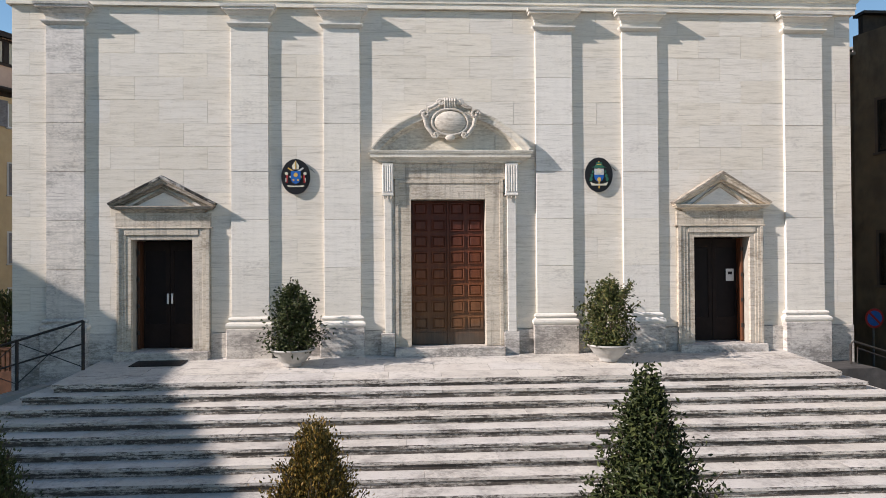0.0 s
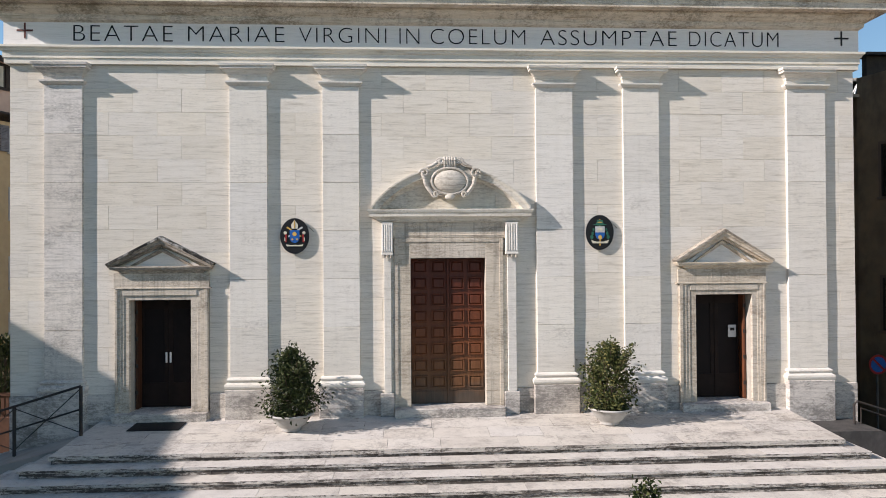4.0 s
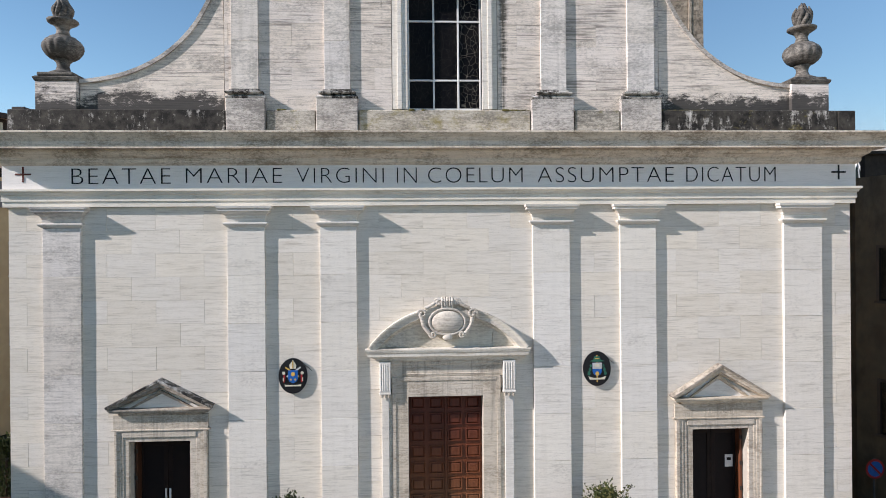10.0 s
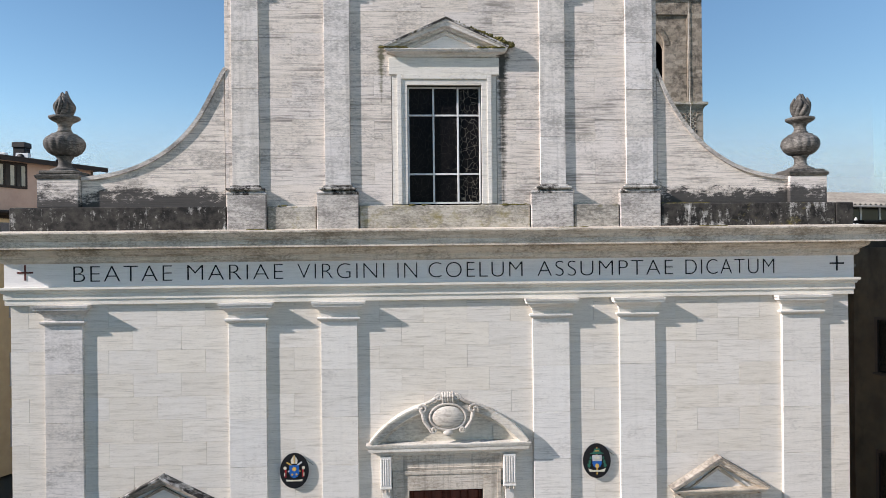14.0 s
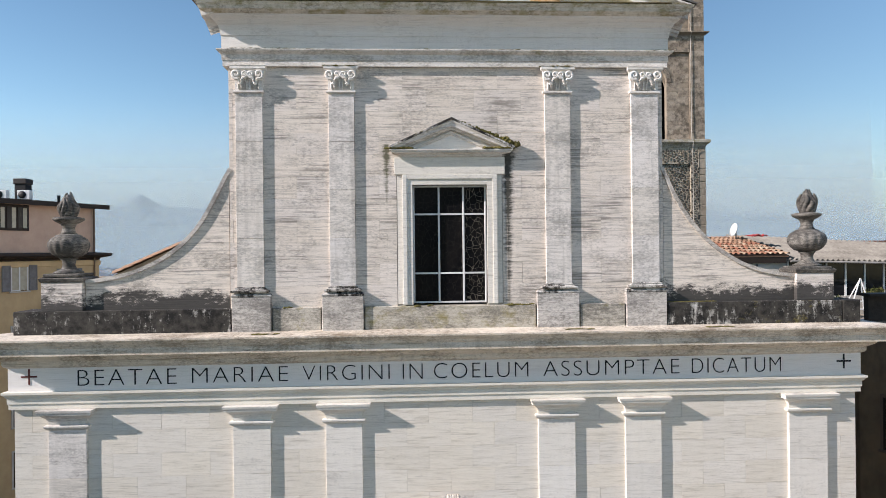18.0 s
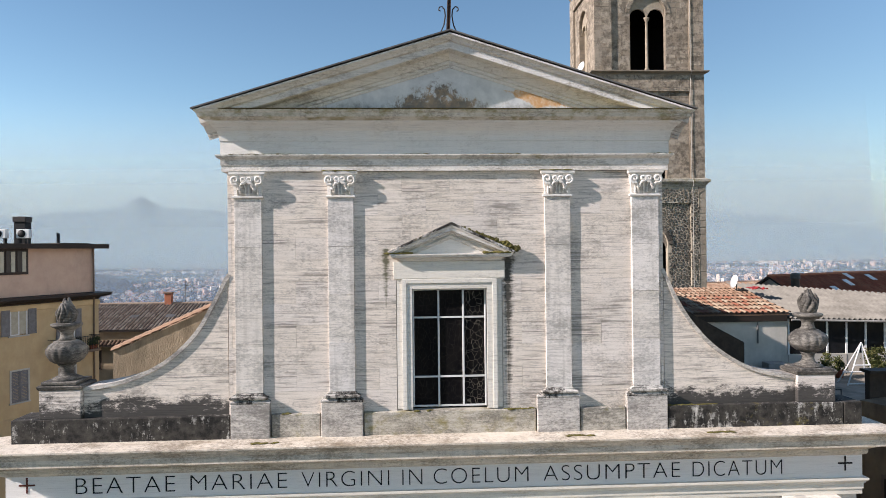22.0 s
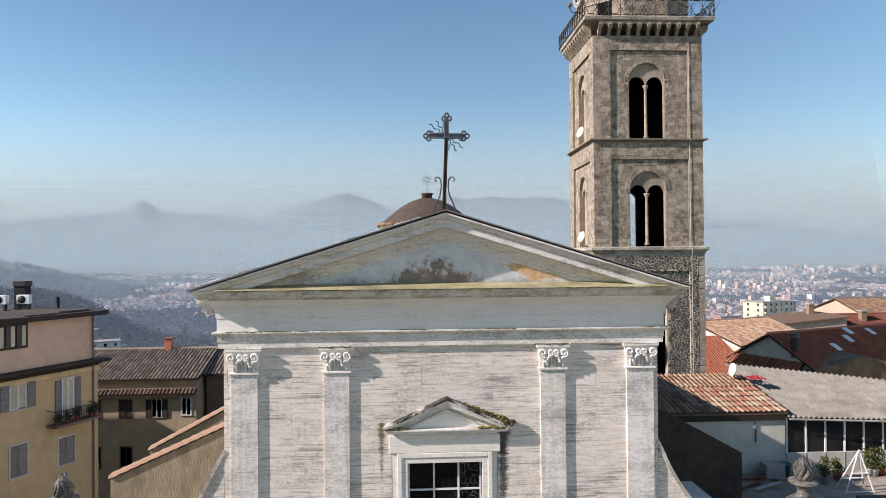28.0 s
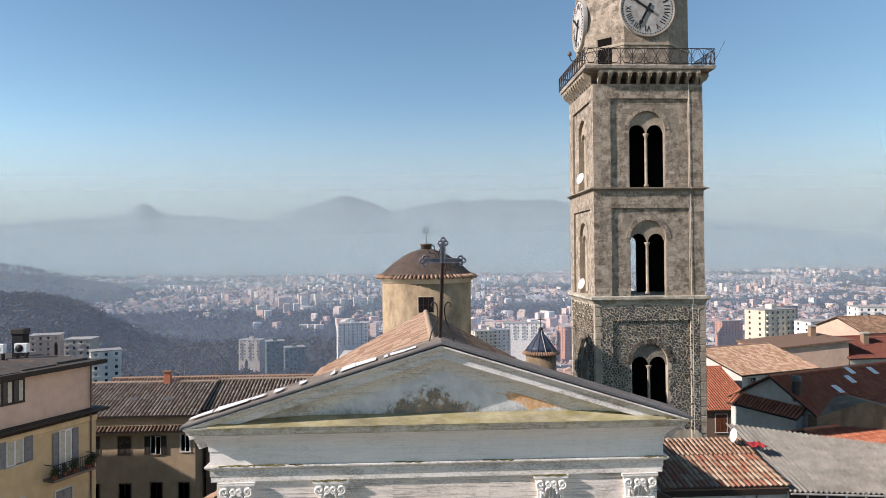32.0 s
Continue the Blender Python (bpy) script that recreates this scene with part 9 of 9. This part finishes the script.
GROUND = mottled("valley_ground", (0.036, 0.036, 0.030), (0.058, 0.052, 0.040), 0.02, 0.95, (0.05, 0.062, 0.035), 0.6, 0.2, 0.5)
bm = bmesh.new()
xs = [-4800, -3600, -2600, -1900, -1500, -1200, -1000, -850, -700, -600, -500, -420, -340, -260, -200, -140, -90, -50, -15, 15, 50, 90, 140, 200, 260, 340, 420, 520, 650, 850, 1100, 1500, 2000, 2700, 3600, 4800]
ys = [-400, -150, -60, 20, 60, 90, 120, 160, 210, 270, 340, 420, 500, 580, 660, 740, 820, 900, 1000, 1150, 1350, 1600, 1900, 2200, 2600, 3100, 3700, 4300, 4850]
grid = [[bm.verts.new((x, y, land_z(x, y))) for x in xs] for y in ys]
for j in range(len(ys) - 1):
    for i in range(len(xs) - 1):
        f = bm.faces.new((grid[j][i], grid[j][i + 1], grid[j + 1][i + 1], grid[j + 1][i]))
        f.smooth = True
tagged(part("ground", bm, GROUND), "town hill falling to a wide hazy plain", kind="structure")
PAVE = mottled("square_paving", (0.40, 0.355, 0.30), (0.31, 0.275, 0.235), 3.0, 0.9, (0.17, 0.155, 0.14), 0.4)
tagged(part("pavement_square", B(-45, 45, -60, 4.0, -3.2, -2.93), PAVE), "pale grey stone paving of the square", kind="structure")


def town_mat(name, stops):
    n = Nodes(name, 0.9)
    return n.done(n.ramp(n.island(), *stops))


def boxes_mesh(name, items, mat, label, gable=False):
    v, f = [], []
    for x, y, z0, w, d, h, r in items:
        c, s = math.cos(r), math.sin(r)
        n0 = len(v)
        if gable:
            for ax, ay, zz in ((-w, -d, z0 - 0.1), (w, -d, z0 - 0.1), (w, d, z0 - 0.1), (-w, d, z0 - 0.1), (-w * 0.8, 0, z0 + h), (w * 0.8, 0, z0 + h)):
                v.append((x + ax * c - ay * s, y + ax * s + ay * c, zz))
            f.extend(tuple(n0 + k for k in q) for q in ((0, 1, 5, 4), (2, 3, 4, 5), (1, 2, 5), (3, 0, 4)))
            continue
        for zz in (z0 - 12, z0 + h):
            for ax, ay in ((-w, -d), (w, -d), (w, d), (-w, d)):
                v.append((x + ax * c - ay * s, y + ax * s + ay * c, zz))
        for q in ((0, 1, 5, 4), (1, 2, 6, 5), (2, 3, 7, 6), (3, 0, 4, 7), (4, 5, 6, 7)):
            f.append(tuple(n0 + k for k in q))
    me = bpy.data.meshes.new(name)
    me.from_pydata(v, [], f)
    me.materials.append(mat)
    return tagged(new(name, me), label, "town", kind="stuff")


WALLS_FAR = town_mat("far_walls", [(0.0, (0.34, 0.31, 0.27)), (0.4, (0.50, 0.46, 0.41)), (0.7, (0.44, 0.33, 0.26)), (1.0, (0.64, 0.62, 0.58))])
ROOFS_FAR = town_mat("far_roofs", [(0.0, (0.34, 0.16, 0.105)), (0.5, (0.38, 0.23, 0.17)), (1.0, (0.40, 0.33, 0.28))])
BLOCKS_FAR = town_mat("far_blocks", [(0.0, (0.70, 0.62, 0.48)), (0.35, (0.58, 0.38, 0.29)), (0.7, (0.74, 0.70, 0.63)), (1.0, (0.50, 0.30, 0.22))])
rg = random.Random(77)


def density(x, y):
    k = noise.noise(Vector((x * 0.0022, y * 0.0022, 3.1))) + 0.6 * noise.noise(Vector((x * 0.006, y * 0.006, 8.0)))
    if x < 0 and y < 1000:
        k -= 0.7
    if x < -120 and y < 1500:
        k -= 0.45
    if x < -900 and y < 2500:
        k -= 1.0
    return k


small, roofs, blocks = [], [], []
while len(small) < 10500:
    y = 520 + 3900 * rg.random() ** 1.35
    x = rg.uniform(-0.62, 0.85) * (y + 200)
    if density(x, y) + rg.uniform(-0.35, 0.3) < 0.04:
        continue
    big = rg.random() < 0.03 + 0.05 * (y > 2500)
    w, d, h = rg.uniform(3, 8), rg.uniform(3, 6), rg.uniform(3.5, 9)
    if big:
        w, d, h = rg.uniform(14, 40), rg.uniform(8, 16), rg.uniform(5, 9)
    z = land_z(x, y)
    r = rg.uniform(-0.3, 0.3) + rg.choice((0.0, 1.57)) + 0.6 * noise.noise(Vector((x * 0.003, y * 0.003, 2.0)))
    small.append((x, y, z, w, d, h, r))
    if not big and rg.random() < 0.72:
        roofs.append((x, y, z + h, w * 1.1, d * 1.1, rg.uniform(1.2, 2.6), r))
clusters = [(rg.uniform(-0.38, 0.72), rg.uniform(1000, 3300)) for _ in range(60)]
for u, y in clusters:
    r = rg.uniform(-0.5, 0.5)
    for _ in range(rg.randint(3, 9)):
        x = u * y + rg.gauss(0, 75)
        yy = y + rg.gauss(0, 75)
        if density(x, yy) < -0.8:
            continue
        blocks.append((x, yy, land_z(x, yy), rg.uniform(5, 9), rg.uniform(4, 7), rg.uniform(9, 24), r + rg.choice((0, 1.57))))
# estates of flats in the plain: (bearing, distance, how many, height)
for u, y, k, h in ((-0.165, 1680, 16, 27), (-0.115, 1720, 12, 26), (-0.21, 1950, 7, 24), (-0.255, 1850, 4, 30), (-0.15, 1250, 9, 14), (0.075, 1450, 10, 18), (0.12, 1650, 8, 22), (0.17, 2700, 8, 30), (0.42, 1500, 9, 20), (0.52, 1900, 10, 24), (0.60, 1300, 8, 16)):
    r = rg.uniform(-0.4, 0.4)
    for _ in range(k):
        x, yy = u * y + rg.gauss(0, 55), y + rg.gauss(0, 110)
        blocks.append((x, yy, land_z(x, yy), rg.uniform(5, 9), rg.uniform(5, 7), h * rg.uniform(0.6, 1.1), r + rg.choice((0, 1.57))))
boxes_mesh("valley_houses", small, WALLS_FAR, "thousands of pale houses over the hazy plain")
boxes_mesh("valley_roofs", roofs, ROOFS_FAR, "red and brown roofs of the valley houses", True)
boxes_mesh("valley_blocks", blocks, BLOCKS_FAR, "brick-red and cream blocks of flats in the plain")

# apartment blocks on the near slope, floor by floor
CREAM = mottled("cream_render", (0.62, 0.55, 0.42), (0.54, 0.47, 0.36), 0.4, 0.9)
WHITE_R = mottled("white_render", (0.66, 0.64, 0.60), (0.58, 0.56, 0.52), 0.4, 0.9)
YELLOW_R = mottled("yellow_render", (0.60, 0.45, 0.18), (0.52, 0.39, 0.16), 0.4, 0.9)
RED_R = mottled("brick_render", (0.42, 0.22, 0.15), (0.35, 0.18, 0.12), 0.4, 0.9)
DULL_R = mottled("dull_render", (0.36, 0.32, 0.27), (0.29, 0.255, 0.21), 0.4, 0.9)
GREEN_R = mottled("dark_green_cladding", (0.10, 0.14, 0.12), (0.07, 0.10, 0.09), 0.4, 0.8)


def apartments(x, y, top, w, d, floors, cols, mat, label, rot=0.0):
    a = thing("apartment_block", label, "apartment building", "blocks on the slope")
    m = Matrix.Translation((x, y, 0)) @ Matrix.Rotation(rot, 4, "Z")
    h = floors * 3.1

    def P(name, bm, mt, par=a):
        bm.transform(m)
        return part(name, bm, mt, par)
    P("wall", B(-w / 2, w / 2, 0, d, top - h - 25, top), mat)
    P("roof", B(-w / 2 - 0.4, w / 2 + 0.4, -0.4, d + 0.4, top, top + 0.4), GREY_PL)
    if floors > 5:
        P("lift_house", B(-2, 2, d * 0.3, d * 0.6, top + 0.4, top + 3.0), mat)
    for i in range(floors):
        z = top - 3.1 * (i + 1)
        for j in range(cols):
            u = -w / 2 + w * (j + 0.5) / cols
            P("window", B(u - 0.6, u + 0.6, -0.06, 0.05, z + 1.0, z + 2.4), GLASS if (i + j) % 3 else SHUTTER)
        if cols > 2:
            for j in range(0, cols, 2):
                u = -w / 2 + w * (j + 0.5) / cols
                P("balcony", B(u - 1.4, u + 1.4, -1.2, -0.07, z + 0.1, z + 1.0), mat)
        for j in range(2):
            P("side_window", B(-w / 2 - 0.06, -w / 2 + 0.05, d * (0.25 + 0.5 * j) - 0.6, d * (0.25 + 0.5 * j) + 0.6, z + 1.0, z + 2.4), GLASS)


apartments(207, 345, -8.0, 24, 14, 6, 6, CREAM, "cream block of flats with balconies on the slope", 0.35)
apartments(226, 335, -14.0, 18, 12, 5, 5, WHITE_R, "white block of flats on the slope", 0.2)
apartments(297, 380, -10.5, 36, 16, 5, 9, WHITE_R, "long white block of flats", -0.2)
apartments(205, 290, -15.0, 18, 10, 3, 5, YELLOW_R, "low yellow house on the slope", 0.1)
apartments(165, 640, -48.0, 30, 14, 8, 7, RED_R, "brick-red block of flats in the valley", 0.4)
apartments(330, 760, -38.0, 34, 14, 8, 8, RED_R, "brick-red and cream block of flats", -0.3)
apartments(400, 790, -60.0, 30, 14, 6, 7, RED_R, "brick-red tower of flats in the valley", 0.2)
apartments(450, 760, -40.0, 36, 14, 7, 8, RED_R, "brick-red block beside the cream one", 0.1)
apartments(70, 560, -42.0, 34, 15, 6, 8, CREAM, "cream block with long balconies in the valley", 0.3)
apartments(110, 640, -44.0, 40, 14, 5, 9, WHITE_R, "white block of flats in the valley", -0.2)
apartments(-132, 620, -56.0, 17, 14, 9, 4, GREEN_R, "dark green block of flats in the valley", 0.3)
apartments(-112, 612, -61.0, 19, 14, 8, 5, GREEN_R, "dark green block beside its twin", 0.3)
apartments(-162, 640, -57.0, 22, 12, 6, 5, DULL_R, "grey-cream block among trees", -0.2)
apartments(-60, 640, -42.0, 30, 13, 7, 7, WHITE_R, "white block of flats among trees", 0.2)
apartments(-145, 300, -19.5, 13, 9, 5, 3, WHITE_R, "white block below the ochre house", 0.5)
apartments(-206, 360, -18.5, 15, 12, 5, 4, PINK, "pinkish block below the ochre house", 0.3)
apartments(-186, 356, -20.5, 14, 12, 5, 4, DULL_R, "grey-cream block below the ochre house", 0.1)

# trees of the slope and the plain: clumps of leaves, joined
WOOD_FAR = leaf_mat("winter_woods", (0.024, 0.023, 0.016), (0.05, 0.040, 0.028), (0.08, 0.063, 0.045))
bases = []
while len(bases) < 28000:
    y = 160 + 3900 * rg.random() ** 1.7
    x = rg.uniform(-0.80, 0.85) * (y + 60)
    k = density(x, y)
    if k > -0.25 and rg.random() < 0.6:
        continue
    if x > 0 and y < 420:
        continue
    bases.append((x, y, land_z(x, y), rg.uniform(3.0, 6.5) * (1.0 if y < 1200 else 1.3)))
while len(bases) < 34000:
    x, y = rg.uniform(-820, -230), rg.uniform(480, 1180)
    if x + 0.35 * (y - 850) + 400 < 70:
        bases.append((x, y, land_z(x, y), rg.uniform(3.5, 7.5)))
# each tree a loose crown of small twig clumps
nr = np.random.default_rng(5)
tb = np.array(bases)
K = 26
d = nr.normal(size=(len(tb), K, 3))
d /= np.linalg.norm(d, axis=2, keepdims=True)
d *= nr.random((len(tb), K, 1)) ** 0.4
c = tb[:, None, :3] + d * tb[:, None, 3:4] * np.array([0.75, 0.75, 0.8]) + np.array([0, 0, 0.9]) * tb[:, None, 3:4]
tri = c[:, :, None, :] + nr.normal(size=(len(tb), K, 3, 3)) * tb[:, None, None, 3:4] * 0.21
v = tri.reshape(-1, 3)
me = bpy.data.meshes.new("valley_trees")
me.vertices.add(len(v))
me.vertices.foreach_set("co", v.ravel())
me.loops.add(len(v))
me.loops.foreach_set("vertex_index", np.arange(len(v), dtype=np.int32))
me.polygons.add(len(v) // 3)
me.polygons.foreach_set("loop_start", np.arange(0, len(v), 3, dtype=np.int32))
me.update(calc_edges=True)
me.materials.append(WOOD_FAR)
tagged(new("valley_trees", me), "brown-green winter woods on slope and plain", "trees", kind="stuff")
rgp = random.Random(91)
for x, y, h in ((-140, 335, 16), (-150, 345, 18), (-132, 340, 15), (-160, 350, 17), (-124, 345, 14), (-98, 345, 15), (-112, 350, 16), (175, 330, 17), (-172, 600, 21), (-152, 590, 19), (-122, 586, 20), (-104, 588, 18), (-185, 338, 15), (-214, 344, 15), (-172, 335, 17), (-205, 340, 13)):
    t = thing("cypress", "dark evergreen tree on the slope", "tree", "slope evergreens")
    z = land_z(x, y)
    part("trunk", rod(bmesh.new(), (x, y, z - 1), (x, y, z + h * 0.5), 0.3, 6), BARK, t)
    bm = bmesh.new()
    shrub(bm, Vector((x, y, z + 1)), h, [1.5, 2.6, 2.5, 2.0, 1.3, 0.4], 1200, 1.1, rgp)
    part("crown", bm, LEAF, t)

# mountains, with the blue of the haze put into the rock colour
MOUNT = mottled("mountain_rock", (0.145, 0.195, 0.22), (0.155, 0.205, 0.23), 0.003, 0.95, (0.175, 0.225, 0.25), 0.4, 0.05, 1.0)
# (along the range, summit height, fall of the flanks)
PEAKS = [(-3400, 265, 0.06), (-2415, 316, 0.22), (-1880, 418, 0.62), (-1880, 350, 0.075), (-1440, 326, 0.10), (-925, 331, 0.25), (-610, 428, 0.30), (-482, 478, 0.37), (-20, 365, 0.10), (285, 443, 0.24), (587, 442, 0.16), (888, 442, 0.12), (1500, 400, 0.16), (2140, 290, 0.20)]
bm = bmesh.new()
prev = None
for i in range(481):
    x = -5200 + i * 21.75
    h = 90.0
    for c, ht, fall in PEAKS:
        h = max(h, ht - fall * (math.sqrt((x - c) ** 2 + 16 ** 2) - 16))
    h += 13 * noise.noise(Vector((x * 0.006, 1.5, 0))) + 7 * noise.noise(Vector((x * 0.018, 4.5, 0))) + 4 * noise.noise(Vector((x * 0.05, 7.5, 0)))
    cur = []
    for k in range(7):
        q = k / 6
        cur.append(bm.verts.new((x, 4420 + 280 * q, -60 + (h + 60) * q)))
    cur.append(bm.verts.new((x, 4800, -60)))
    if prev:
        for k in range(7):
            bm.faces.new((prev[k], cur[k], cur[k + 1], prev[k + 1])).smooth = k < 5
    prev = cur
bmesh.ops.recalc_face_normals(bm, faces=bm.faces[:])
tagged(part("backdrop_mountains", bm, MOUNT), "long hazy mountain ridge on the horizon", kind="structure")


# upright see-through sheets painted as layers of haze over the plain
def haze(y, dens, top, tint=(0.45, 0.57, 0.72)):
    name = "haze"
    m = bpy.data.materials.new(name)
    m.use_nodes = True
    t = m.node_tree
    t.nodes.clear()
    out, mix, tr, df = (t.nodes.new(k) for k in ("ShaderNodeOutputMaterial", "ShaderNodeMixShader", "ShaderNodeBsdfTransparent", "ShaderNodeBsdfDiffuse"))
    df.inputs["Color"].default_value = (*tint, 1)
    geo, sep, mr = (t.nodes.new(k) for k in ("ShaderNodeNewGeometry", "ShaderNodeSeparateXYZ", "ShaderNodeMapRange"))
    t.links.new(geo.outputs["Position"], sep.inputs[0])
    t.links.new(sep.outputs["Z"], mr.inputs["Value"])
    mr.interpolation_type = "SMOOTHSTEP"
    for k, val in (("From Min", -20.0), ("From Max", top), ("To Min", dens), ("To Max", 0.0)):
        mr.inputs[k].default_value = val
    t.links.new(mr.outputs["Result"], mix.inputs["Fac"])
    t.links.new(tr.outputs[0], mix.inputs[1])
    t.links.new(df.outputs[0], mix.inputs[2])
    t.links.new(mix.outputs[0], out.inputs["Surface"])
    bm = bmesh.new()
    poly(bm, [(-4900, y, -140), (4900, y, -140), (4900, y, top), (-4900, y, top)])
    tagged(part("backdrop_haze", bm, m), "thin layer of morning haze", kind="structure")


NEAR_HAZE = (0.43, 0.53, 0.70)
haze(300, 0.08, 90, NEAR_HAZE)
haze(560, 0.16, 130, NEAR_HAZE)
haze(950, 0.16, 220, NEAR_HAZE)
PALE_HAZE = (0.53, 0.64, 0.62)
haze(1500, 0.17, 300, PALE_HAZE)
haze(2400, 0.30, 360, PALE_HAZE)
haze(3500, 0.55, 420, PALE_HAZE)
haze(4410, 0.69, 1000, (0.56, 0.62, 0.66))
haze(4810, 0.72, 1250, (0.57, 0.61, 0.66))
# ---- wall blocks ----
rnd = random.Random(9)
H_L = [(-8.56, -6.18, -1, 3.4)]
H_C = [(-1.45, 1.52, -1, 4.4)]
H_R = [(6.21, 8.56, -1, 3.4)]
bays = [(-11.20, -10.31, 1.0, []), (-9.36, -5.645, 1.25, H_L), (-4.68, -3.25, 1.45, []), (-2.30, 2.37, 1.2, H_C), (3.36, 4.725, 1.4, []), (5.70, 9.23, 1.25, H_R), (10.30, 11.15, 1.0, [])]
for a, b, length, holes in bays:
    courses(lower, "stone_block", a, b, 0.56, 9.055, 14, length, WALL, 0.05, TRAV, holes, rnd)
    for s, e in ([(a, holes[0][0]), (holes[0][1], b)] if holes else [(a, b)]):
        part("base_block", B(s + 0.003, e - 0.003, WALL - 0.05, WALL + 0.03, -0.2 if abs(s) < 10 else -2.8, 0.553, bevel=0.01), TRAV_B, lower)
H_W = [(-1.34, 1.48, 11.4, 15.1)]
ub = [(-5.70, -5.51, 1.0, []), (-4.81, -3.10, 1.7, []), (-2.43, 2.63, 1.3, H_W), (3.31, 4.97, 1.6, []), (5.70, 5.84, 1.0, [])]
for a, b, length, holes in ub:
    courses(upper, "stone_block", a, b, 11.56, 17.88, 11, length, 0.10, 0.05, TRAV_U, holes, rnd)
